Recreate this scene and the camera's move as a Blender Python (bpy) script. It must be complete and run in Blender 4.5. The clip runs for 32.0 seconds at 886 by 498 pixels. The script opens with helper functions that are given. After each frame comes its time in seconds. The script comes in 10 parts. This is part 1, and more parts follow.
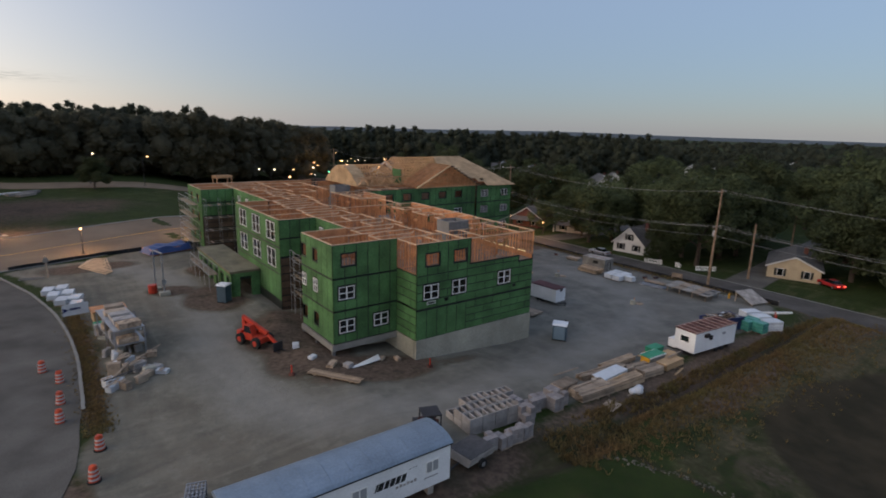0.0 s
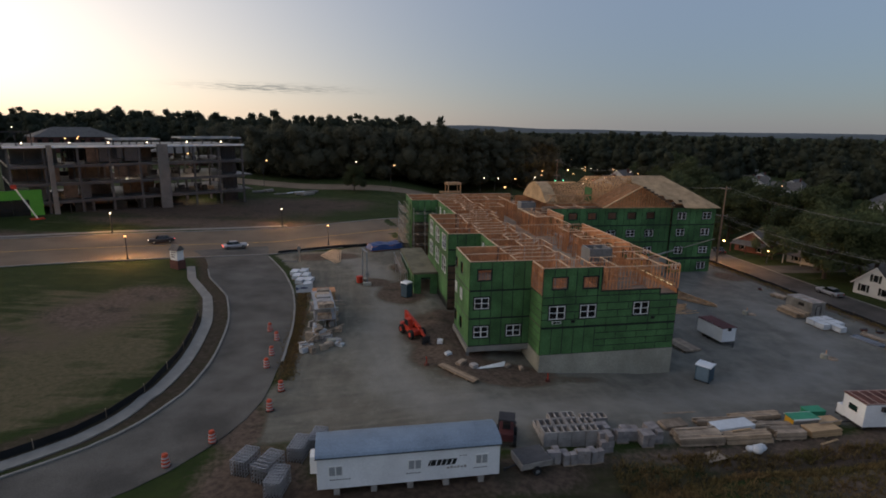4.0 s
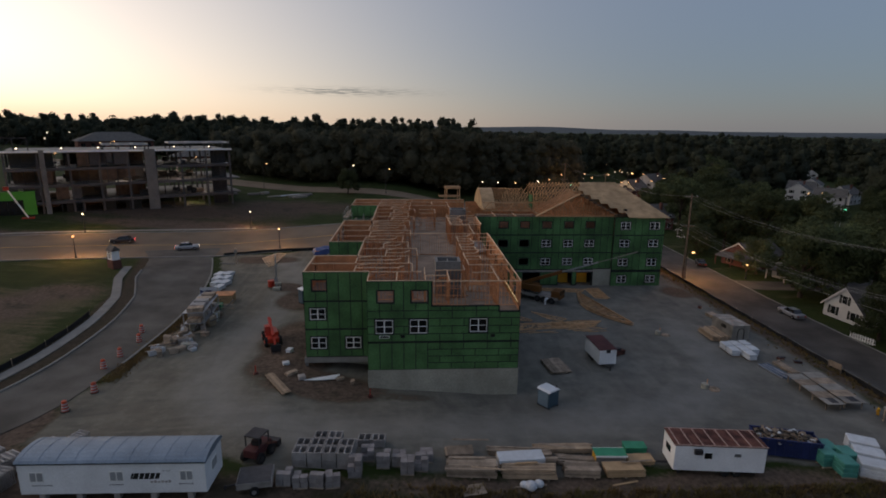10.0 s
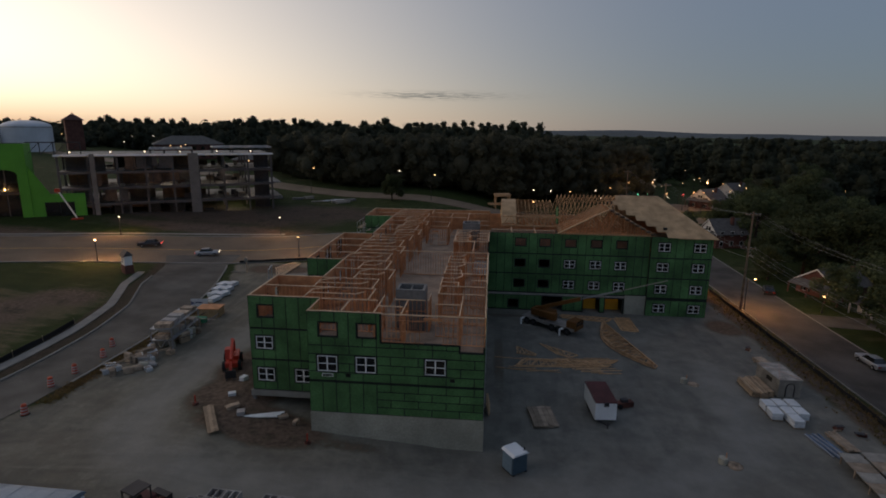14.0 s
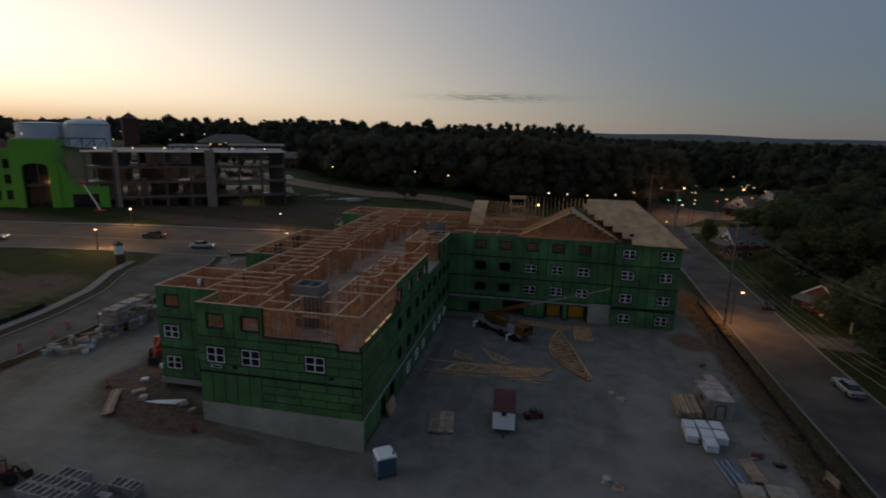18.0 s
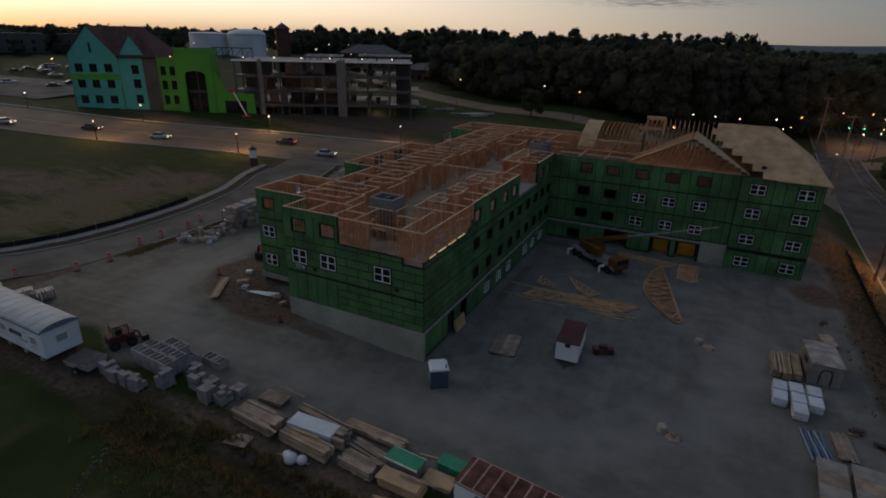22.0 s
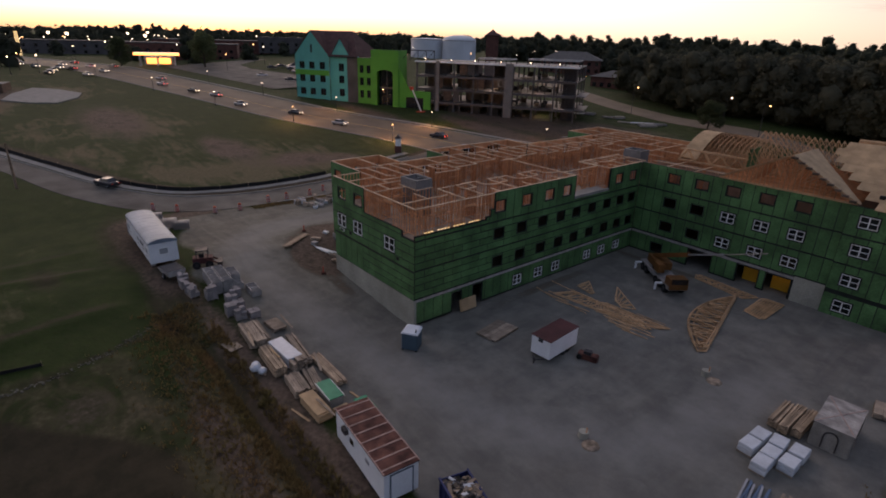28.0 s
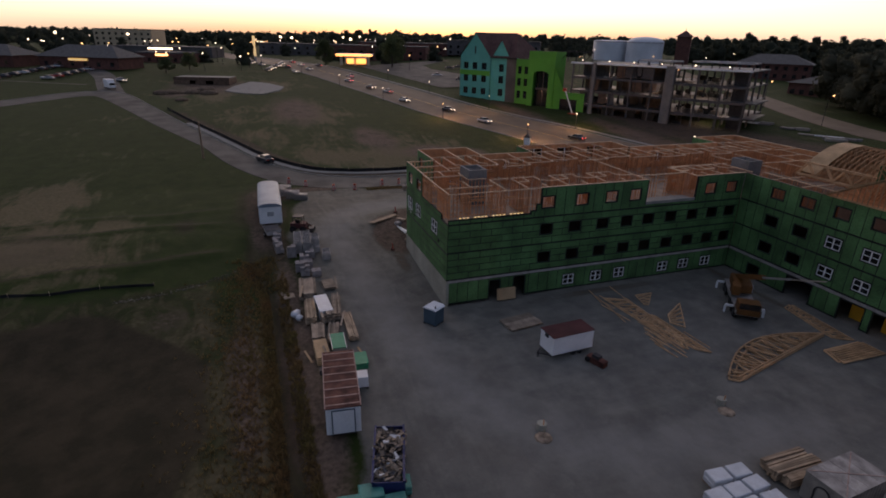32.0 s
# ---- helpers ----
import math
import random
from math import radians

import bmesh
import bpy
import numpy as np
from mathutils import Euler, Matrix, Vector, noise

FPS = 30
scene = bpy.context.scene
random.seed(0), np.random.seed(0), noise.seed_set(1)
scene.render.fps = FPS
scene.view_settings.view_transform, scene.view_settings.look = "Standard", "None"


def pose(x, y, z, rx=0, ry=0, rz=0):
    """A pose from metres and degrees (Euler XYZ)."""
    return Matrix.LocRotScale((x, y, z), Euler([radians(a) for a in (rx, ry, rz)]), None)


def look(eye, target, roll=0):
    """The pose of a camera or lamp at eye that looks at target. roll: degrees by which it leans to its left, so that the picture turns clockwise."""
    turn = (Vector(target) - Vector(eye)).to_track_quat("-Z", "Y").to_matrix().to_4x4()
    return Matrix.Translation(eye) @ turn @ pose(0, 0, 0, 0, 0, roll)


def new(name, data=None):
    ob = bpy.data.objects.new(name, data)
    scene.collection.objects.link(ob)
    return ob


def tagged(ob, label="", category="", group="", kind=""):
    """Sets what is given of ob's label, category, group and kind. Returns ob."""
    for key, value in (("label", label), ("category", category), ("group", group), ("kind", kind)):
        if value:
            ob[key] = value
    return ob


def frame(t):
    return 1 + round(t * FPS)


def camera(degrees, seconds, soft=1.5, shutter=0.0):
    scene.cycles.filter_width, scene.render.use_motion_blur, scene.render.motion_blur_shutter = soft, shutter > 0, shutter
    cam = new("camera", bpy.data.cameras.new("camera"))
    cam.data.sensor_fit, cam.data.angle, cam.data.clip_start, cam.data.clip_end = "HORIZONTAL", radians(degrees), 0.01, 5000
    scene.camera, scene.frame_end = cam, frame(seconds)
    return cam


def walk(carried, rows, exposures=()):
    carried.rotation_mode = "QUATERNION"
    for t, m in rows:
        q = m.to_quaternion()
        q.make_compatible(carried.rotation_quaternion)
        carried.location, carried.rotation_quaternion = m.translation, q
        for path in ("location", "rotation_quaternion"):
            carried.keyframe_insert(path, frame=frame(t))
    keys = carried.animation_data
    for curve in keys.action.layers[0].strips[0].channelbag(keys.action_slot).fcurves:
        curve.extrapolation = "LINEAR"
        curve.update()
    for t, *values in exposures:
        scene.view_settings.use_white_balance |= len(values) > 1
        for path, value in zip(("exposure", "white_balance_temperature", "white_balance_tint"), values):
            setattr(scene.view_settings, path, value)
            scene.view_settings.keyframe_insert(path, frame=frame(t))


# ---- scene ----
cam = camera(79.0, 32.0, 1.8, 0.5)
METRES, EAST, NORTH, EYE = 110.0, -42.89, -40.11, 22.96  # length of the flight; first eye, from the wing corner
TILT, LEAN, TURN = -12.75, -1.5, -36.8
ROWS = [
    (0.0, 0.0, 0.0, 0.0, 0.0, 0.0, -0.0),
    (0.5, 0.0132, -0.0079, 0.0019, 3.89, 0.02, -0.84),
    (1.0, 0.0254, -0.0146, 0.0042, 8.58, -0.03, -1.89),
    (1.5, 0.0377, -0.0204, 0.0072, 12.95, -0.2, -2.79),
    (2.0, 0.0492, -0.0258, 0.0098, 16.74, -0.39, -3.57),
    (2.5, 0.0607, -0.0312, 0.0123, 19.92, -0.59, -4.17),
    (3.0, 0.0721, -0.0358, 0.0147, 22.5, -0.76, -4.69),
    (3.5, 0.0875, -0.038, 0.0176, 24.27, -0.86, -5.01),
    (5.5, 0.18, -0.025, 0.0295, 27.88, -0.96, -5.62),
    (6.0, 0.2046, -0.018, 0.0305, 28.08, -0.96, -5.63),
    (6.5, 0.2247, -0.0097, 0.0315, 28.57, -1.02, -5.68),
    (7.0, 0.241, 0.0002, 0.033, 28.69, -1.05, -5.71),
    (7.5, 0.2549, 0.0121, 0.0351, 28.71, -1.06, -5.68),
    (8.0, 0.2664, 0.0255, 0.0381, 28.78, -1.06, -5.64),
    (8.5, 0.2759, 0.0397, 0.0414, 29.02, -1.09, -5.65),
    (9.0, 0.2832, 0.0539, 0.0448, 29.41, -1.12, -5.68),
    (9.5, 0.2886, 0.0679, 0.0483, 31.5, -1.32, -6.06),
    (10.0, 0.293, 0.0818, 0.0523, 32.85, -1.49, -6.39),
    (10.5, 0.2958, 0.0946, 0.0558, 33.72, -1.61, -6.59),
    (11.0, 0.2974, 0.1086, 0.0595, 35.31, -1.81, -6.95),
    (11.5, 0.2981, 0.123, 0.0633, 36.17, -1.93, -7.16),
    (12.0, 0.2978, 0.1373, 0.0671, 36.66, -1.95, -7.31),
    (12.5, 0.3002, 0.1531, 0.0708, 36.86, -1.88, -7.32),
    (13.0, 0.307, 0.1693, 0.0749, 38.3, -1.98, -7.58),
    (13.5, 0.317, 0.186, 0.0789, 40.26, -2.14, -7.86),
    (14.0, 0.3289, 0.2016, 0.0824, 41.44, -2.22, -8.03),
    (14.5, 0.3415, 0.2162, 0.0859, 42.07, -2.26, -8.17),
    (16.5, 0.3959, 0.2741, 0.0968, 43.35, -2.28, -8.54),
    (17.0, 0.4085, 0.2873, 0.0994, 43.56, -2.3, -8.68),
    (17.5, 0.4174, 0.2972, 0.1009, 44.3, -2.41, -8.98),
    (18.0, 0.4211, 0.3012, 0.1011, 47.83, -3.01, -9.67),
    (18.5, 0.4217, 0.3015, 0.1006, 53.31, -3.99, -10.56),
    (19.0, 0.423, 0.303, 0.1009, 57.96, -4.87, -11.19),
    (19.5, 0.4244, 0.3063, 0.1019, 60.33, -5.33, -11.5),
    (20.0, 0.4271, 0.3125, 0.1034, 61.65, -5.55, -11.68),
    (20.5, 0.4308, 0.3206, 0.1046, 62.58, -6.86, -11.73),
    (21.0, 0.4341, 0.3301, 0.1063, 62.9, -12.99, -11.82),
    (21.5, 0.4377, 0.34, 0.1099, 62.94, -14.61, -11.87),
    (22.0, 0.443, 0.3501, 0.1117, 63.05, -14.58, -11.88),
    (22.5, 0.4491, 0.3607, 0.1133, 63.22, -14.55, -11.97),
    (23.0, 0.456, 0.3722, 0.1154, 63.42, -14.52, -12.05),
    (23.5, 0.4638, 0.3845, 0.1175, 63.57, -14.5, -12.1),
    (24.0, 0.4724, 0.3971, 0.1196, 64.05, -14.54, -12.16),
    (24.5, 0.4808, 0.4096, 0.1216, 65.93, -14.88, -12.41),
    (25.0, 0.489, 0.4226, 0.1238, 68.82, -15.43, -12.73),
    (25.5, 0.4971, 0.4357, 0.1264, 73.14, -16.34, -13.13),
    (26.0, 0.5044, 0.4492, 0.1287, 77.88, -17.34, -13.53),
    (26.5, 0.5113, 0.4631, 0.1314, 82.97, -18.51, -13.82),
    (28.5, 0.5321, 0.5212, 0.1419, 87.81, -19.44, -14.3),
    (29.0, 0.5355, 0.5361, 0.1446, 89.17, -19.73, -14.39),
    (29.5, 0.5383, 0.5511, 0.1477, 90.94, -20.13, -14.47),
    (30.0, 0.5403, 0.5673, 0.1516, 94.76, -21.05, -14.48),
    (30.5, 0.5421, 0.5842, 0.1553, 98.99, -22.05, -14.39),
    (31.0, 0.5432, 0.6016, 0.1589, 103.31, -23.07, -14.23),
    (31.5, 0.5437, 0.6201, 0.163, 106.57, -23.81, -14.01),
    (32.0, 0.5435, 0.638, 0.1667, 108.06, -24.11, -13.85),
]
walk(cam, [(t, pose(EAST, NORTH, EYE, TILT, LEAN, TURN) @ pose(METRES * x, METRES * y, METRES * z, 90 + pitch, roll, yaw)) for t, x, y, z, yaw, pitch, roll in ROWS],
     [(0.0, 0.6, 6720, 16), (3.0, 0.3, 6800, 15), (6.0, 0.06, 6850, 16), (9.0, -0.06, 6900, 17), (13.0, -0.36, 6900, 16), (17.0, -0.58, 6780, 14), (19.0, -0.93, 6600, 13), (20.3, -1.32, 6500, 13), (21.1, -1.32, 6500, 12), (22.0, -0.62, 6680, 15), (23.0, -0.02, 6900, 20), (24.0, 0.38, 7120, 23), (25.0, 0.43, 7220, 24), (26.0, 0.32, 7260, 26), (29.0, 0.15, 7200, 28), (32.0, -0.1, 7060, 28)])

# ---- light: dusk, the sun just gone behind the western horizon ----
GLOW_AZ = 288.0        # compass-like bearing of the afterglow, degrees clockwise from +y
world = bpy.data.worlds.new("dusk_sky")
scene.world = world
world.use_nodes = True
wn, wl = world.node_tree.nodes, world.node_tree.links
sky = wn.new("ShaderNodeTexSky")
sky.sky_type = "NISHITA"
sky.sun_disc = False
sky.sun_elevation = radians(5.0)
sky.sun_rotation = radians(GLOW_AZ)
sky.altitude = 150
sky.air_density, sky.dust_density, sky.ozone_density = 1.0, 0.4, 3.0
NISHITA_SHARE, SKY_LIGHT = 0.30, 0.15


def wmath(op, a, b=None):
    x = wn.new("ShaderNodeMath")
    x.operation = op
    x.use_clamp = False
    for k, v in enumerate((a, b)):
        if v is None:
            continue
        if isinstance(v, (int, float)):
            x.inputs[k].default_value = v
        else:
            wl.new(v, x.inputs[k])
    return x.outputs[0]


def wmix(f, a, b, blend="MIX"):
    x = wn.new("ShaderNodeMix")
    x.data_type, x.blend_type = "RGBA", blend
    for k, v in ((0, f), (6, a), (7, b)):
        if isinstance(v, tuple):
            x.inputs[k].default_value = (*v, 1)
        elif isinstance(v, float):
            x.inputs[k].default_value = v
        else:
            wl.new(v, x.inputs[k])
    return x.outputs[2]


# twilight: blue overhead, paler towards the horizon, warm round the place where the sun went down
way = wn.new("ShaderNodeTexCoord").outputs["Generated"]
wsep = wn.new("ShaderNodeSeparateXYZ")
wl.new(way, wsep.inputs[0])
_g = radians(GLOW_AZ)
lift = wmath("MAXIMUM", wsep.outputs[2], 0.0)
flat = wmath("SQRT", wmath("ADD", wmath("MULTIPLY", wsep.outputs[0], wsep.outputs[0]), wmath("ADD", wmath("MULTIPLY", wsep.outputs[1], wsep.outputs[1]), 1e-6)))
facing = wmath("DIVIDE", wmath("ADD", wmath("MULTIPLY", wsep.outputs[0], math.sin(_g)), wmath("MULTIPLY", wsep.outputs[1], math.cos(_g))), flat)
toward = wmath("POWER", wmath("MAXIMUM", wmath("MULTIPLY", wmath("ADD", facing, 1.0), 0.5), 0.0), 5.4)
high = wmath("SUBTRACT", 1.0, wmath("POWER", 2.718, wmath("MULTIPLY", lift, -3.2)))
low = wmath("POWER", 2.718, wmath("MULTIPLY", lift, -3.0))
band = wmath("POWER", 2.718, wmath("MULTIPLY", lift, -22.0))
dusk = wmix(high, (1.16, 1.52, 1.95), (1.72, 2.30, 3.34))
dusk = wmix(wmath("MULTIPLY", toward, low), dusk, (32.0, 27.6, 21.6))
dusk = wmix(wmath("MULTIPLY", wmath("MULTIPLY", toward, 0.8), band), dusk, (22.0, 14.5, 7.5))
dusk = wmix(wmath("MULTIPLY", band, wmath("POWER", wmath("MAXIMUM", wmath("MULTIPLY", wmath("ADD", facing, 1.0), 0.5), 0.0), 4.5)), dusk, (2.9, 2.25, 1.95))
dusk = wmix(wmath("MULTIPLY", band, 0.25), dusk, (1.55, 1.65, 1.9))
# thin grey cloud streaks low in the north-west
streak = wn.new("ShaderNodeTexNoise")
stretch = wn.new("ShaderNodeMapping")
stretch.inputs["Scale"].default_value = (9.0, 9.0, 120.0)
wl.new(way, stretch.inputs["Vector"]), wl.new(stretch.outputs[0], streak.inputs["Vector"])
streak.inputs["Detail"].default_value = 3
zone = wmath("POWER", 2.718, wmath("MULTIPLY", wmath("POWER", wmath("DIVIDE", wmath("SUBTRACT", lift, 0.0555), 0.006), 2.0), -1.0))
puff = wmath("MAXIMUM", wmath("MULTIPLY", wmath("SUBTRACT", streak.outputs["Fac"], 0.40), 5.0), 0.0)
side = wmath("POWER", 2.718, wmath("MULTIPLY", wmath("POWER", wmath("DIVIDE", wmath("ADD", wsep.outputs[0], 0.10), 0.105), 2.0), -1.0))
dusk = wmix(wmath("MINIMUM", wmath("MULTIPLY", wmath("MULTIPLY", puff, zone), side), 0.8), dusk, (1.5, 1.45, 1.6))
wl.new(wmix(NISHITA_SHARE, dusk, sky.outputs[0]), wn["Background"].inputs["Color"])
wn["Background"].inputs["Strength"].default_value = SKY_LIGHT
sun = new("sun", bpy.data.lights.new("sun", "SUN"))
sun.data.energy, sun.data.angle, sun.data.color = 0.5, radians(50), (1.0, 0.80, 0.62)
sun.matrix_world = look((0, 0, 60), (-math.sin(_g) * 100, -math.cos(_g) * 100, 60 - 22))


# ---- materials ----
def material(name, colour, rough=0.8, metal=0.0, vary=0.25, scale=1.0, bump=0.3, fine=12.0, second=None, per_object=0.0, per_island=0.0, spec=0.3, thin=0.0):
    """A surface with stains at a large scale, grain at a small one, and fine relief; sizes in metres."""
    m = bpy.data.materials.new(name)
    m.use_nodes = True
    n, l = m.node_tree.nodes, m.node_tree.links
    b = n["Principled BSDF"]
    b.inputs["Roughness"].default_value, b.inputs["Metallic"].default_value = rough, metal
    b.inputs["Specular IOR Level"].default_value = spec
    geo = n.new("ShaderNodeNewGeometry")
    big, small = n.new("ShaderNodeTexNoise"), n.new("ShaderNodeTexNoise")
    big.inputs["Scale"].default_value, small.inputs["Scale"].default_value = 0.7 / scale, fine / scale
    big.inputs["Detail"].default_value, small.inputs["Detail"].default_value = 5, 3
    l.new(geo.outputs["Position"], big.inputs["Vector"]), l.new(geo.outputs["Position"], small.inputs["Vector"])
    ramp = n.new("ShaderNodeMix")
    ramp.data_type = "RGBA"
    ramp.inputs[6].default_value = (*[c * (1 - vary) for c in colour], 1)
    ramp.inputs[7].default_value = (*(second or [min(1, c * (1 + vary)) for c in colour]), 1)
    spread = n.new("ShaderNodeMapRange")
    spread.inputs[1].default_value, spread.inputs[2].default_value = 0.32, 0.68
    l.new(big.outputs["Fac"], spread.inputs[0])
    l.new(spread.outputs[0], ramp.inputs[0])
    grain = n.new("ShaderNodeMapRange")
    grain.inputs[1].default_value, grain.inputs[2].default_value = 0.25, 0.75
    grain.inputs[3].default_value, grain.inputs[4].default_value = 1 - vary * 0.8, 1 + vary * 0.8
    l.new(small.outputs["Fac"], grain.inputs[0])
    hsv = n.new("ShaderNodeHueSaturation")
    l.new(ramp.outputs[2], hsv.inputs["Color"])
    last = grain.outputs[0]
    for amount, node, socket in ((per_object, "ShaderNodeObjectInfo", "Random"), (per_island, "ShaderNodeNewGeometry", "Random Per Island")):
        if amount:
            o, r, k = n.new(node), n.new("ShaderNodeMapRange"), n.new("ShaderNodeMath")
            r.inputs[3].default_value, r.inputs[4].default_value = 1 - amount, 1 + amount
            k.operation = "MULTIPLY"
            l.new(o.outputs[socket], r.inputs[0]), l.new(r.outputs[0], k.inputs[0]), l.new(last, k.inputs[1])
            last = k.outputs[0]
    l.new(last, hsv.inputs["Value"])
    l.new(hsv.outputs[0], b.inputs["Base Color"])
    if bump:
        bn = n.new("ShaderNodeBump")
        bn.inputs["Strength"].default_value, bn.inputs["Distance"].default_value = bump, 0.02 * scale
        l.new(small.outputs["Fac"], bn.inputs["Height"]), l.new(bn.outputs[0], b.inputs["Normal"])
    if thin:
        # leaves and blades let part of the light through
        through_leaf, both = n.new("ShaderNodeBsdfTranslucent"), n.new("ShaderNodeMixShader")
        both.inputs[0].default_value = thin
        l.new(hsv.outputs[0], through_leaf.inputs["Color"])
        l.new(b.outputs[0], both.inputs[1]), l.new(through_leaf.outputs[0], both.inputs[2])
        l.new(both.outputs[0], n["Material Output"].inputs["Surface"])
    return m


def glowing(name, colour, strength):
    m = bpy.data.materials.new(name)
    m.use_nodes = True
    b = m.node_tree.nodes["Principled BSDF"]
    b.inputs["Base Color"].default_value = (0.8, 0.8, 0.8, 1)
    b.inputs["Emission Color"].default_value, b.inputs["Emission Strength"].default_value = (*colour, 1), strength
    return m


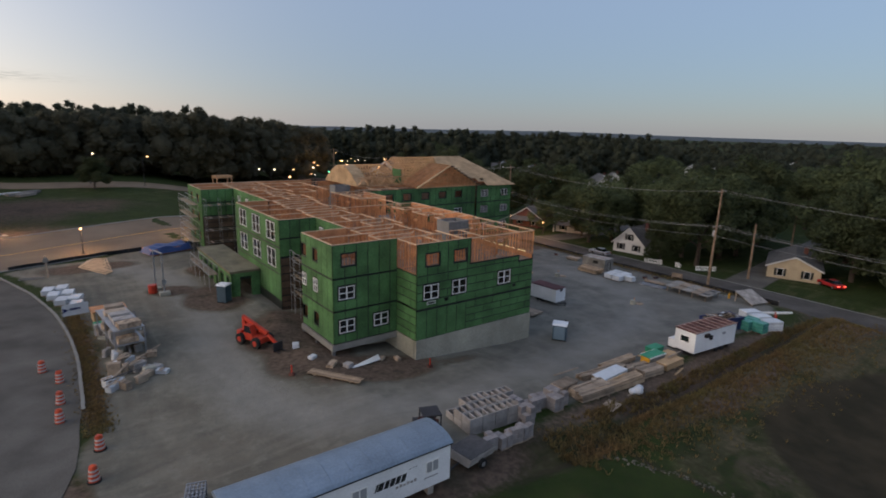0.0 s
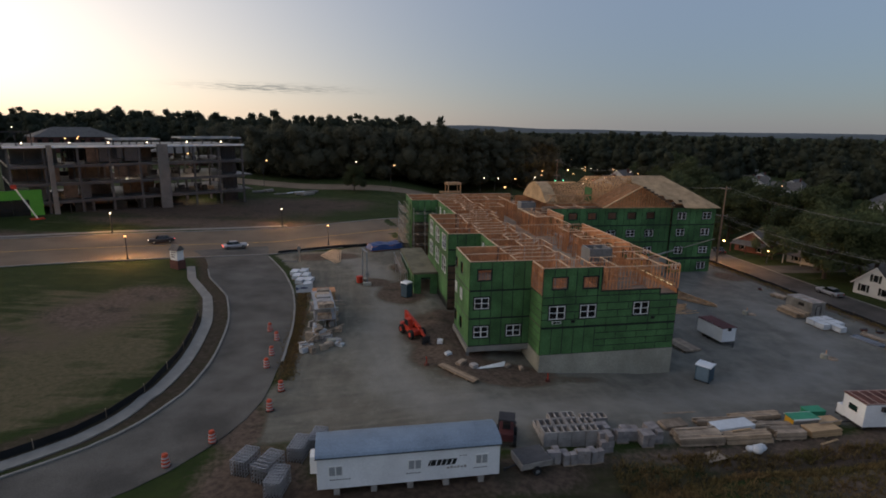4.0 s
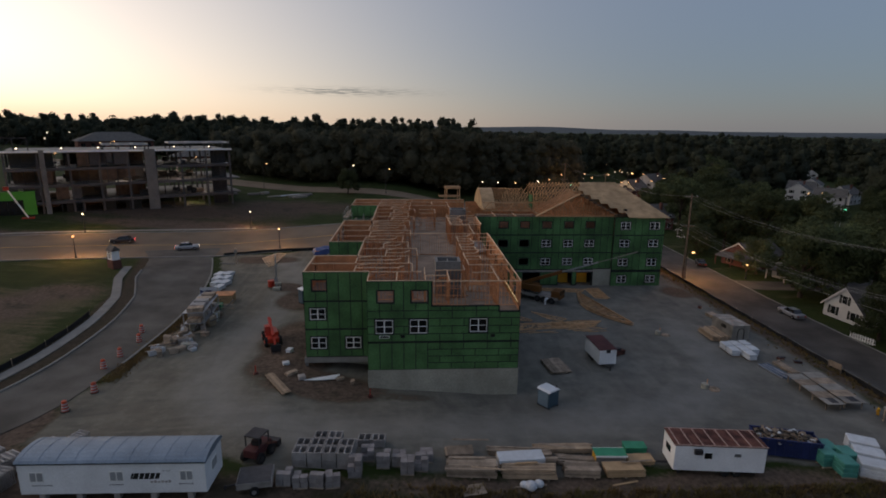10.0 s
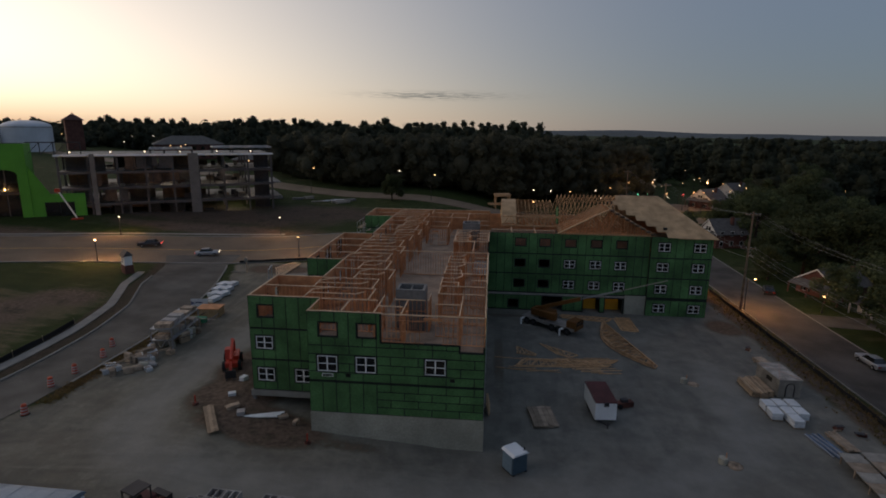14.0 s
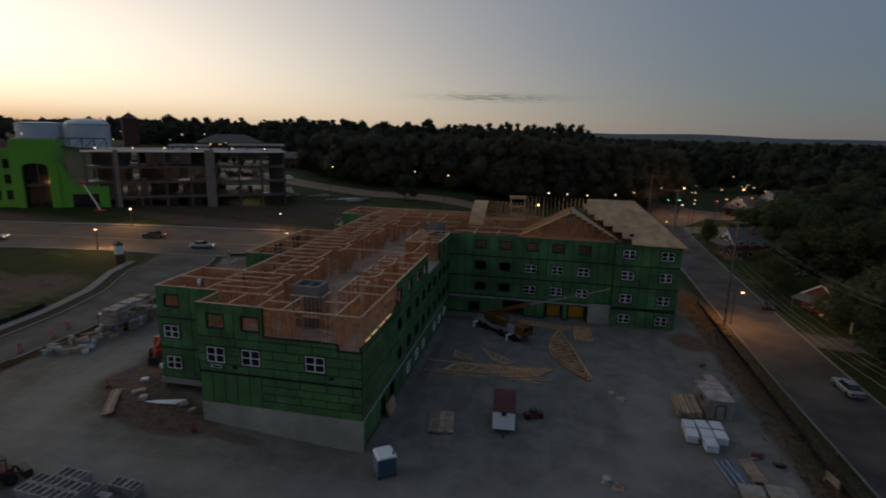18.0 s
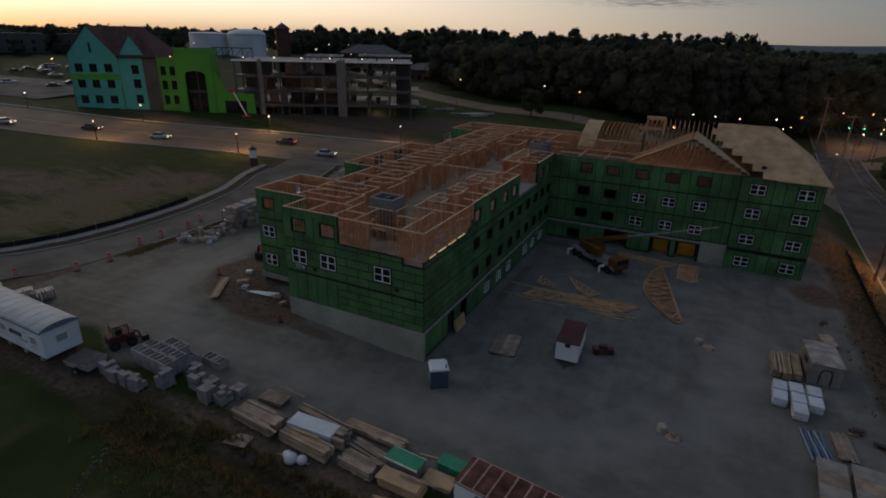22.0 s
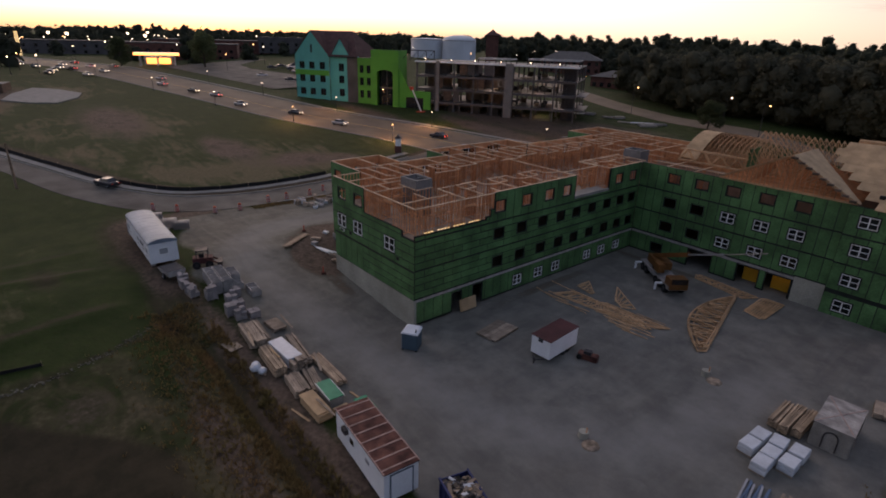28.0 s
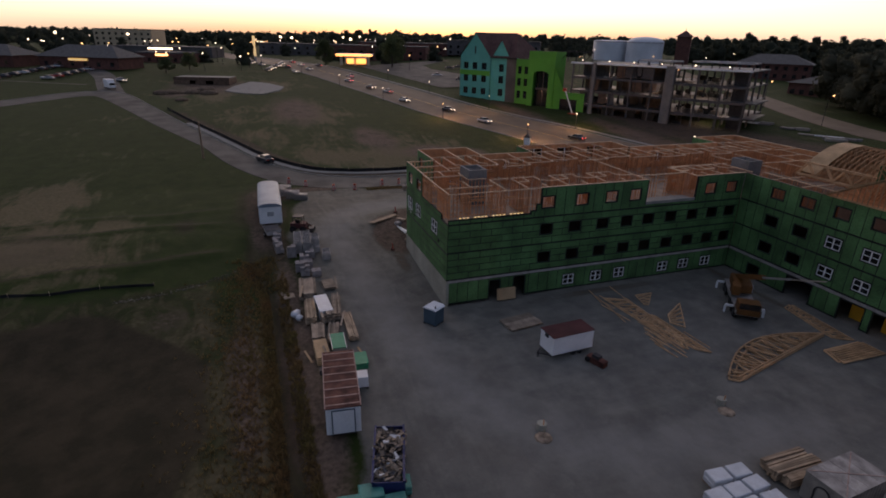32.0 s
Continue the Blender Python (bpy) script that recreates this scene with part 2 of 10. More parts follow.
M = {
    "sheathing": material("green_sheathing", (0.062, 0.150, 0.054), 0.7, vary=0.34, scale=2.0, per_object=0.14, bump=0.1),
    "brown_board": material("brown_boarding", (0.105, 0.068, 0.048), 0.85, vary=0.3, scale=0.8, per_object=0.25),
    "tape": material("black_tape", (0.012, 0.016, 0.014), 0.5, vary=0.3, bump=0.1),
    "concrete": material("cast_concrete", (0.306, 0.293, 0.239), 0.9, vary=0.22, scale=2.5, fine=20),
    "lumber": material("pine_lumber", (0.52, 0.235, 0.108), 0.75, vary=0.2, scale=0.6, per_object=0.18, per_island=0.25),
    "plate": material("fresh_top_plate", (0.60, 0.42, 0.27), 0.75, vary=0.15, scale=0.6),
    "lumber_grey": material("weathered_lumber", (0.265, 0.205, 0.152), 0.8, vary=0.3, scale=0.6, per_object=0.32, per_island=0.25),
    "osb": material("roof_sheathing_board", (0.39, 0.26, 0.145), 0.8, vary=0.2, scale=0.8, per_object=0.1, per_island=0.12),
    "truss": material("pale_truss_lumber", (0.46, 0.28, 0.15), 0.75, vary=0.2, scale=0.6, per_object=0.15, per_island=0.2),
    "crane_paint": material("worn_orange_paint", (0.135, 0.055, 0.014), 0.55, vary=0.2, bump=0.05),
    "wire": material("weathered_dark_cable", (0.22, 0.22, 0.22), 0.7, vary=0.2, bump=0.0),
    "pier": material("grey_concrete_pier", (0.16, 0.155, 0.15), 0.9, vary=0.2, scale=3.0),
    "toilet_blue": material("dull_blue_plastic", (0.05, 0.085, 0.11), 0.55, vary=0.12, bump=0.05),
    "toilet_door": material("pale_blue_plastic", (0.13, 0.19, 0.24), 0.5, vary=0.12, bump=0.05),
    "lumber_tan": material("tan_building_lumber", (0.32, 0.232, 0.155), 0.8, vary=0.25, scale=0.6, per_object=0.3, per_island=0.2),
    "deck": material("floor_deck_board", (0.25, 0.185, 0.135), 0.85, vary=0.25, scale=1.2, per_island=0.1),
    "vinyl": material("white_vinyl", (0.78, 0.78, 0.75), 0.45, vary=0.04, bump=0.0),
    "glass": material("dark_window_glass", (0.012, 0.014, 0.016), 0.06, vary=0.3, bump=0.0, spec=0.6),
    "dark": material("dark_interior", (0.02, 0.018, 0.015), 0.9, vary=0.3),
    "white_metal": material("white_painted_metal", (0.72, 0.73, 0.74), 0.45, vary=0.09, scale=1.5, bump=0.08),
    "blue_roof": material("pale_metal_roof", (0.20, 0.255, 0.315), 0.5, metal=0.3, vary=0.16, scale=1.5, bump=0.1),
    "rust_roof": material("rusted_sheet_roof", (0.075, 0.022, 0.017), 0.85, vary=0.5, scale=0.6, second=(0.165, 0.066, 0.048)),
    "rust_seam": material("pale_roof_seam", (0.36, 0.24, 0.20), 0.8, vary=0.3, scale=0.4),
    "dark_roof": material("dark_red_roof", (0.075, 0.022, 0.022), 0.7, vary=0.25),
    "asphalt": material("asphalt", (0.095, 0.087, 0.075), 0.9, vary=0.35, scale=3.0, fine=40, bump=0.2),
    "street_asphalt": material("street_asphalt", (0.070, 0.064, 0.057), 0.9, vary=0.35, scale=3.0, fine=40, bump=0.2),
    # warm brown takes in part of the sodium lamps' tint
    "road": material("warm_tinted_road", (0.165, 0.124, 0.086), 0.88, vary=0.18, scale=4.0, fine=40, bump=0.2),
    "kerb": material("kerb_concrete", (0.22, 0.21, 0.19), 0.9, vary=0.15, scale=1.0),
    "steel": material("galvanised_steel", (0.35, 0.36, 0.38), 0.45, metal=0.7, vary=0.15),
    "dark_steel": material("primed_steel", (0.045, 0.042, 0.045), 0.6, metal=0.3, vary=0.2),
    "floated": material("power_floated_concrete", (0.10, 0.095, 0.095), 0.52, vary=0.25, scale=3.0, bump=0.03, spec=0.3),
    "slab": material("garage_slab", (0.085, 0.080, 0.080), 0.9, vary=0.25, scale=3.0),
    "teal": material("teal_sheathing", (0.072, 0.36, 0.32), 0.6, vary=0.1, scale=3.0, per_object=0.08),
    "lime": material("lime_sheathing", (0.065, 0.29, 0.035), 0.6, vary=0.1, scale=3.0, per_object=0.08),
    "roof_brown": material("brown_shingle_roof", (0.09, 0.045, 0.04), 0.9, vary=0.25, scale=1.0),
    "brick": material("dark_red_brick", (0.115, 0.05, 0.04), 0.9, vary=0.25, scale=1.0),
    "red": material("red_paint", (0.42, 0.04, 0.02), 0.45, vary=0.15, bump=0.05),
    "orange": material("orange_plastic", (0.48, 0.07, 0.03), 0.5, vary=0.12, bump=0.05),
    "reflective": material("white_reflective_tape", (0.45, 0.42, 0.41), 0.4, vary=0.06, bump=0.0),
    "rubber": material("black_rubber", (0.018, 0.018, 0.018), 0.85, vary=0.3),
    "yellow": material("yellow_paint", (0.52, 0.27, 0.02), 0.5, vary=0.15, bump=0.05),
    "dirty_white": material("dirty_white_sheet", (0.225, 0.208, 0.182), 0.6, vary=0.3, scale=0.8),
    "grey_board": material("grey_boards", (0.30, 0.275, 0.25), 0.85, vary=0.35, scale=0.6, per_object=0.2),
    "wrap_white": material("white_plastic_wrap", (0.52, 0.545, 0.57), 0.35, vary=0.1, scale=0.5, per_object=0.1, bump=0.5, fine=5),
    "wrap_green": material("green_plastic_wrap", (0.05, 0.22, 0.18), 0.4, vary=0.2, scale=0.5, bump=0.4, fine=5),
    "green_paint": material("green_painted_board", (0.03, 0.24, 0.13), 0.6, vary=0.12, scale=0.5),
    "block": material("concrete_block", (0.29, 0.268, 0.25), 0.92, vary=0.22, scale=0.5, per_object=0.15, per_island=0.15),
    "pink_block": material("reddish_masonry_block", (0.235, 0.212, 0.205), 0.92, vary=0.22, scale=0.4, per_object=0.15, per_island=0.15),
    "blue_box": material("blue_plastic_panel", (0.10, 0.16, 0.27), 0.5, vary=0.1, bump=0.05),
    "blue_tarp": material("blue_tarpaulin", (0.035, 0.07, 0.20), 0.5, vary=0.2, bump=0.3, fine=3),
    "dumpster": material("dark_blue_painted_steel", (0.02, 0.03, 0.10), 0.5, vary=0.2, bump=0.1),
    "debris": material("mixed_demolition_debris", (0.24, 0.18, 0.13), 0.9, vary=0.5, scale=0.3, per_island=0.5),
    "pale_pane": material("pale_window_pane", (0.30, 0.31, 0.32), 0.6, vary=0.1, bump=0.05),
    "fabric": material("black_silt_fence_fabric", (0.015, 0.015, 0.016), 0.8, vary=0.3, bump=0.3),
    "siding": material("white_house_siding", (0.52, 0.52, 0.51), 0.6, vary=0.06, bump=0.1),
    "tan_siding": material("tan_house_siding", (0.42, 0.33, 0.22), 0.7, vary=0.1),
    "grey_siding": material("grey_house_siding", (0.36, 0.37, 0.38), 0.7, vary=0.1),
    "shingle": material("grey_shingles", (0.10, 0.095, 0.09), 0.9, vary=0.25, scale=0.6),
    "pole_wood": material("utility_pole_wood", (0.22, 0.15, 0.10), 0.9, vary=0.3, scale=0.5),
    "bark": material("tree_bark", (0.06, 0.045, 0.035), 0.95, vary=0.3, scale=0.5),
    "leaf": material("tree_leaves", (0.074, 0.092, 0.044), 0.85, vary=0.22, scale=2.5, bump=0.0, per_object=0.3, per_island=0.22, spec=0.15, thin=0.45),
    # paler than leaf_far, with the haze over the north woods put in
    "leaf_north": material("north_woods_leaves", (0.092, 0.092, 0.064), 0.95, vary=0.2, scale=9.0, bump=0.0, per_island=0.12, spec=0.1, thin=0.45),
    "leaf_far": material("far_woods_leaves", (0.052, 0.060, 0.042), 0.95, vary=0.2, scale=9.0, bump=0.0, per_island=0.12, spec=0.1, thin=0.45),
    "weeds": material("dry_weeds", (0.32, 0.205, 0.098), 0.9, vary=0.4, scale=3.0, bump=0.0, per_island=0.3, second=(0.15, 0.125, 0.05), spec=0.1, thin=0.45),
    "lamp_warm": glowing("sodium_lamp_glow", (1.0, 0.50, 0.16), 4.0),
    "lamp_white": glowing("white_lamp_glow", (1.0, 0.80, 0.52), 4.0),
    "lamp_green": glowing("green_signal_glow", (0.05, 1.0, 0.45), 3.0),
    "lamp_red": glowing("red_tail_light_glow", (1.0, 0.06, 0.03), 3.0),
    "lamp_orange": glowing("orange_canopy_glow", (1.0, 0.36, 0.06), 3.0),
    "work_light": glowing("work_light_glow", (1.0, 0.66, 0.14), 0.6),
    "car_dark": material("dark_car_paint", (0.03, 0.032, 0.04), 0.3, metal=0.2, vary=0.1, bump=0.0),
    "car_silver": material("silver_car_paint", (0.40, 0.41, 0.43), 0.3, metal=0.5, vary=0.08, bump=0.0),
    "car_red": material("red_car_paint", (0.30, 0.02, 0.02), 0.3, vary=0.1, bump=0.0),
    "haze_hill": material("distant_hills", (0.060, 0.075, 0.085), 1.0, vary=0.2, scale=300.0, bump=0.0),
    "tank": material("white_tank_paint", (0.55, 0.58, 0.62), 0.6, vary=0.08, scale=4.0),
    "soil_heap": material("dug_soil", (0.085, 0.060, 0.042), 0.95, vary=0.4, scale=0.8),
    "steel_blue": material("blue_grey_channel", (0.10, 0.15, 0.23), 0.45, metal=0.4, vary=0.2),
    "swale_stone": material("pale_swale_stone", (0.10, 0.092, 0.070), 0.95, vary=0.3, scale=0.5, per_island=0.4),
    "porch_felt": material("porch_roofing_felt", (0.15, 0.135, 0.09), 0.9, vary=0.3, scale=1.4),
    "stone": material("ditch_rubble_stone", (0.05, 0.047, 0.038), 0.95, vary=0.3, scale=0.5, per_island=0.35),
}


# ---- mesh helpers ----
class Shape:
    """Gathers boxes, cylinders, prisms and faces, each with a material, into one mesh."""

    def __init__(self):
        self.v, self.f, self.m, self.mats = [], [], [], []

    def slot(self, mat):
        if mat not in self.mats:
            self.mats.append(mat)
        return self.mats.index(mat)

    def add(self, verts, faces, mat):
        k, s = len(self.v), self.slot(mat)
        self.v += [tuple(p) for p in verts]
        self.f += [tuple(i + k for i in f) for f in faces]
        self.m += [s] * len(faces)
        return self

    def box(self, x0, x1, y0, y1, z0, z1, mat, turn=None):
        p = [(x, y, z) for z in (z0, z1) for y in (y0, y1) for x in (x0, x1)]
        if turn is not None:
            p = [turn @ Vector(q) for q in p]
        return self.add(p, [(0, 2, 3, 1), (4, 5, 7, 6), (0, 1, 5, 4), (2, 6, 7, 3), (0, 4, 6, 2), (1, 3, 7, 5)], mat)

    def beam(self, a, b, w, h, mat):
        """A bar of section w by h from a to b; h is measured upwards as far as it can be."""
        a, b = Vector(a), Vector(b)
        d = (b - a).normalized()
        side = d.cross(Vector((0, 0, 1)))
        side = Vector((1, 0, 0)) if side.length < 1e-4 else side.normalized()
        up = side.cross(d)
        p = [q + side * sx * w / 2 + up * sz * h / 2 for q in (a, b) for sz in (-1, 1) for sx in (-1, 1)]
        return self.add(p, [(0, 1, 3, 2), (4, 6, 7, 5), (0, 4, 5, 1), (2, 3, 7, 6), (0, 2, 6, 4), (1, 5, 7, 3)], mat)

    def tube(self, a, b, r0, r1, mat, n=10, caps=True):
        a, b = Vector(a), Vector(b)
        d = (b - a).normalized()
        s = d.cross(Vector((0, 0, 1)))
        s = Vector((1, 0, 0)) if s.length < 1e-4 else s.normalized()
        u = s.cross(d)
        ring = [(math.cos(2 * math.pi * i / n), math.sin(2 * math.pi * i / n)) for i in range(n)]
        p = [q + (s * c + u * w) * r for q, r in ((a, r0), (b, r1)) for c, w in ring]
        f = [(i, (i + 1) % n, n + (i + 1) % n, n + i) for i in range(n)]
        if caps:
            f += [tuple(range(n))[::-1], tuple(range(n, 2 * n))]
        return self.add(p, f, mat)

    def pipe(self, pts, r, mat, n=4):
        """One continuous tube along points."""
        v = []
        for i, p in enumerate(pts):
            d = (Vector(pts[min(i + 1, len(pts) - 1)]) - Vector(pts[max(i - 1, 0)])).normalized()
            side = d.cross(Vector((0, 0, 1))).normalized()
            up = side.cross(d)
            v += [Vector(p) + (side * math.cos(2 * math.pi * k / n) + up * math.sin(2 * math.pi * k / n)) * r for k in range(n)]
        return self.add(v, [(i * n + k, i * n + (k + 1) % n, (i + 1) * n + (k + 1) % n, (i + 1) * n + k) for i in range(len(pts) - 1) for k in range(n)], mat)

    def lathe(self, prof, mat, n=14):
        """A turned body from a profile of (radius, height)."""
        v = [(r * math.cos(2 * math.pi * k / n), r * math.sin(2 * math.pi * k / n), z) for r, z in prof for k in range(n)]
        f = [(i * n + k, i * n + (k + 1) % n, (i + 1) * n + (k + 1) % n, (i + 1) * n + k) for i in range(len(prof) - 1) for k in range(n)]
        return self.add(v, f + [tuple(range((len(prof) - 1) * n, len(prof) * n)), tuple(range(n))[::-1]], mat)

    def prism(self, outline, z0, z1, mat):
        """An upright prism over a plan outline given anticlockwise."""
        n = len(outline)
        p = [(x, y, z0) for x, y in outline] + [(x, y, z1) for x, y in outline]
        f = [(i, (i + 1) % n, n + (i + 1) % n, n + i) for i in range(n)] + [tuple(range(n))[::-1], tuple(range(n, 2 * n))]
        return self.add(p, f, mat)

    def profile(self, section, x0, x1, mat):
        """A section in (y, z), given anticlockwise as seen from +x, drawn out along x."""
        n = len(section)
        p = [(x0, y, z) for y, z in section] + [(x1, y, z) for y, z in section]
        f = [(i, (i + 1) % n, n + (i + 1) % n, n + i) for i in range(n)] + [tuple(range(n))[::-1], tuple(range(n, 2 * n))]
        return self.add(p, f, mat)

    def ball(self, c, r, mat, n=8, m=5, squash=1.0):
        p = [(c[0], c[1], c[2] - r * squash)]
        for j in range(1, m):
            a = math.pi * j / m
            p += [(c[0] + r * math.sin(a) * math.cos(2 * math.pi * i / n), c[1] + r * math.sin(a) * math.sin(2 * math.pi * i / n), c[2] - r * squash * math.cos(a)) for i in range(n)]
        p.append((c[0], c[1], c[2] + r * squash))
        f = [(0, 1 + (i + 1) % n, 1 + i) for i in range(n)]
        for j in range(m - 2):
            f += [(1 + j * n + i, 1 + j * n + (i + 1) % n, 1 + (j + 1) * n + (i + 1) % n, 1 + (j + 1) * n + i) for i in range(n)]
        k = 1 + (m - 2) * n
        f += [(k + i, k + (i + 1) % n, len(p) - 1) for i in range(n)]
        return self.add(p, f, mat)

    def mesh(self, name, bevel=0.0):
        me = bpy.data.meshes.new(name)
        me.from_pydata(self.v, [], self.f)
        for mat in self.mats:
            me.materials.append(M[mat])
        me.polygons.foreach_set("material_index", self.m)
        if bevel:
            bm = bmesh.new()
            bm.from_mesh(me)
            bmesh.ops.bevel(bm, geom=bm.edges[:], offset=bevel, segments=1, affect="EDGES", clamp_overlap=True)
            bm.to_mesh(me)
            bm.free()
        me.update()
        return me


def part(name, shape, parent, label="", bevel=0.0, at=None):
    """One mesh object under a thing or a part."""
    ob = new(name, shape if isinstance(shape, bpy.types.Mesh) else shape.mesh(name, bevel))
    ob.parent = parent
    if at is not None:
        ob.matrix_basis = at
    return tagged(ob, label)


def thing(name, label, category, m=None, group="", kind="", shape=None, bevel=0.0):
    """A top-level thing: an Empty at its base, or a mesh when a shape is given."""
    ob = new(name, shape.mesh(name, bevel) if shape else None)
    if m is not None:
        ob.matrix_basis = m
    if not shape:
        ob.empty_display_size = 0.3
    return tagged(ob, label, category, group, kind)


# ---- the ground's height ----
def ease(a, b, v):
    u = np.clip((v - a) / (b - a), 0, 1)
    return u * u * (3 - 2 * u)


def ground(x, y):
    """Height of the ground: the yard lies low, the land rises to the west and north and falls to the street in the east."""
    x, y = np.asarray(x, float), np.asarray(y, float)
    near_wall = ease(-9.0, -5.0, y) * ease(16.0, 8.0, y)
    u = np.clip(-x / 24, 0, 1)
    h = 1.9 * (u + (u ** 1.75 - u) * near_wall) - 0.2 * near_wall * ease(9.0, 2.0, np.abs(x)) + 0.055 * np.clip(np.minimum(-x, 230) - 48, 0, None)
    h = h + 0.05 * np.clip(np.minimum(y, 150) - 62, 0, None) * ease(20, -20, x)
    h = h - 2.7 * ease(36.5, 46, x) - 0.012 * np.clip(np.minimum(x, 500) - 60, 0, None)
    basin = np.exp(-(((x - 22) / 26) ** 4)) * np.exp(-(((y + 38) / 13) ** 4))
    for cx, cy, rx, ry, up in MOUNDS:
        h = h + up * np.exp(-((x - cx) / rx) ** 2 - ((y - cy) / ry) ** 2) * (1 + 0.35 * np.sin(x * 2.9 + y) * np.sin(y * 2.3 - x))
    return h + furrows(x, y) * 0.28 - 1.3 * basin - 0.7 * ditch(x, y)


# low heaps of dug soil beside the west wall: middle, half widths, height
MOUNDS = [(-24.6, 11.5, 1.7, 2.2, 0.65), (-23.4, 15.5, 1.2, 2.2, 0.5), (-24.0, 5.2, 1.4, 1.6, 0.4), (-25.8, 40.6, 1.6, 1.6, 0.8), (-24.0, 22.0, 1.5, 2.0, 0.4), (-32.6, 31.6, 2.6, 2.2, 0.25)]


def furrows(x, y):
    """1 along the low grassy ridges that cross the field, 0 between them."""
    far = ease(-20.5, -24.5, y)
    wave = 0.5 * np.sin(y * 0.35)
    return far * (np.exp(-((x + 28.6 + wave) / 0.7) ** 2) + np.exp(-((x + 17.8 - wave + 0.12 * np.minimum(y + 28, 0)) / 0.8) ** 2) + 0.7 * np.exp(-((x + 34.5 - wave) / 0.9) ** 2))


def ditch(x, y):
    """1 in the bed of the ditch that runs along the yard's southern edge, 0 outside it."""
    centre = -17.3 - 0.15 * np.sin(x * 0.4) - 1.9 * ease(-3, -15, x) + 1.2 * ease(24, 36, x)
    return np.exp(-(((y - centre) / 1.1) ** 2)) * ease(-32, -14, x) * ease(60, 40, x)


def gz(x, y):
    return float(ground(x, y))


def on(x, y, turn=0.0, up=0.0):
    """A pose on the ground, turned about the vertical."""
    return pose(x, y, gz(x, y) + up, 0, 0, turn)


def inside(px, py, poly):
    """Signed distance to a plan polygon, positive inside."""
    px, py = np.asarray(px, float), np.asarray(py, float)
    best, odd = np.full(px.shape, 1e9), np.zeros(px.shape, bool)
    for (ax, ay), (bx, by) in zip(poly, poly[1:] + poly[:1]):
        dx, dy = bx - ax, by - ay
        k = np.clip(((px - ax) * dx + (py - ay) * dy) / (dx * dx + dy * dy), 0, 1)
        best = np.minimum(best, np.hypot(px - ax - k * dx, py - ay - k * dy))
        if ay != by:
            odd ^= ((ay > py) != (by > py)) & (px < dx * (py - ay) / dy + ax)
    return np.where(odd, best, -best)


def smooth_line(points, step=2.0):
    """A Catmull-Rom line through plan points, at even steps."""
    p = [Vector((*points[0], 0)) * 2 - Vector((*points[1], 0))] + [Vector((*q, 0)) for q in points]
    p.append(p[-1] * 2 - p[-2])
    out = []
    for i in range(1, len(p) - 2):
        n = max(2, int((p[i + 1] - p[i]).length / step))
        for k in range(n):
            t = k / n
            a = p[i - 1] * (-t**3 + 2 * t**2 - t) + p[i] * (3 * t**3 - 5 * t**2 + 2) + p[i + 1] * (-3 * t**3 + 4 * t**2 + t) + p[i + 2] * (t**3 - t**2)
            out.append((a.x / 2, a.y / 2))
    return out + [tuple(points[-1])]


def ribbon(line, left, right, up, mat, across=4, shape=None, thick=0.0):
    """A strip draped over the ground along a plan line, from left to right of it (metres)."""
    s = shape or Shape()
    v, f = [], []
    n = across + 1
    for i, (x, y) in enumerate(line):
        a, b = line[max(0, i - 1)], line[min(len(line) - 1, i + 1)]
        d = Vector((b[0] - a[0], b[1] - a[1])).normalized()
        lo, hi = (left[i], right[i]) if np.ndim(left) else (left, right)
        for k in range(n):
            o = lo + (hi - lo) * k / across
            px, py = x + d.y * o, y - d.x * o
            v.append((px, py, gz(px, py) + up))
    f = [(i * n + k, i * n + k + 1, (i + 1) * n + k + 1, (i + 1) * n + k) for i in range(len(line) - 1) for k in range(across)]
    if thick:
        m = len(v)
        v += [(x, y, z - thick) for x, y, z in v]
        f = f + [(i * n, (i + 1) * n, (i + 1) * n + m, i * n + m) for i in range(len(line) - 1)]
        f += [(i * n + across, i * n + across + m, (i + 1) * n + across + m, (i + 1) * n + across) for i in range(len(line) - 1)]
    return s.add(v, f, mat)


# ---- the ground: one sheet to the horizon ----
YARD = [(-48, 52), (-24, 60.5), (5, 68), (30, 72), (36.5, 60), (37, 30), (36.5, -11), (30, -13), (10, -13.4), (-8, -13.6), (-22, -14), (-43.5, -10), (-41.8, -2), (-40.4, 10), (-40.6, 22), (-42.6, 38), (-46, 47)]
LOT = [(-62, 44), (-110, 27), (-165, 8), (-215, -18), (-190, -50), (-150, -46), (-100, -28), (-66, -12), (-56, -3), (-53, 6), (-55, 20), (-59, 36)]
ROAD_S, ROAD_W = [(30, 86), (0, 80), (-24, 73.0), (-52, 63), (-80, 54.5), (-112, 42), (-155, 31), (-236, 8), (-420, -50)], 21.0
# the lane: middle line, then its width towards the lot and towards the yard
LANE_W = [(-56.5, 57, 7.0, 7.0), (-53.5, 49.5, 6.0, 4.6), (-50.3, 38, 6.0, 5.2), (-47.9, 28, 4.0, 4.9), (-46.2, 18, 3.6, 4.1), (-45.8, 9, 3.4, 3.7), (-46.0, 2, 3.5, 3.5), (-47.6, -5, 3.6, 4.0), (-53, -12, 2.7, 4.2), (-64, -19.6, 2.7, 3.2),
          (-80, -26.3, 2.3, 2.4), (-104, -37, 2.5, 3.6), (-127, -47, 3.2, 4.0), (-148, -57, 4.2, 4.2), (-153, -63, 4.2, 4.2), (-150, -70, 4.2, 4.2), (-137, -82, 4.2, 4.2), (-118, -102, 4.2, 4.2)]
LANE = [p[:2] for p in LANE_W]
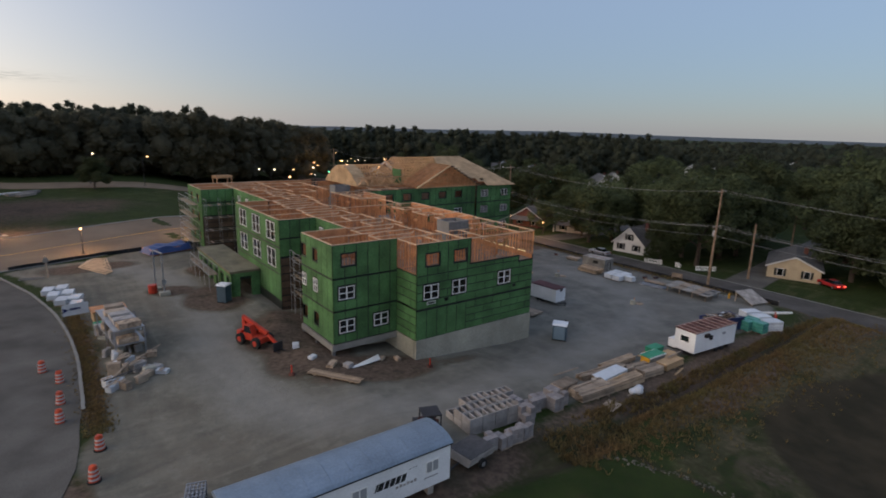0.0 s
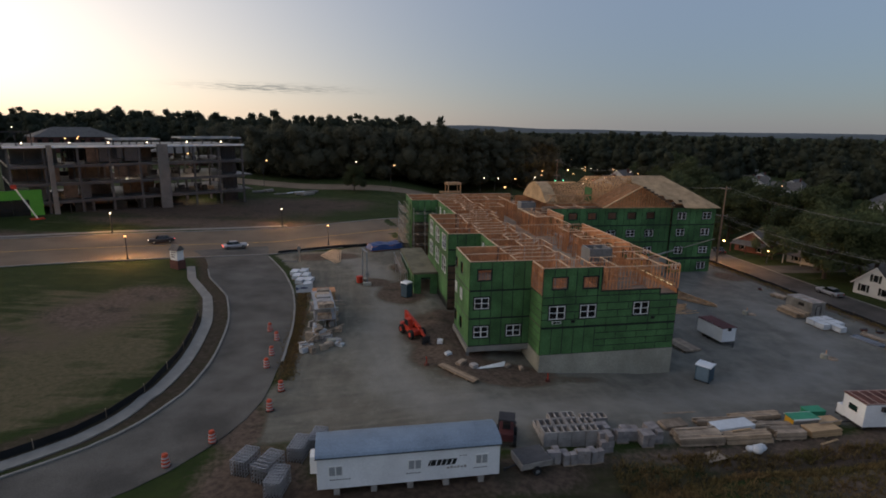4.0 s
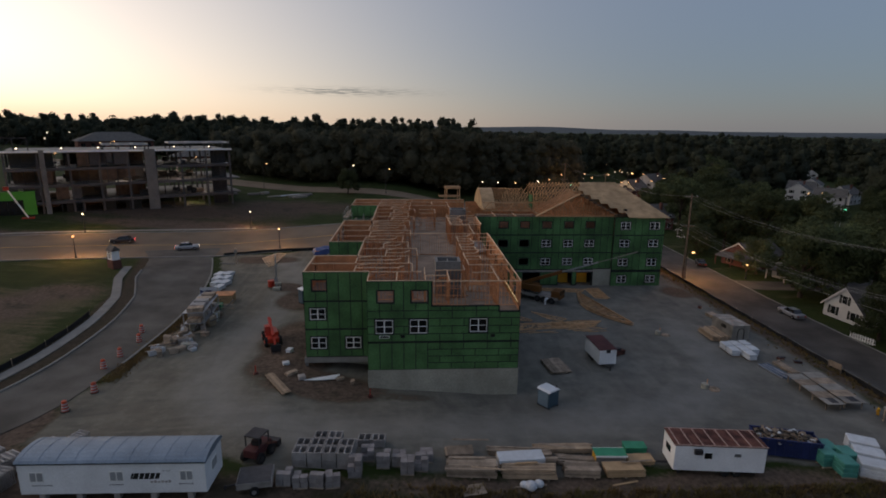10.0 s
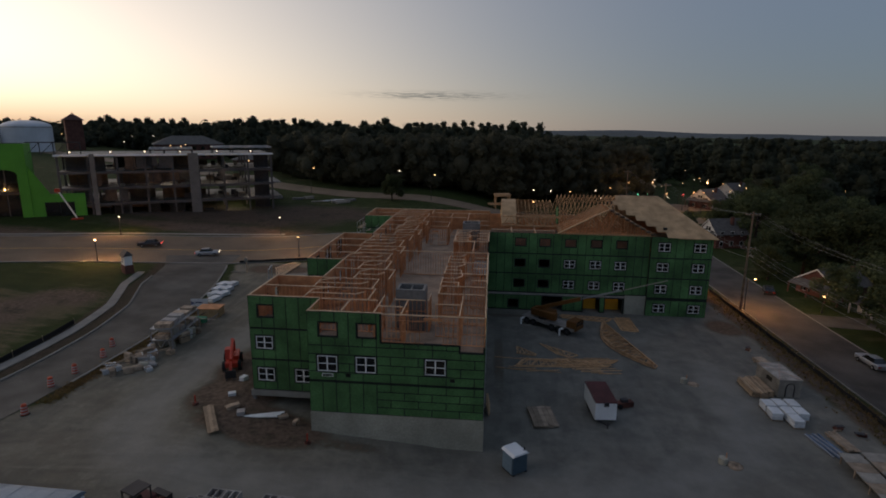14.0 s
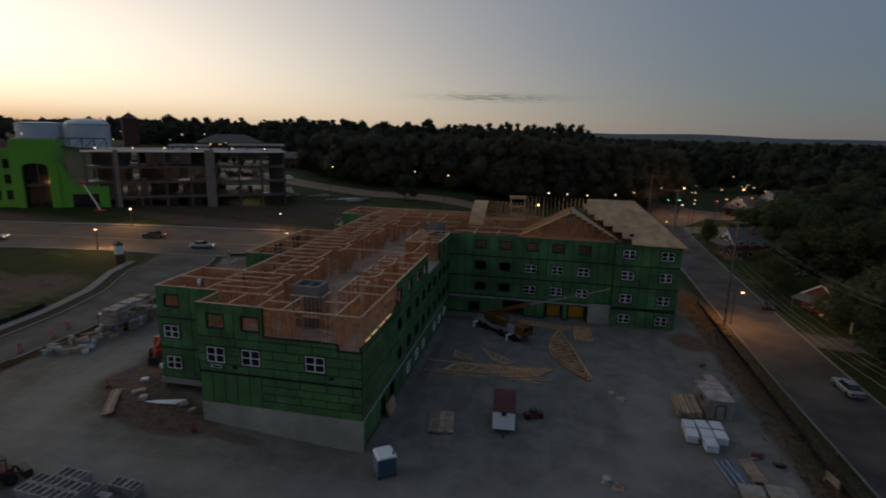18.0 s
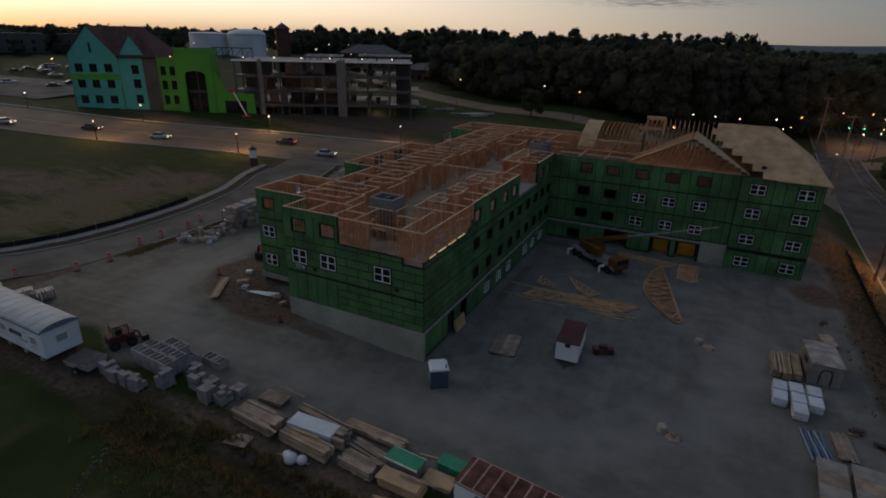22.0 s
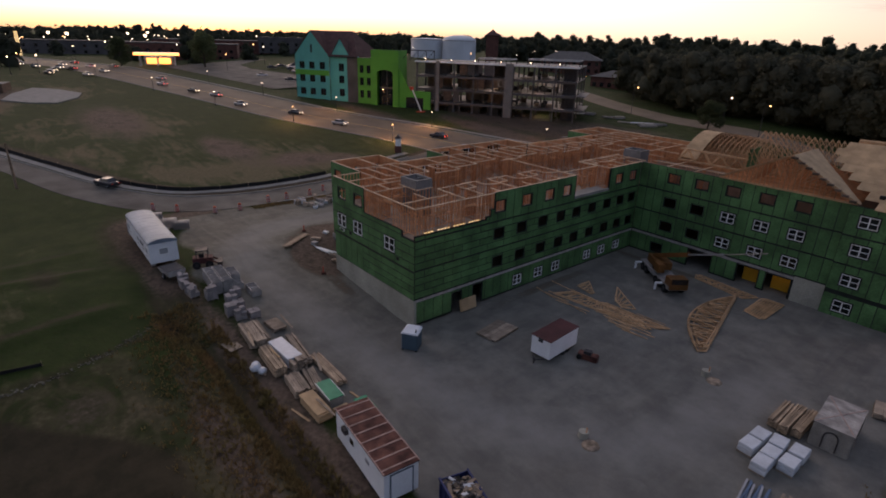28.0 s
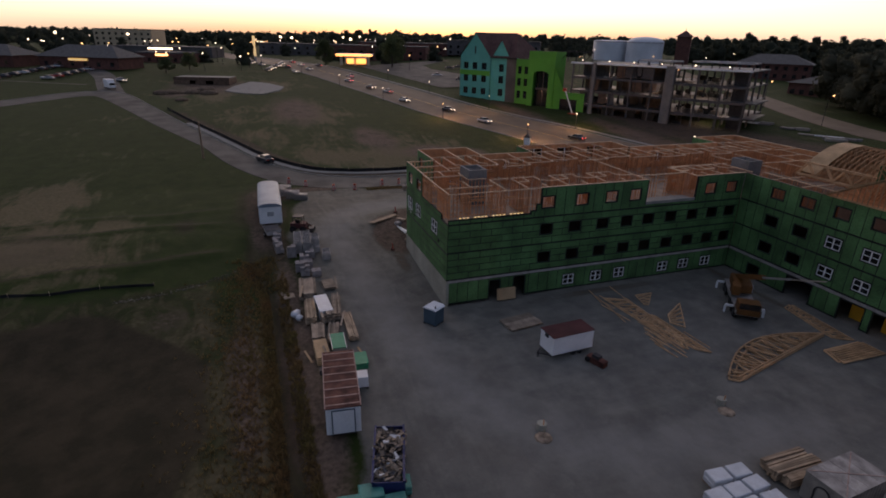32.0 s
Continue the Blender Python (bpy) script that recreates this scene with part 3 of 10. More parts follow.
STREET = [(44, -260), (47.5, -60), (48.5, -20), (48.8, 6), (48.6, 30), (48.9, 52), (49.6, 80), (50.6, 110), (52.5, 150), (58, 230), (70, 330)]


def beside(line, off):
    """A plan line moved sideways, to the right of its run."""
    out = []
    for i, (x, y) in enumerate(line):
        a, b = line[max(0, i - 1)], line[min(len(line) - 1, i + 1)]
        d = Vector((b[0] - a[0], b[1] - a[1])).normalized()
        out.append((x + d.y * off, y - d.x * off))
    return out


def spaced(a, b, fine0, fine1, step, grow):
    out = list(np.arange(fine0, fine1 + step / 2, step))
    s = step
    while out[-1] < b:
        s *= grow
        out.append(out[-1] + s)
    s, low = step, [fine0]
    while low[-1] > a:
        s *= grow
        low.append(low[-1] - s)
    return np.array(low[:0:-1] + out)


gx, gy = spaced(-4200, 4200, -66, 62, 0.8, 1.12), spaced(-4200, 4200, -62, 76, 0.8, 1.12)
X, Y = np.meshgrid(gx, gy)
rough = np.random.default_rng(3)
near = ease(140, 60, np.hypot(X, Y))
Z = ground(X, Y) + near * (rough.random(X.shape) - 0.5) * 0.06
in_yard, in_lot = inside(X, Y, YARD), inside(X, Y, LOT)
wob = np.sin(X * 0.55 + np.sin(Y * 0.4)) * 0.6 + np.sin(Y * 0.8 + X * 0.2) * 0.5
gravel = ease(-1.2, 1.0, in_yard + wob)


def blob(cx, cy, rx, ry):
    return np.clip(1.35 - np.hypot((X - cx) / rx, (Y - cy) / ry) + wob * 0.12, 0, 1)


dirt = np.maximum.reduce([blob(-20, -0.5, 9, 3.8), blob(-26, 4, 4, 5), blob(-41.6, 14, 1.4, 16), blob(-25.5, 10, 4.0, 9), blob(-27, 26, 4.5, 8), blob(-31, 32, 3.5, 3), blob(-22.8, 9, 4.2, 12), blob(-21, 0.2, 7, 3.4), blob(-25.6, 40, 2.5, 4), blob(-12, -1.6, 6, 1.6) * 0.62, blob(39.4, 24, 4.2, 60) * 0.85, blob(34, 34, 3.5, 5) * 0.8, blob(6, 35.6, 14, 1.5) * 0.62, blob(1.6, 18, 1.2, 16) * 0.6, blob(10, 21, 5, 2.5) * 0.5, blob(-44, -8, 2.2, 4), blob(16, -14.8, 9, 1.6), blob(6, -15.8, 30, 1.8), blob(-33, -17.2, 12, 2.8), blob(-42, -15, 5, 4.5), blob(-24, -17.5, 6, 2.5), blob(-75, 92, 42, 13) * 0.8, blob(-46, 102, 24, 12) * 0.8, blob(8, -20.4, 16, 1.8) * 0.8, blob(36, -20, 9, 4) * 0.7, blob(-38.5, 50, 7, 4), blob(40, 52, 6, 10),
                          blob(-22, 62.5, 36, 3) * 0.7, blob(-62, 28, 7, 5) * 0.85, blob(-170, -30, 24, 16) * 0.85, blob(-150, -40, 10, 6) * 0.8, 0.42 * blob(-25, -44, 11, 9), 0.5 * blob(-4.5, -27.5, 3, 3.5), blob(-40.5, 16, 1.8, 12) * 0.55, blob(-80, 10, 16, 6) * 0.8, blob(-66, 20, 8, 9) * 0.8, blob(-120, -5, 30, 10) * 0.7, blob(-62, 78, 40, 7) * 0.8, blob(-100, 62, 40, 6) * 0.7])
side_line = smooth_line(LANE, 4.0)[1:34]
VERGE = beside(side_line, 3.2) + beside(side_line, 8.0)[::-1]
dirt = np.maximum(dirt, 0.5 * ease(-0.6, 0.8, inside(X, Y, VERGE) + wob * 0.3))
BASIN = [(-11.2, -43), (-10.8, -30), (-9.5, -22.5), (-2, -20.8), (10, -20.4), (24, -20.8), (40, -22), (50, -30), (46, -58), (-11, -58)]
POND = [(-7.5, -36), (-6.8, -32.4), (-4.8, -30.2), (-2.4, -28.4), (0.4, -25.4), (4.5, -23.4), (11, -23.0), (18.2, -24.1), (24.9, -26.7), (38, -31), (44, -50), (-6, -50)]
dry = np.maximum.reduce([ease(-2, 4, in_lot) * (0.22 + 0.52 * ease(-92, -62, X) + 0.2 * np.sin(X * 0.11 + Y * 0.23) * np.sin(Y * 0.17)) * ease(3, 16, (X + 62) * 0.375 - (Y - 44) * 0.927 + wob * 3), blob(40, -19.5, 26, 3), blob(-19, -40, 7, 8), blob(-42, -49, 16, 6), blob(-31, -37, 6, 4), blob(6, -19, 26, 2.2) * 0.9, blob(50, -26, 10, 12), blob(-164, -11, 16, 8), blob(-112, -1, 18, 7), blob(-148, -28, 16, 7), blob(-64, 2, 6, 10), 0.95 * blob(-25, -44, 12, 10), 0.62 * ease(-2, 2, inside(X, Y, BASIN)), blob(27, -21.6, 9, 2.2), 0.8 * blob(-2, -24, 3, 4)])
dry *= 1 - 0.9 * blob(-6, -20.6, 6, 1.9)
dry *= 1 - 0.8 * np.clip(furrows(X, Y), 0, 1)
# mud, dark soil and bands by the ridges; ditch and swale shade as colour
mud_and_shade = np.maximum.reduce([ease(-1.2, 1.2, inside(X, Y, POND) + wob * 0.5), 0.45 * ease(-1.2, 1.2, inside(X, Y, BASIN) + wob * 0.5), 0.75 * blob(-28.5, -27.5, 4, 2.0), 0.6 * blob(-41.3, 16, 1.1, 15), 0.85 * blob(-35, -17.8, 15, 4), 0.7 * blob(-18, -17, 8, 2.5), 0.5 * blob(40, 24, 5.5, 66), 0.8 * blob(-75, 92, 44, 14), 0.8 * blob(-46, 102, 26, 13), 0.22 * blob(8, -17.6, 34, 3.6), 0.8 * np.clip(furrows(X + 0.9, Y), 0, 1), 0.9 * ditch(X, Y + 0.25), 0.8 * np.exp(-((X + 10.6 + 0.22 * (Y + 27)) / 0.55) ** 2) * ease(-20, -21.5, Y) * ease(-35, -32, Y), 0.8 * ease(-0.6, 0.8, inside(X, Y, VERGE))])
verts = np.stack([X, Y, Z], -1).reshape(-1, 3)
ny, nx = X.shape
idx = np.arange(nx * ny).reshape(ny, nx)
quads = np.stack([idx[:-1, :-1], idx[:-1, 1:], idx[1:, 1:], idx[1:, :-1]], -1).reshape(-1, 4)
me = bpy.data.meshes.new("ground")
me.from_pydata(verts, [], quads)
cover = me.attributes.new("cover", "FLOAT_COLOR", "POINT")
cover.data.foreach_set("color", np.stack([gravel, np.clip(dirt, 0, 1), dry, mud_and_shade], -1).astype(np.float32).ravel())
# the way that lorries drive, worn paler, from the lane mouth along the west and south fronts to the yard
worn = np.full(X.shape, 1e9)
for wx, wy in smooth_line([(-35, 50), (-30.5, 38), (-29.5, 22), (-31.5, 8), (-30, -4), (-22, -8.5), (-8, -7.2), (6, -5.6), (17, -3), (25, 6), (26, 18)], 1.5):
    worn = np.minimum(worn, np.hypot(X - wx, Y - wy))
wear = me.attributes.new("wear", "FLOAT", "POINT")
wear.data.foreach_set("value", np.exp(-(worn / 3.6) ** 2).astype(np.float32).ravel())
me.polygons.foreach_set("use_smooth", [True] * len(me.polygons))

gm = bpy.data.materials.new("ground_cover")
gm.use_nodes = True
gn, gl = gm.node_tree.nodes, gm.node_tree.links
geo = gn.new("ShaderNodeNewGeometry")
att = gn.new("ShaderNodeAttribute")
att.attribute_name = "cover"
sep = gn.new("ShaderNodeSeparateColor")
gl.new(att.outputs["Color"], sep.inputs[0])


def gnoise(scale, detail=6, rough=0.6):
    t = gn.new("ShaderNodeTexNoise")
    t.inputs["Scale"].default_value, t.inputs["Detail"].default_value, t.inputs["Roughness"].default_value = scale, detail, rough
    gl.new(geo.outputs["Position"], t.inputs["Vector"])
    return t.outputs["Fac"]


def gmap(v, a, b, c=0.0, d=1.0):
    r = gn.new("ShaderNodeMapRange")
    for i, k in enumerate((a, b, c, d)):
        r.inputs[i + 1].default_value = k
    gl.new(v, r.inputs[0])
    return r.outputs[0]


def gmix(f, a, b):
    x = gn.new("ShaderNodeMix")
    x.data_type = "RGBA"
    gl.new(f, x.inputs[0])
    for k, v in ((6, a), (7, b)):
        if isinstance(v, tuple):
            x.inputs[k].default_value = (*v, 1)
        else:
            gl.new(v, x.inputs[k])
    return x.outputs[2]


def gmath(op, a, b):
    x = gn.new("ShaderNodeMath")
    x.operation = op
    for k, v in enumerate((a, b)):
        if isinstance(v, float):
            x.inputs[k].default_value = v
        else:
            gl.new(v, x.inputs[k])
    return x.outputs[0]


def gtracks(sx, sy):
    """Noise drawn out along one direction, like wheel tracks."""
    mp, t = gn.new("ShaderNodeMapping"), gn.new("ShaderNodeTexNoise")
    mp.inputs["Scale"].default_value = (sx, sy, 1)
    t.inputs["Scale"].default_value, t.inputs["Detail"].default_value, t.inputs["Distortion"].default_value = 1.0, 4, 2.2
    gl.new(geo.outputs["Position"], mp.inputs["Vector"]), gl.new(mp.outputs[0], t.inputs["Vector"])
    return t.outputs["Fac"]


n_wide, n_mid, n_fine, n_grit = gnoise(0.055), gnoise(0.35), gnoise(2.2), gnoise(14.0, 3)
place = gn.new("ShaderNodeSeparateXYZ")
gl.new(geo.outputs["Position"], place.inputs[0])
grass = gmix(gmap(n_mid, 0.35, 0.65), (0.016, 0.033, 0.005), (0.032, 0.050, 0.010))
grass = gmix(gmap(n_fine, 0.3, 0.7, 0.0, 0.6), grass, (0.026, 0.030, 0.010))
straw = gmix(gmap(n_fine, 0.35, 0.65), (0.122, 0.098, 0.056), (0.074, 0.066, 0.031))
ruts = gmap(gtracks(0.045, 0.30), 0.38, 0.62, -0.16, 0.16)
patchy = gmath("ADD", ruts, gmath("ADD", gmath("MULTIPLY", n_mid, 0.55), gmath("MULTIPLY", gmap(n_wide, 0.36, 0.64), 0.45)))
dry_f = gmap(gmath("ADD", gmath("MULTIPLY", sep.outputs[2], 0.75), patchy), 0.68, 1.08)
colour = gmix(dry_f, grass, straw)
colour = gmix(gmap(gmath("ADD", att.outputs["Alpha"], gmath("MULTIPLY", n_fine, 0.5)), 0.5, 1.1), colour, gmix(gmap(n_mid, 0.4, 0.65), (0.026, 0.022, 0.012), (0.046, 0.036, 0.021)))
soil = gmix(gmap(n_fine, 0.35, 0.65), (0.072, 0.050, 0.037), (0.145, 0.104, 0.076))
soil = gmix(gmap(att.outputs["Alpha"], 0.25, 0.9, 0.0, 0.8), soil, gmix(gmap(n_fine, 0.35, 0.65), (0.036, 0.026, 0.019), (0.070, 0.046, 0.032)))
soil = gmix(gmap(n_mid, 0.52, 0.68, 0.0, 0.75), soil, (0.034, 0.031, 0.018))
colour = gmix(gmap(gmath("ADD", sep.outputs[1], gmath("MULTIPLY", n_fine, 0.5)), 0.55, 0.95), colour, soil)
pale = gmix(gmap(n_mid, 0.4, 0.68), (0.121, 0.110, 0.086), (0.236, 0.215, 0.168))
pale = gmix(gmap(n_wide, 0.44, 0.62, 0.0, 0.6), pale, (0.102, 0.094, 0.074))
pale = gmix(gmap(gnoise(0.13, 7, 0.68), 0.48, 0.66, 0.0, 0.6), pale, (0.150, 0.123, 0.090))
pale = gmix(gmap(gnoise(0.8, 6, 0.7), 0.52, 0.72, 0.0, 0.55), pale, (0.278, 0.258, 0.212))
pale = gmix(gmap(n_grit, 0.3, 0.7, 0.0, 0.5), pale, (0.158, 0.147, 0.119))
south = gmap(place.outputs[1], 4.0, -6.0)
tracks = gmath("ADD", gmath("MULTIPLY", gtracks(0.07, 0.4), south), gmath("MULTIPLY", gtracks(0.4, 0.07), gmath("SUBTRACT", 1.0, south)))
pale = gmix(gmap(tracks, 0.50, 0.70, 0.0, 0.38), pale, (0.228, 0.210, 0.168))
pale = gmix(gmap(tracks, 0.47, 0.30, 0.0, 0.40), pale, (0.086, 0.078, 0.064))
wear_at = gn.new("ShaderNodeAttribute")
wear_at.attribute_name = "wear"
pale = gmix(gmap(gmath("ADD", wear_at.outputs["Fac"], gmath("MULTIPLY", n_mid, 0.5)), 0.55, 1.3, 0.0, 0.6), pale, (0.265, 0.252, 0.222))
on_dirt = gmath("MULTIPLY", sep.outputs[0], gmap(gmath("ADD", sep.outputs[1], gmath("MULTIPLY", n_fine, 0.6)), 0.6, 1.1, 1.0, 0.08))
pale = gmix(gmap(place.outputs[0], -30.0, 14.0, 0.0, 0.42), pale, gmix(gmap(n_mid, 0.35, 0.65), (0.098, 0.106, 0.112), (0.160, 0.168, 0.172)))
colour = gmix(gmap(gmath("ADD", on_dirt, gmath("MULTIPLY", n_fine, 0.5)), 0.55, 0.95), colour, pale)
gb = gn["Principled BSDF"]
gb.inputs["Roughness"].default_value, gb.inputs["Specular IOR Level"].default_value = 0.95, 0.15
gl.new(colour, gb.inputs["Base Color"])
gbump = gn.new("ShaderNodeBump")
gbump.inputs["Strength"].default_value, gbump.inputs["Distance"].default_value = 0.5, 0.12
gl.new(gmath("ADD", n_fine, gmath("MULTIPLY", n_grit, 0.4)), gbump.inputs["Height"])
gl.new(gbump.outputs[0], gb.inputs["Normal"])
me.materials.append(gm)
tagged(new("ground", me), "grey gravel yard, bare soil and dry grass", "ground", kind="structure")

# ---- roads, kerbs, pavement ----
main_line, lane_line, street_line = smooth_line(ROAD_S, 4.0), smooth_line(LANE, 2.0), smooth_line(STREET, 4.0)


def along(line, marks, values):
    """Values given at the marks (plan points on the line), spread evenly over all its points."""
    near = [min(range(len(line)), key=lambda i: math.dist(line[i], q)) for q in marks]
    return np.interp(range(len(line)), near, values)


lane_lot, lane_yard = along(lane_line, LANE, [p[2] for p in LANE_W]), along(lane_line, LANE, [p[3] for p in LANE_W])
path_off = lane_lot + along(lane_line, LANE, [2.0] * 8 + [1.2] + [0.7] * 9)
KERB_END = min(range(len(lane_line)), key=lambda i: math.dist(lane_line[i], (-46.0, 2.6)))
PATH_END = min(range(len(lane_line)), key=lambda i: math.dist(lane_line[i], (-104, -37)))
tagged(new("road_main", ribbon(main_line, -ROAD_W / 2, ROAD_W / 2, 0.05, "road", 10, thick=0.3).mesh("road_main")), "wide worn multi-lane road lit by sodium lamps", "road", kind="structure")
tagged(new("road_lane", ribbon(lane_line, -lane_yard, lane_lot, 0.06, "asphalt", 6, thick=0.3).mesh("road_lane")), "dark asphalt access lane curving past the yard", "road", kind="structure")
tagged(new("road_street", ribbon(street_line, -5.0, 5.0, 0.12, "street_asphalt", 10, thick=0.4).mesh("road_street")), "grey asphalt residential street", "road", kind="structure")
BACK = smooth_line([(-230, 200), (-120, 160), (-72, 140), (-30, 132), (10, 130), (52, 140), (120, 172)], 4.0)
JUNCTION = [(50, 150), (59, 150), (68, 166), (92, 178), (90, 190), (72, 192), (66, 208), (56, 208), (54, 190)]
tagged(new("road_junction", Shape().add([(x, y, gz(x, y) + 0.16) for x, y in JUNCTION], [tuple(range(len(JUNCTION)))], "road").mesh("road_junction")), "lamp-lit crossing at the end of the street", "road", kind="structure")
CROSS = smooth_line([(52, 47.5), (62, 46), (80, 47), (120, 54), (170, 66)], 3.0)
tagged(new("road_cross", ribbon(CROSS, -3.0, 3.0, 0.04, "asphalt", 4, thick=0.3).mesh("road_cross")), "narrow asphalt side street under a lamp", "road", kind="structure")
tagged(new("road_back", ribbon(BACK, -5.0, 5.0, 0.09, "road", 5, thick=0.3).mesh("road_back")), "pale road along the edge of the woods", "road", kind="structure")
FORK = smooth_line([(-152, -58), (-168, -62), (-200, -70), (-250, -90), (-330, -110)], 4.0)
tagged(new("road_fork", ribbon(FORK, -3.6, 3.6, 0.04, "asphalt", 4, thick=0.3).mesh("road_fork")), "asphalt way into the shop car park", "road", kind="structure")
PARK = [(-172, -70), (-262, -46), (-285, -125), (-200, -140)]
SIDE = smooth_line([(52, 0.5), (60, 1.5), (72, 3.0), (110, 8), (200, 20)], 3.0)
tagged(new("road_side", ribbon(SIDE, -3.2, 3.2, 0.04, "asphalt", 4, thick=0.3).mesh("road_side")), "narrow asphalt side street between houses", "road", kind="structure")


APRON = [(37.6, 92), (44.2, 84), (45.4, 100), (46.6, 133), (40, 133)]
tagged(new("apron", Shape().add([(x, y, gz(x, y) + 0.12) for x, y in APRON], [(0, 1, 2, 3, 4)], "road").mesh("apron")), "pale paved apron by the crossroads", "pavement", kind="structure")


def strip(name, line, left, right, up, mat, label, category, thick=0.12, across=2):
    return tagged(new(name, ribbon(line, left, right, up, mat, across, thick=thick).mesh(name)), label, category, kind="structure")


strip("kerb_main_south", main_line[4:], 10.5, 10.9, 0.16, "kerb", "pale concrete kerb of the main road", "kerb")
strip("kerb_main_north", main_line, -10.9, -10.5, 0.16, "kerb", "pale concrete kerb of the main road", "kerb")
strip("kerb_lane_yard", lane_line[4:KERB_END], -lane_yard[4:KERB_END] - 0.25, -lane_yard[4:KERB_END], 0.17, "kerb", "pale concrete kerb between lane and yard", "kerb")
strip("kerb_lane_lot", lane_line[7:], lane_lot[7:], lane_lot[7:] + 0.22, 0.17, "kerb", "pale concrete kerb of the lane", "kerb")
strip("pavement_lane", lane_line[6:PATH_END], path_off[6:PATH_END], path_off[6:PATH_END] + 1.25, 0.10, "kerb", "pale concrete footpath beside the lane", "pavement")
strip("pavement_main", main_line[18:], 12.2, 13.4, 0.10, "kerb", "pale concrete footpath along the main road", "pavement")
strip("kerb_street_west", street_line, -5.3, -5.0, 0.14, "kerb", "concrete kerb of the street", "kerb")
strip("kerb_street_east", street_line, 5.0, 5.3, 0.14, "kerb", "concrete kerb of the street", "kerb")
strip("road_marking_main", main_line, -0.35, -0.1, 0.056, "yellow", "faded yellow centre line on the main road", "road marking", 0.0, 1)


# ---- the timber-framed apartment building ----
F = [0.0, 2.85, 6.0, 9.15, 12.3]     # floor levels and the top plate
PANEL = {}


def panel_mesh(w, h, mat):
    key = (round(w, 2), round(h, 2), mat)
    if key not in PANEL:
        PANEL[key] = Shape().box(0, key[0], -0.018, 0, 0, key[1], mat).mesh("panel")
    return PANEL[key]


def cut(rect, holes):
    """A rectangle (u0, u1, v0, v1) less the holes, as smaller rectangles."""
    todo = [rect]
    for a, b, c, d in holes:
        nxt = []
        for u0, u1, v0, v1 in todo:
            if a >= u1 or b <= u0 or c >= v1 or d <= v0:
                nxt.append((u0, u1, v0, v1))
                continue
            if c > v0:
                nxt.append((u0, u1, v0, c))
            if d < v1:
                nxt.append((u0, u1, d, v1))
            lo, hi = max(v0, c), min(v1, d)
            if a > u0:
                nxt.append((u0, a, lo, hi))
            if b < u1:
                nxt.append((b, u1, lo, hi))
        todo = nxt
    return [r for r in todo if r[1] - r[0] > 0.03 and r[3] - r[2] > 0.03]


def holed(s, L, v0, v1, gaps, y0, y1, front, back):
    """A wall plate of one piece from v0 to v1 with rectangular openings through it."""
    us = sorted({0.0, L, *(round(min(L, max(0.0, g[k])), 4) for g in gaps for k in (0, 1))})
    vs = sorted({v0, v1, *(round(min(v1, max(v0, g[k])), 4) for g in gaps for k in (2, 3))})
    solid = {(i, j) for i in range(len(us) - 1) for j in range(len(vs) - 1)
             if not any(g[0] < (us[i] + us[i + 1]) / 2 < g[1] and g[2] < (vs[j] + vs[j + 1]) / 2 < g[3] for g in gaps)}
    at, verts, fr, bk, rim = {}, [], [], [], []

    def corner(i, j, k):
        if (i, j, k) not in at:
            at[(i, j, k)] = len(verts)
            verts.append((us[i], (y0, y1)[k], vs[j]))
        return at[(i, j, k)]

    for i, j in sorted(solid):
        a, b, c, d = [corner(i + x, j + y, 0) for x, y in ((0, 0), (1, 0), (1, 1), (0, 1))]
        e, f, g, h = [corner(i + x, j + y, 1) for x, y in ((0, 0), (1, 0), (1, 1), (0, 1))]
        fr.append((a, b, c, d))
        bk.append((h, g, f, e))
        for (ni, nj), quad in (((i, j - 1), (a, e, f, b)), ((i, j + 1), (d, c, g, h)), ((i - 1, j), (a, d, h, e)), ((i + 1, j), (b, f, g, c))):
            if (ni, nj) not in solid:
                rim.append(quad)
    k = len(s.v)
    s.add(verts, fr, front)
    s.f += [tuple(n + k for n in q) for q in bk]
    s.m += [s.slot(back)] * len(bk)
    s.f += [tuple(n + k for n in q) for q in rim]
    s.m += [s.slot(front)] * len(rim)
    return s


def wall_frame(p, q):
    """The pose of a wall whose outer face runs from p to q, seen from outside left to right; -y points out."""
    d = math.degrees(math.atan2(q[1] - p[1], q[0] - p[0]))
    return pose(p[0], p[1], 0, 0, 0, d), math.hypot(q[0] - p[0], q[1] - p[1])


def slim(hole):
    """The rough opening less its packing; doors and tall windows keep their height."""
    u, v, w, h = hole
    return (u, v + 0.1 * h, 0.94 * w, 0.8 * h) if v > 0.2 and h < 2 else hole


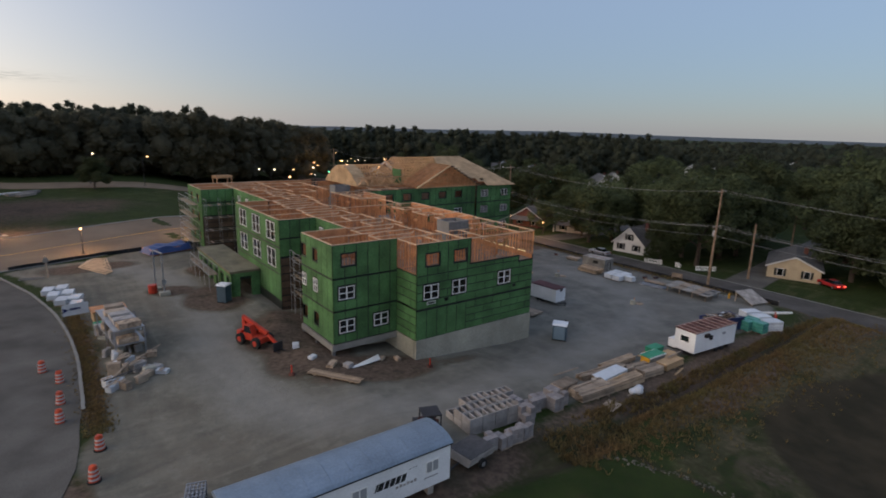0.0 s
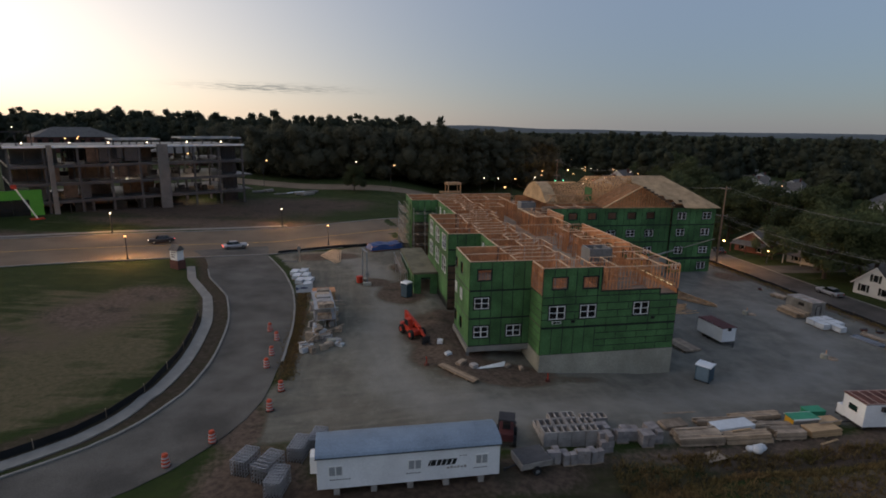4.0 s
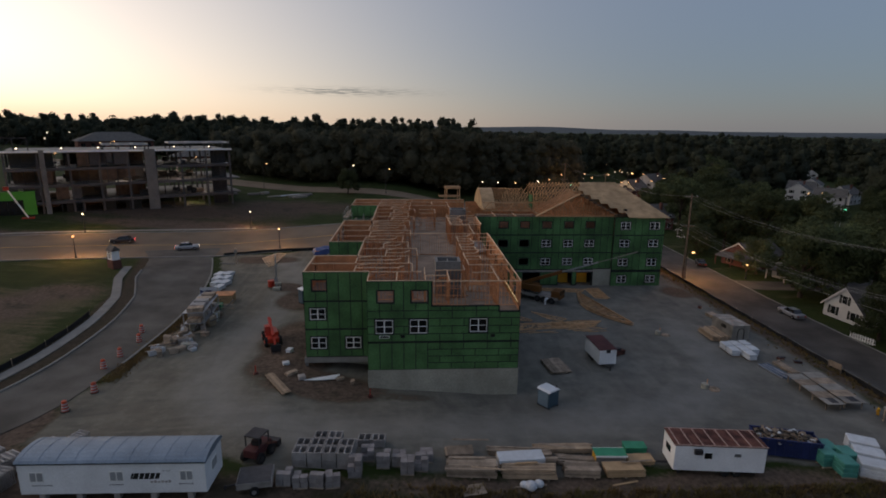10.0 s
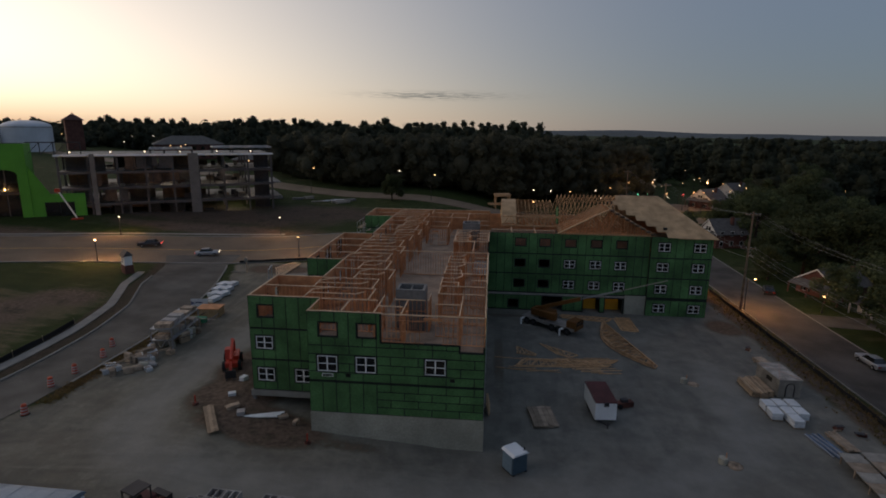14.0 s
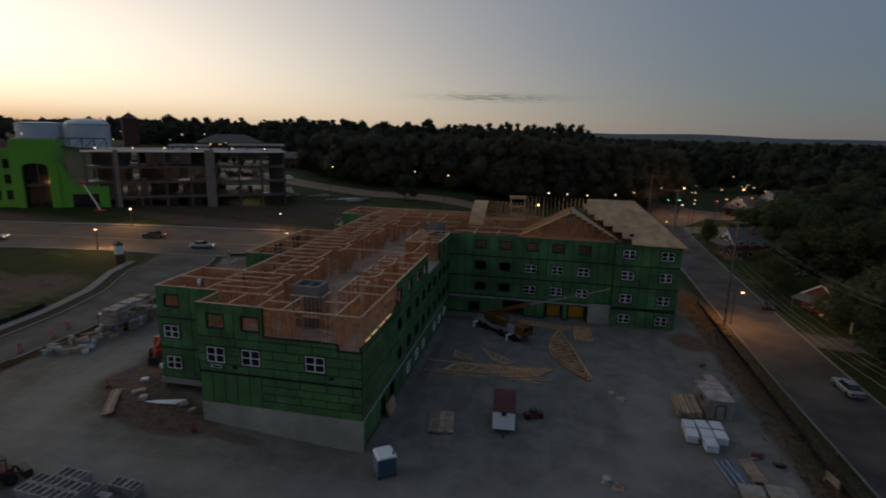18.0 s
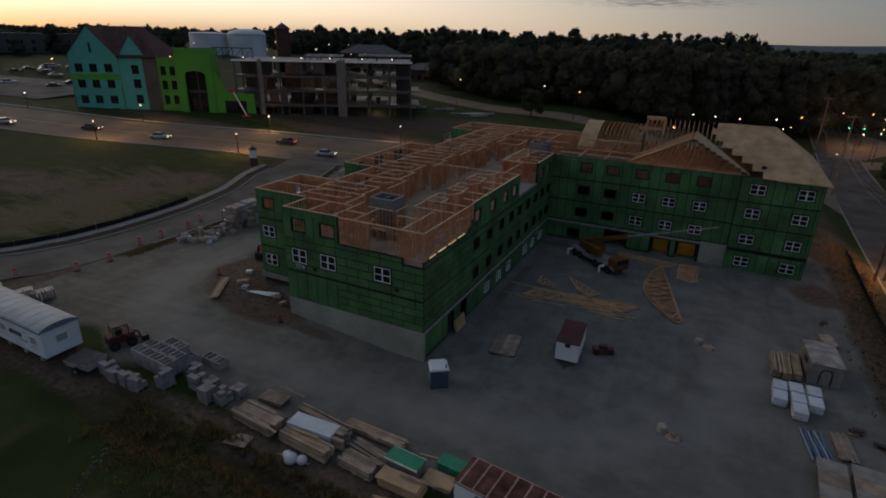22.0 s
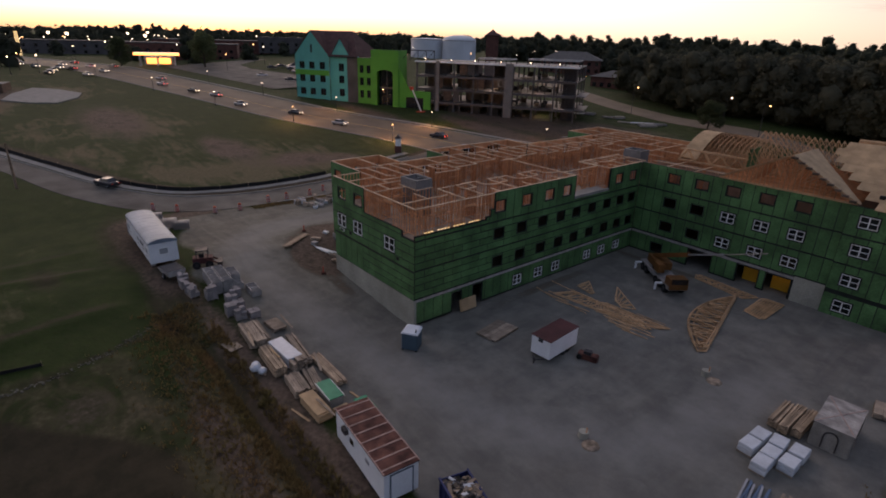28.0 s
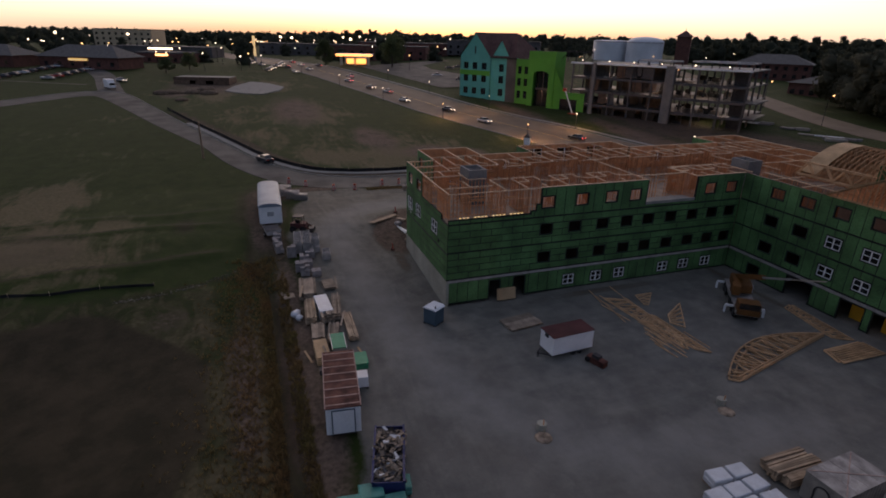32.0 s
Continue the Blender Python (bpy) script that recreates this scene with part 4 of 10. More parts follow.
def sheathed_wall(parent, p, q, rows, holes=(), bare=(), base=0.0, thick=0.16, green="sheathing", top=None):
    """A wall of black-taped backing with green panels on it. rows: (v0, v1, 'v' or 'h') bands of panels; holes: (u, v0, width, height) openings; bare: rectangles without sheathing or backing."""
    m, L = wall_frame(p, q)
    holes = [slim(h) for h in holes]
    gaps = [(u - w / 2, u + w / 2, v, v + h) for u, v, w, h in holes] + list(bare)
    s = Shape()
    zt = top or F[4]
    holed(s, L, base, zt, gaps, 0, thick, "tape", "lumber")
    wall = part("wall", s, parent, "green weather-barrier sheathing over black taped joints", at=m)
    for v0, v1, kind, *span in rows:
        lo, hi = span or (0.0, L)
        if kind == "v":
            cells = [(u, min(u + 1.22, hi), v0, v1) for u in np.arange(lo, hi, 1.22)]
        else:
            cells = []
            n = max(1, round((v1 - v0) / 0.8))
            for k in range(n):
                off = 1.2 * (k % 2)
                cells += [(max(lo, u), min(u + 2.44, hi), v0 + (v1 - v0) * k / n, v0 + (v1 - v0) * (k + 1) / n) for u in np.arange(lo - off, hi, 2.44)]
        for u0, u1, a, b in cells:
            for r in cut((u0 + 0.042, u1 - 0.042, a + 0.046, b - 0.046), [(x0 - 0.16, x1 + 0.16, y0 - 0.16, y1 + 0.16) for x0, x1, y0, y1 in gaps]):
                ob = part("panel", panel_mesh(r[1] - r[0], r[3] - r[2], green), wall)
                ob.matrix_basis = pose(r[0], 0, r[2])
    return wall, m


def window_meshes(w, h):
    fr, pane = Shape(), Shape()
    b = 0.05
    fr.box(-w / 2, w / 2, -0.05, 0.05, 0, b, "vinyl").box(-w / 2, w / 2, -0.05, 0.05, h - b, h, "vinyl")
    fr.box(-w / 2, -w / 2 + b, -0.05, 0.05, b, h - b, "vinyl").box(w / 2 - b, w / 2, -0.05, 0.05, b, h - b, "vinyl")
    fr.box(-0.05, 0.05, -0.045, 0.05, b, h - b, "vinyl")
    for x0, x1 in ((-w / 2 + b, -0.04), (0.04, w / 2 - b)):
        fr.box(x0, x1, -0.04, 0.04, h * 0.5 - 0.028, h * 0.5 + 0.028, "vinyl")
    pane.box(0, w / 2 - 0.15, -0.006, 0.006, 0, h - 0.18, "glass")
    return fr.mesh("window_frame"), pane.mesh("pane")


WIN = {}


def window(parent, m, u, v, w=1.75, h=1.75, unit=False):
    """A white double vinyl window set in a wall's opening; unit: with the slot for a wall air conditioner below it."""
    if (w, h) not in WIN:
        WIN[(w, h)] = window_meshes(w, h)
    fr, pane = WIN[(w, h)]
    ob = part("window", fr, parent, "white vinyl double window with grilles", at=m @ pose(u, -0.01, v))
    for x in (-w / 2 + 0.09, 0.06):
        part("pane", pane, ob, at=pose(x, 0.02, 0.09))
    if unit:
        part("vent_sleeve", Shape().box(-0.5, 0.5, -0.05, 0.02, -0.5, -0.22, "vinyl").box(-0.44, 0.44, -0.055, -0.049, -0.46, -0.26, "tape"), ob)


STUD, JOINT = 0.0, 0.4


FAR_STUDS = Shape()


def stud_wall(parent, p, q, z0, z1, split=False, holes=(), step=0.406, width=0.095, brace=False, mat="lumber"):
    """A stud wall: double top plate, sole plate, studs, and headers over its doorways (u, width). Split walls have their studs as parts; the others' go into one joined part."""
    m, L = wall_frame(p, q)
    w = part("stud_wall", Shape().box(0, L, 0, width, z1 - 0.09, z1, "plate"), parent, "bare pine stud wall with doubled top plate", at=m)
    us = [u for u in np.arange(0.02, L - 0.02, step if split else step * 0.8)] + [L - 0.025]
    us = [u for u in us if not any(abs(u - c) < k / 2 - 0.03 for c, k in holes)]
    soles = cut((0, L, 0, 1), [(u - k / 2, u + k / 2, -1, 2) for u, k in holes])
    brace_line = ((0.3, -0.02, z0 + 0.1), (min(L, 2.6), -0.02, z1 - 0.15)) if brace and L > 2.5 else None
    if not split:
        for r in soles:
            FAR_STUDS.box(r[0], r[1], 0, width, z0, z0 + 0.045, mat, m)
        for u, k in holes:
            FAR_STUDS.box(u - k / 2, u + k / 2, 0.01, width - 0.01, z0 + 2.1, z0 + 2.32, mat, m)
        for u in us:
            FAR_STUDS.box(u - 0.019, u + 0.019, 0.006, width - 0.006, z0 + 0.045, z1 - 0.09, mat, m)
        if brace_line:
            FAR_STUDS.beam(m @ Vector(brace_line[0]), m @ Vector(brace_line[1]), 0.04, 0.14, mat)
        return w
    for r in soles:
        part("sole_plate", Shape().box(r[0], r[1], 0, width, z0, z0 + 0.045, mat), w)
    for u, k in holes:
        part("header", Shape().box(u - k / 2, u + k / 2, 0.01, width - 0.01, z0 + 2.1, z0 + 2.32, mat), w)
    for r in soles:
        for zz in (1.0, 2.0):
            if z0 + zz + 0.3 < z1:
                part("blocking", Shape().box(r[0], r[1], 0.015, width - 0.015, z0 + zz, z0 + zz + 0.04, mat), w)
    if brace_line:
        part("brace", Shape().beam(*brace_line, 0.04, 0.14, mat), w)
    key = ("stud", round(z1 - z0, 2), width)
    if key not in PANEL:
        PANEL[key] = Shape().box(-0.019, 0.019, 0.006, width - 0.006, 0.045, z1 - z0 - 0.09, mat).mesh("stud")
    for u in us:
        part("stud", PANEL[key], w, at=pose(u, 0, z0))
    return w


apt = thing("apartment_building", "unfinished four-storey timber apartment building with green sheathing", "building")

# foundation and cast walls
part("foundation", Shape().box(-15.5, 0.06, -0.06, 0.25, -1.2, F[1] - 0.05, "concrete"), apt, "grey cast concrete foundation wall")
fs = Shape()
fs.box(-15.56, -15.3, 0.26, 5.4, 0.3, F[1] - 0.08, "concrete").box(-22.2, -15.56, 5.4, 5.65, 0.3, F[1] - 0.3, "concrete").box(-20.9, -20.65, 5.65, 10.6, 0.6, F[1] - 0.3, "concrete")
part("foundation", fs, apt, "grey cast concrete foundation wall set back under the block")
part("sill_beam", Shape().box(-22.6, -15.56, 3.36, 3.66, 2.16, F[1] - 0.12, "kerb"), apt, "pale sill beam under the overhanging block")
part("sill_beam", Shape().box(-22.6, -22.3, 3.66, 10.7, 2.16, F[1] - 0.14, "kerb"), apt, "pale sill beam under the overhanging block")
for px, py in ((-22.4, 3.6), (-22.4, 7.2), (-22.4, 10.5)):
    part("pier", Shape().box(px - 0.15, px + 0.15, py - 0.1, py + 0.15, 0.8, 2.16, "pier"), apt)
part("foundation", Shape().box(21.0, 24.1, 38.34, 38.6, -0.6, F[1] + 0.1, "concrete"), apt, "bare concrete wall section")

# floor decks
OUT = [(-15.5, 0.16), (-0.16, 0.16), (-0.16, 57), (-17.3, 57), (-17.3, 10.6), (-22.3, 10.6), (-22.3, 3.7), (-15.5, 3.7)]
for k, z in enumerate(F[1:4]):
    part("floor_deck", Shape().prism(OUT, z - 0.32, z - 0.02 + 0.002 * k, "deck").prism([(-21.7, 18.5), (-17.32, 18.5), (-17.32, 34.5), (-21.7, 34.5)], z - 0.3, z - 0.025, "deck")
         .prism([(-22.3, 51.2), (-17.32, 51.2), (-17.32, 60), (-22.3, 60)], z - 0.3, z - 0.03, "deck").box(-0.15, 32.7, 38.7, 56.6, z - 0.3, z - 0.03, "deck"), apt, "plywood floor deck")

W2, W3 = 1.85, 1.8
ROWS_V = [(F[1] - 0.05, 5.9, "v"), (6.0, 9.05, "v"), (9.15, F[4], "v")]
ROWS_H = [(F[1] - 0.05, 5.9, "h"), (6.0, 9.05, "h"), (9.15, F[4], "v")]


def windows_in(parent, m, holes, sleeves=()):
    for k, (u, v, w, h) in enumerate(map(slim, holes)):
        window(parent, m, u, v, round(w, 2), round(h, 2), k in sleeves)


# south end, from (-15.5, 0) to (0, 0)
glazed = [(1.7, 6.6, W2, W3), (5.15, 6.62, W2, W3), (11.25, 6.72, W2, 1.75)]
openings = [(1.85, 9.95, 1.65, 1.45), (5.25, 9.95, 1.65, 1.45)]
bare = [(6.55, 15.5, 9.75, F[4]), (13.4, 15.5, 9.12, 9.75)]
wall, m = sheathed_wall(apt, (-15.5, 0), (0, 0), [(F[1] - 0.05, 5.75, "v", 0.0, 6.1), (F[1] - 0.05, 5.75, "h", 6.1, 15.5), (5.9, 9.2, "h"), (9.2, F[4], "v")], glazed + openings, bare, base=F[1] - 0.05)
windows_in(apt, m, glazed, (0,))
for u in (3.55, 12.75):
    part("wall_vent", Shape().box(u - 0.22, u + 0.22, -0.06, 0.02, 6.3, 6.62, "tape").box(u - 0.16, u + 0.16, -0.075, -0.06, 6.36, 6.56, "dark"), apt, "small black wall vent", at=m)
# side of the jog
wall, m = sheathed_wall(apt, (-15.5, 3.5), (-15.5, 0), [(F[1] - 0.05, 5.9, "h"), (6.0, 9.3, "h")], (), [(0, 3.5, 9.4, F[4])], base=F[1] - 0.08)
stud_wall(apt, (-15.5, 3.5), (-15.5, 0.15), 9.4, F[4], split=True)
# south face of the set-back block
glazed = [(1.4, 6.9, 1.7, 1.55), (1.4, 3.6, 1.7, 1.6), (5.1, 3.6, 1.7, 1.6)]
openings = [(1.65, 10.15, 1.5, 1.35)]
wall, m = sheathed_wall(apt, (-22.4, 3.5), (-15.5, 3.5), ROWS_V, glazed + openings, base=F[1] - 0.1)
windows_in(apt, m, glazed)
# its west face, seen from the west left to right
glazed = [(0.7, 6.9, 1.0, 1.6), (3.4, 6.9, 1.0, 1.6)]
openings = [(0.7, 3.5, 1.0, 1.5), (3.4, 3.5, 1.0, 1.5), (0.7, 10.0, 1.0, 1.4), (3.4, 10.0, 1.0, 1.4)]
wall, m = sheathed_wall(apt, (-22.4, 10.7), (-22.4, 3.5), ROWS_V, glazed + openings, base=F[1] - 0.12)
windows_in(apt, m, glazed)
sheathed_wall(apt, (-17.4, 10.7), (-22.4, 10.7), ROWS_V, base=F[1] - 0.1)
LOW_BROWN = [(1.3, 3.4, "h"), (3.45, 6.0, "h"), (6.05, 7.9, "h")]
glazed = [(1.6, 6.9, 1.0, 1.6), (3.8, 6.9, 1.0, 1.6), (6.2, 6.9, 1.0, 1.6), (1.6, 10.0, 1.0, 1.5), (3.8, 10.0, 1.0, 1.5), (6.2, 10.0, 1.0, 1.5)]
wall, m = sheathed_wall(apt, (-17.4, 18.4), (-17.4, 10.7), ROWS_V, glazed, base=1.2)
windows_in(apt, m, glazed)
# second bay of the west side
sheathed_wall(apt, (-21.8, 18.4), (-17.4, 18.4), LOW_BROWN, base=1.2, green="brown_board", top=8.0)
sheathed_wall(apt, (-21.8, 18.4), (-17.4, 18.4), [(8.05, 10.1, "v"), (10.2, F[4], "v")], base=8.0)
glazed = [(u, v, 2.7, 2.15) for v in (6.5, 9.65) for u in (3.0, 8.2, 13.4)]
wall, m = sheathed_wall(apt, (-21.8, 34.6), (-21.8, 18.4), ROWS_V, glazed, base=1.2)
windows_in(apt, m, glazed)
sheathed_wall(apt, (-17.4, 34.6), (-21.8, 34.6), ROWS_V, base=1.2)
glazed = [(u, v, 1.2, 1.7) for v in (6.7, 9.85) for u in (3, 7, 11)]
wall, m = sheathed_wall(apt, (-17.4, 51), (-17.4, 34.6), ROWS_V, glazed, base=1.2)
windows_in(apt, m, glazed)
sheathed_wall(apt, (-22.4, 51), (-17.4, 51), LOW_BROWN, base=1.2, green="brown_board", top=8.0)
sheathed_wall(apt, (-22.4, 51), (-17.4, 51), [(8.05, 10.1, "v"), (10.2, F[4], "v")], base=8.0)
sheathed_wall(apt, (-22.4, 60), (-22.4, 51), ROWS_V, [(u, v, 1.2, 1.6) for v in (3.7, 6.8, 9.9) for u in (2.5, 6.5)], base=1.2)
sheathed_wall(apt, (0, 60), (-22.4, 60), ROWS_V, base=1.2)

# east side along the yard, from (0, 0) northwards
low_win = [(14.9, 0.45, 1.45, 1.45), (18.6, 0.45, 1.45, 1.45), (21.85, 0.45, 1.45, 1.45), (28.2, 0.45, 1.45, 1.45), (31.4, 0.45, 1.45, 1.45), (34.8, 0.45, 1.45, 1.45)]
dark_open = [(u, v, 1.45, 1.35) for v in (3.65, 6.95) for u in (11.4, 15.0, 18.6, 21.9, 24.9, 28.1, 31.3, 34.3, 37.0)]
top_open = [(11.4, 9.95, 1.5, 1.45), (15.6, 9.95, 1.5, 1.45), (19.4, 9.95, 1.5, 1.45), (22.6, 9.95, 1.4, 1.45), (33.4, 9.95, 1.5, 1.45), (36.6, 9.95, 1.5, 1.45)]
doors = [(5.6, 0.0, 1.2, 2.2), (8.6, 0.0, 1.3, 2.3)]
wall, m = sheathed_wall(apt, (0, 0.02), (0, 38.4), [(0.15, 2.55, "v"), (F[1] + 0.1, 5.9, "h"), (6.0, 9.0, "h"), (9.1, F[4], "v")], low_win + dark_open + top_open + doors,
                        [(0, 9.3, 9.6, F[4]), (9.3, 9.9, 9.9, F[4]), (9.9, 10.4, 10.6, F[4]), (24.2, 31.2, 9.5, F[4])], base=0.0)
windows_in(apt, m, low_win)
part("band_board", Shape().box(0, 0.05, 0.1, 38.3, 2.56, 2.82, "block"), apt, "pale concrete band along the yard side")
stud_wall(apt, (-2.0, 24.2), (-2.0, 31.2), F[3], F[4], True, [(1.6, 0.9), (3.6, 0.9), (5.4, 0.9)])
part("balcony_floor", Shape().box(-2.0, 0.05, 24.2, 31.2, 9.38, 9.5, "kerb").box(-0.1, 0.05, 24.2, 31.2, 9.5, 9.72, "kerb"), apt, "pale boarded balcony edge")

# wing running east, south face from (0, 38.5) to (24.1, 38.5), and the end block to x = 33.6
glazed = [(12.35, 6.85, 1.7, 1.5), (16.2, 6.85, 1.7, 1.5), (19.95, 6.85, 1.7, 1.5), (12.35, 3.6, 1.7, 1.5), (16.2, 3.6, 1.7, 1.5), (19.95, 3.6, 1.7, 1.5)]
dark_open = [(u, v, 1.6, 1.35) for u in (4.8, 8.5) for v in (3.7, 6.95, 10.2)] + [(u, 10.2, 1.6, 1.35) for u in (12.35, 16.2, 19.95)]
doors = [(10.0, 0.0, 3.0, 2.3), (16.0, 0.0, 2.4, 2.3), (19.4, 0.0, 2.6, 2.3), (4.0, 0.3, 1.6, 1.5)]
wall, m = sheathed_wall(apt, (0, 38.5), (24.1, 38.5), [(0.15, 2.5, "v"), (F[1] + 0.1, 5.9, "v"), (6.0, 9.05, "v"), (9.15, F[4], "v")], glazed + dark_open + doors, [(21.0, 24.1, 0, F[1] + 0.1)], base=0.0)
windows_in(apt, m, glazed)
part("band_board", Shape().box(0.1, 21.0, 38.44, 38.5, 2.5, 2.8, "block"), apt, "pale concrete band along the yard side")
glazed = [(u, v, 1.75, 1.55) for v in (0.45, 3.5, 6.9, 10.0) for u in (1.95, 7.1)]
wall, m = sheathed_wall(apt, (24.1, 38.1), (33.0, 38.1), [(-0.8, 2.5, "v"), (F[1] + 0.05, 5.9, "v"), (6.0, 9.05, "v"), (9.15, F[4], "v")], glazed, base=-1.5)
windows_in(apt, m, glazed)
glazed = [(u, v, 1.5, 1.55) for v in (3.5, 6.9, 10.0) for u in (3.5, 8.0, 13.0, 16.5)]
wall, m = sheathed_wall(apt, (33.0, 38.1), (33.0, 57), ROWS_V, glazed, base=-2.5)
windows_in(apt, m, glazed)
sheathed_wall(apt, (33.0, 57), (0, 57), ROWS_V, base=-2.5)

# bare framing of the top floor on the south-east corner
T0, T1 = F[3] + 0.02, F[4]
stud_wall(apt, (-8.9, 0.02), (-0.02, 0.02), 9.72, T1, True, [(4.4, 1.6)])
stud_wall(apt, (-0.01, 0.15), (-0.01, 10.4), 9.3, T1, True, [(3.0, 1.5), (6.8, 1.5)])
for x0, x1, y0, y1 in ((-15.5, -8.9, 0.02, 0.16), (-0.16, 0.0, 10.4, 24.2), (-22.4, -15.5, 3.52, 3.66), (-22.38, -22.24, 3.66, 10.7), (-0.16, 0.0, 31.2, 38.5), (-21.78, -21.64, 18.4, 34.6), (-17.38, -17.24, 10.7, 18.4), (-17.38, -17.24, 34.6, 51),
                       (-22.38, -22.24, 51, 60), (-22.2, -0.1, 59.8, 59.95), (-21.6, -17.4, 18.42, 18.56), (-22.2, -17.4, 51.02, 51.16), (-22.2, -17.4, 10.56, 10.7), (-21.6, -17.4, 34.46, 34.6)):
    part("top_plate", Shape().box(x0, x1, y0, y1, T1, T1 + 0.05, "plate"), apt, "pale doubled top plate")

# inner walls of the top floor: rooms on both sides of an open corridor deck
def runs(plan, split_below=9.0):
    """Stud walls along plan lines; an opening for a door near one end of the longer ones."""
    for k, (x0, y0, x1, y1) in enumerate(plan):
        L = math.hypot(x1 - x0, y1 - y0)
        door = [(L * (0.3 if k % 2 else 0.68), 0.9)] if L > 2.6 and k % 3 else []
        stud_wall(apt, (x0, y0), (x1, y1), T0, T1, max(y0, y1) < split_below, door, brace=k % 9 == 4)


# eastern rooms: party walls, closets with splayed corners, corridor front
runs([(-2.3, 5.8, -2.3, 0.2), (-4.7, 6.4, -2.3, 6.4), (-4.7, 8.8, -4.7, 6.4), (-4.6, 9.0, -0.2, 9.0), (-2.2, 6.4, -0.2, 6.4), (-7.3, 4.2, -7.3, 0.2), (-4.6, 3.2, -2.4, 3.2), (-8.5, 4.15, -5.6, 4.15), (-5.4, 6.3, -5.4, 4.2)])
for y0, y1 in ((9.0, 13.9), (13.9, 18.9), (18.9, 24.1), (31.3, 35.2), (35.2, 39.6)):
    h = y1 - y0
    runs([(-4.8, y1, -0.2, y1), (-4.8, y0 + h * 0.62, -4.8, y0 + 0.1), (-3.4, y0 + h * 0.62, -4.7, y0 + h * 0.62), (-2.8, y0 + h * 0.82, -3.4, y0 + h * 0.62),
          (-2.8, y1, -2.8, y0 + h * 0.82), (-3.0, y0 + h * 0.3, -3.0, y0 + 0.1), (-4.7, y0 + h * 0.3, -3.0, y0 + h * 0.3), (-0.2, y0 + h * 0.5, -1.7, y0 + h * 0.5)])
runs([(-12.0, 24.1, -4.9, 24.1), (-4.8, 31.3, -0.2, 31.3), (-5.0, 40.5, -5.0, 31.4), (-5.0, 30.9, -2.0, 30.9)])
# western rooms, each with its own outer line, stepping out and in along the corridor
runs([(-15.3, 3.6, -10.0, 3.6), (-9.7, 5.2, -9.7, 0.2), (-12.6, 3.5, -12.6, 0.3), (-9.7, 2.1, -7.4, 2.1)])
WEST = [(3.7, 7.2, -22.2, -11.0), (7.2, 10.6, -22.2, -11.4), (10.6, 14.6, -17.2, -10.4), (14.6, 18.4, -17.2, -11.5), (18.4, 22.4, -21.6, -12.2), (22.4, 26.5, -21.6, -11.2), (26.5, 30.6, -21.6, -12.0),
        (30.6, 34.6, -21.6, -11.3), (34.6, 38.8, -17.2, -10.6), (38.8, 42.9, -17.2, -11.6), (42.9, 46.9, -17.2, -10.4), (46.9, 51.0, -17.2, -11.4), (51.0, 55.4, -22.2, -11.2), (55.4, 59.8, -22.2, -10.8)]
for k, (y0, y1, west, east) in enumerate(WEST):
    h, w = y1 - y0, east - west
    runs([(west, y1, east, y1), (east, y1, east, y0 + 0.1), (west + w * 0.45, y0 + h * 0.75, west + w * 0.45, y0 + 0.1), (west + w * 0.6, y1, west + w * 0.45, y0 + h * 0.75),
          (west + w * 0.45, y0 + h * 0.45, east - 1.6, y0 + h * 0.45), (east - 0.9, y0 + h * 0.7, east - 1.6, y0 + h * 0.45)])
runs([(-10.8, 51.6, -4.2, 51.6), (-10.6, 56.4, -0.3, 56.4), (-7.0, 56.4, -7.0, 51.7), (-3.9, 56.3, -3.9, 44.2), (-3.8, 48.6, -0.2, 48.6), (-9.6, 46.6, -6.8, 46.6), (-6.8, 46.6, -6.8, 42.4), (-9.6, 42.4, -6.8, 42.4), (-3.8, 44.2, -0.2, 44.2)])


# lift shafts of grey block
for x, y, z in ((-7.1, 5.5, 13.15), (-2.9, 41.5, 13.2)):
    s = Shape()
    for r in cut((-1.35, 1.35, -1.1, 1.1), [(-1.1, 1.1, -0.85, 0.85)]):
        s.box(r[0], r[1], r[2], r[3], T0, z, "pier")
    # black plate across the shaft stands for its unlit depth
    s.box(-0.05, 0.05, -0.85, 0.85, z - 0.35, z - 0.1, "pier").box(-1.1, 1.1, -0.85, 0.85, z - 1.2, z - 1.1, "dark")
    part("lift_shaft", s, apt, "grey block lift shaft standing above the framing", at=pose(x, y, 0))

# roof of the eastern wing: hipped and boarded at the end, open trusses to the west
RZ, EAVE = 17.3, F[4]
ridge_y = 47.6
rs = Shape()
slope = (RZ - EAVE) / (ridge_y - 37.5)
a, b, c, d = (27.9, 37.5), (33.5, 37.5), (33.5, 57.7), (21.4, 57.7)
r0, r1, va = (21.4, ridge_y, RZ), (27.2, ridge_y, RZ), (21.4, 44.2, EAVE + 6.7 * slope)
corners = [(*a, EAVE), (*b, EAVE), (*c, EAVE), (*d, EAVE), r0, r1, va]
low = [(x, y, z - 0.1) for x, y, z in corners]
rs.add(corners + low, [(0, 1, 5, 4, 6), (1, 2, 5), (2, 3, 4, 5), (8, 7, 13, 11, 12), (9, 8, 12), (10, 9, 12, 11), (1, 0, 7, 8), (2, 1, 8, 9), (3, 2, 9, 10), (0, 6, 13, 7), (6, 4, 11, 13), (4, 3, 10, 11)], "osb")
roof = part("roof", rs, apt, "hipped roof boarded in pale sheathing")
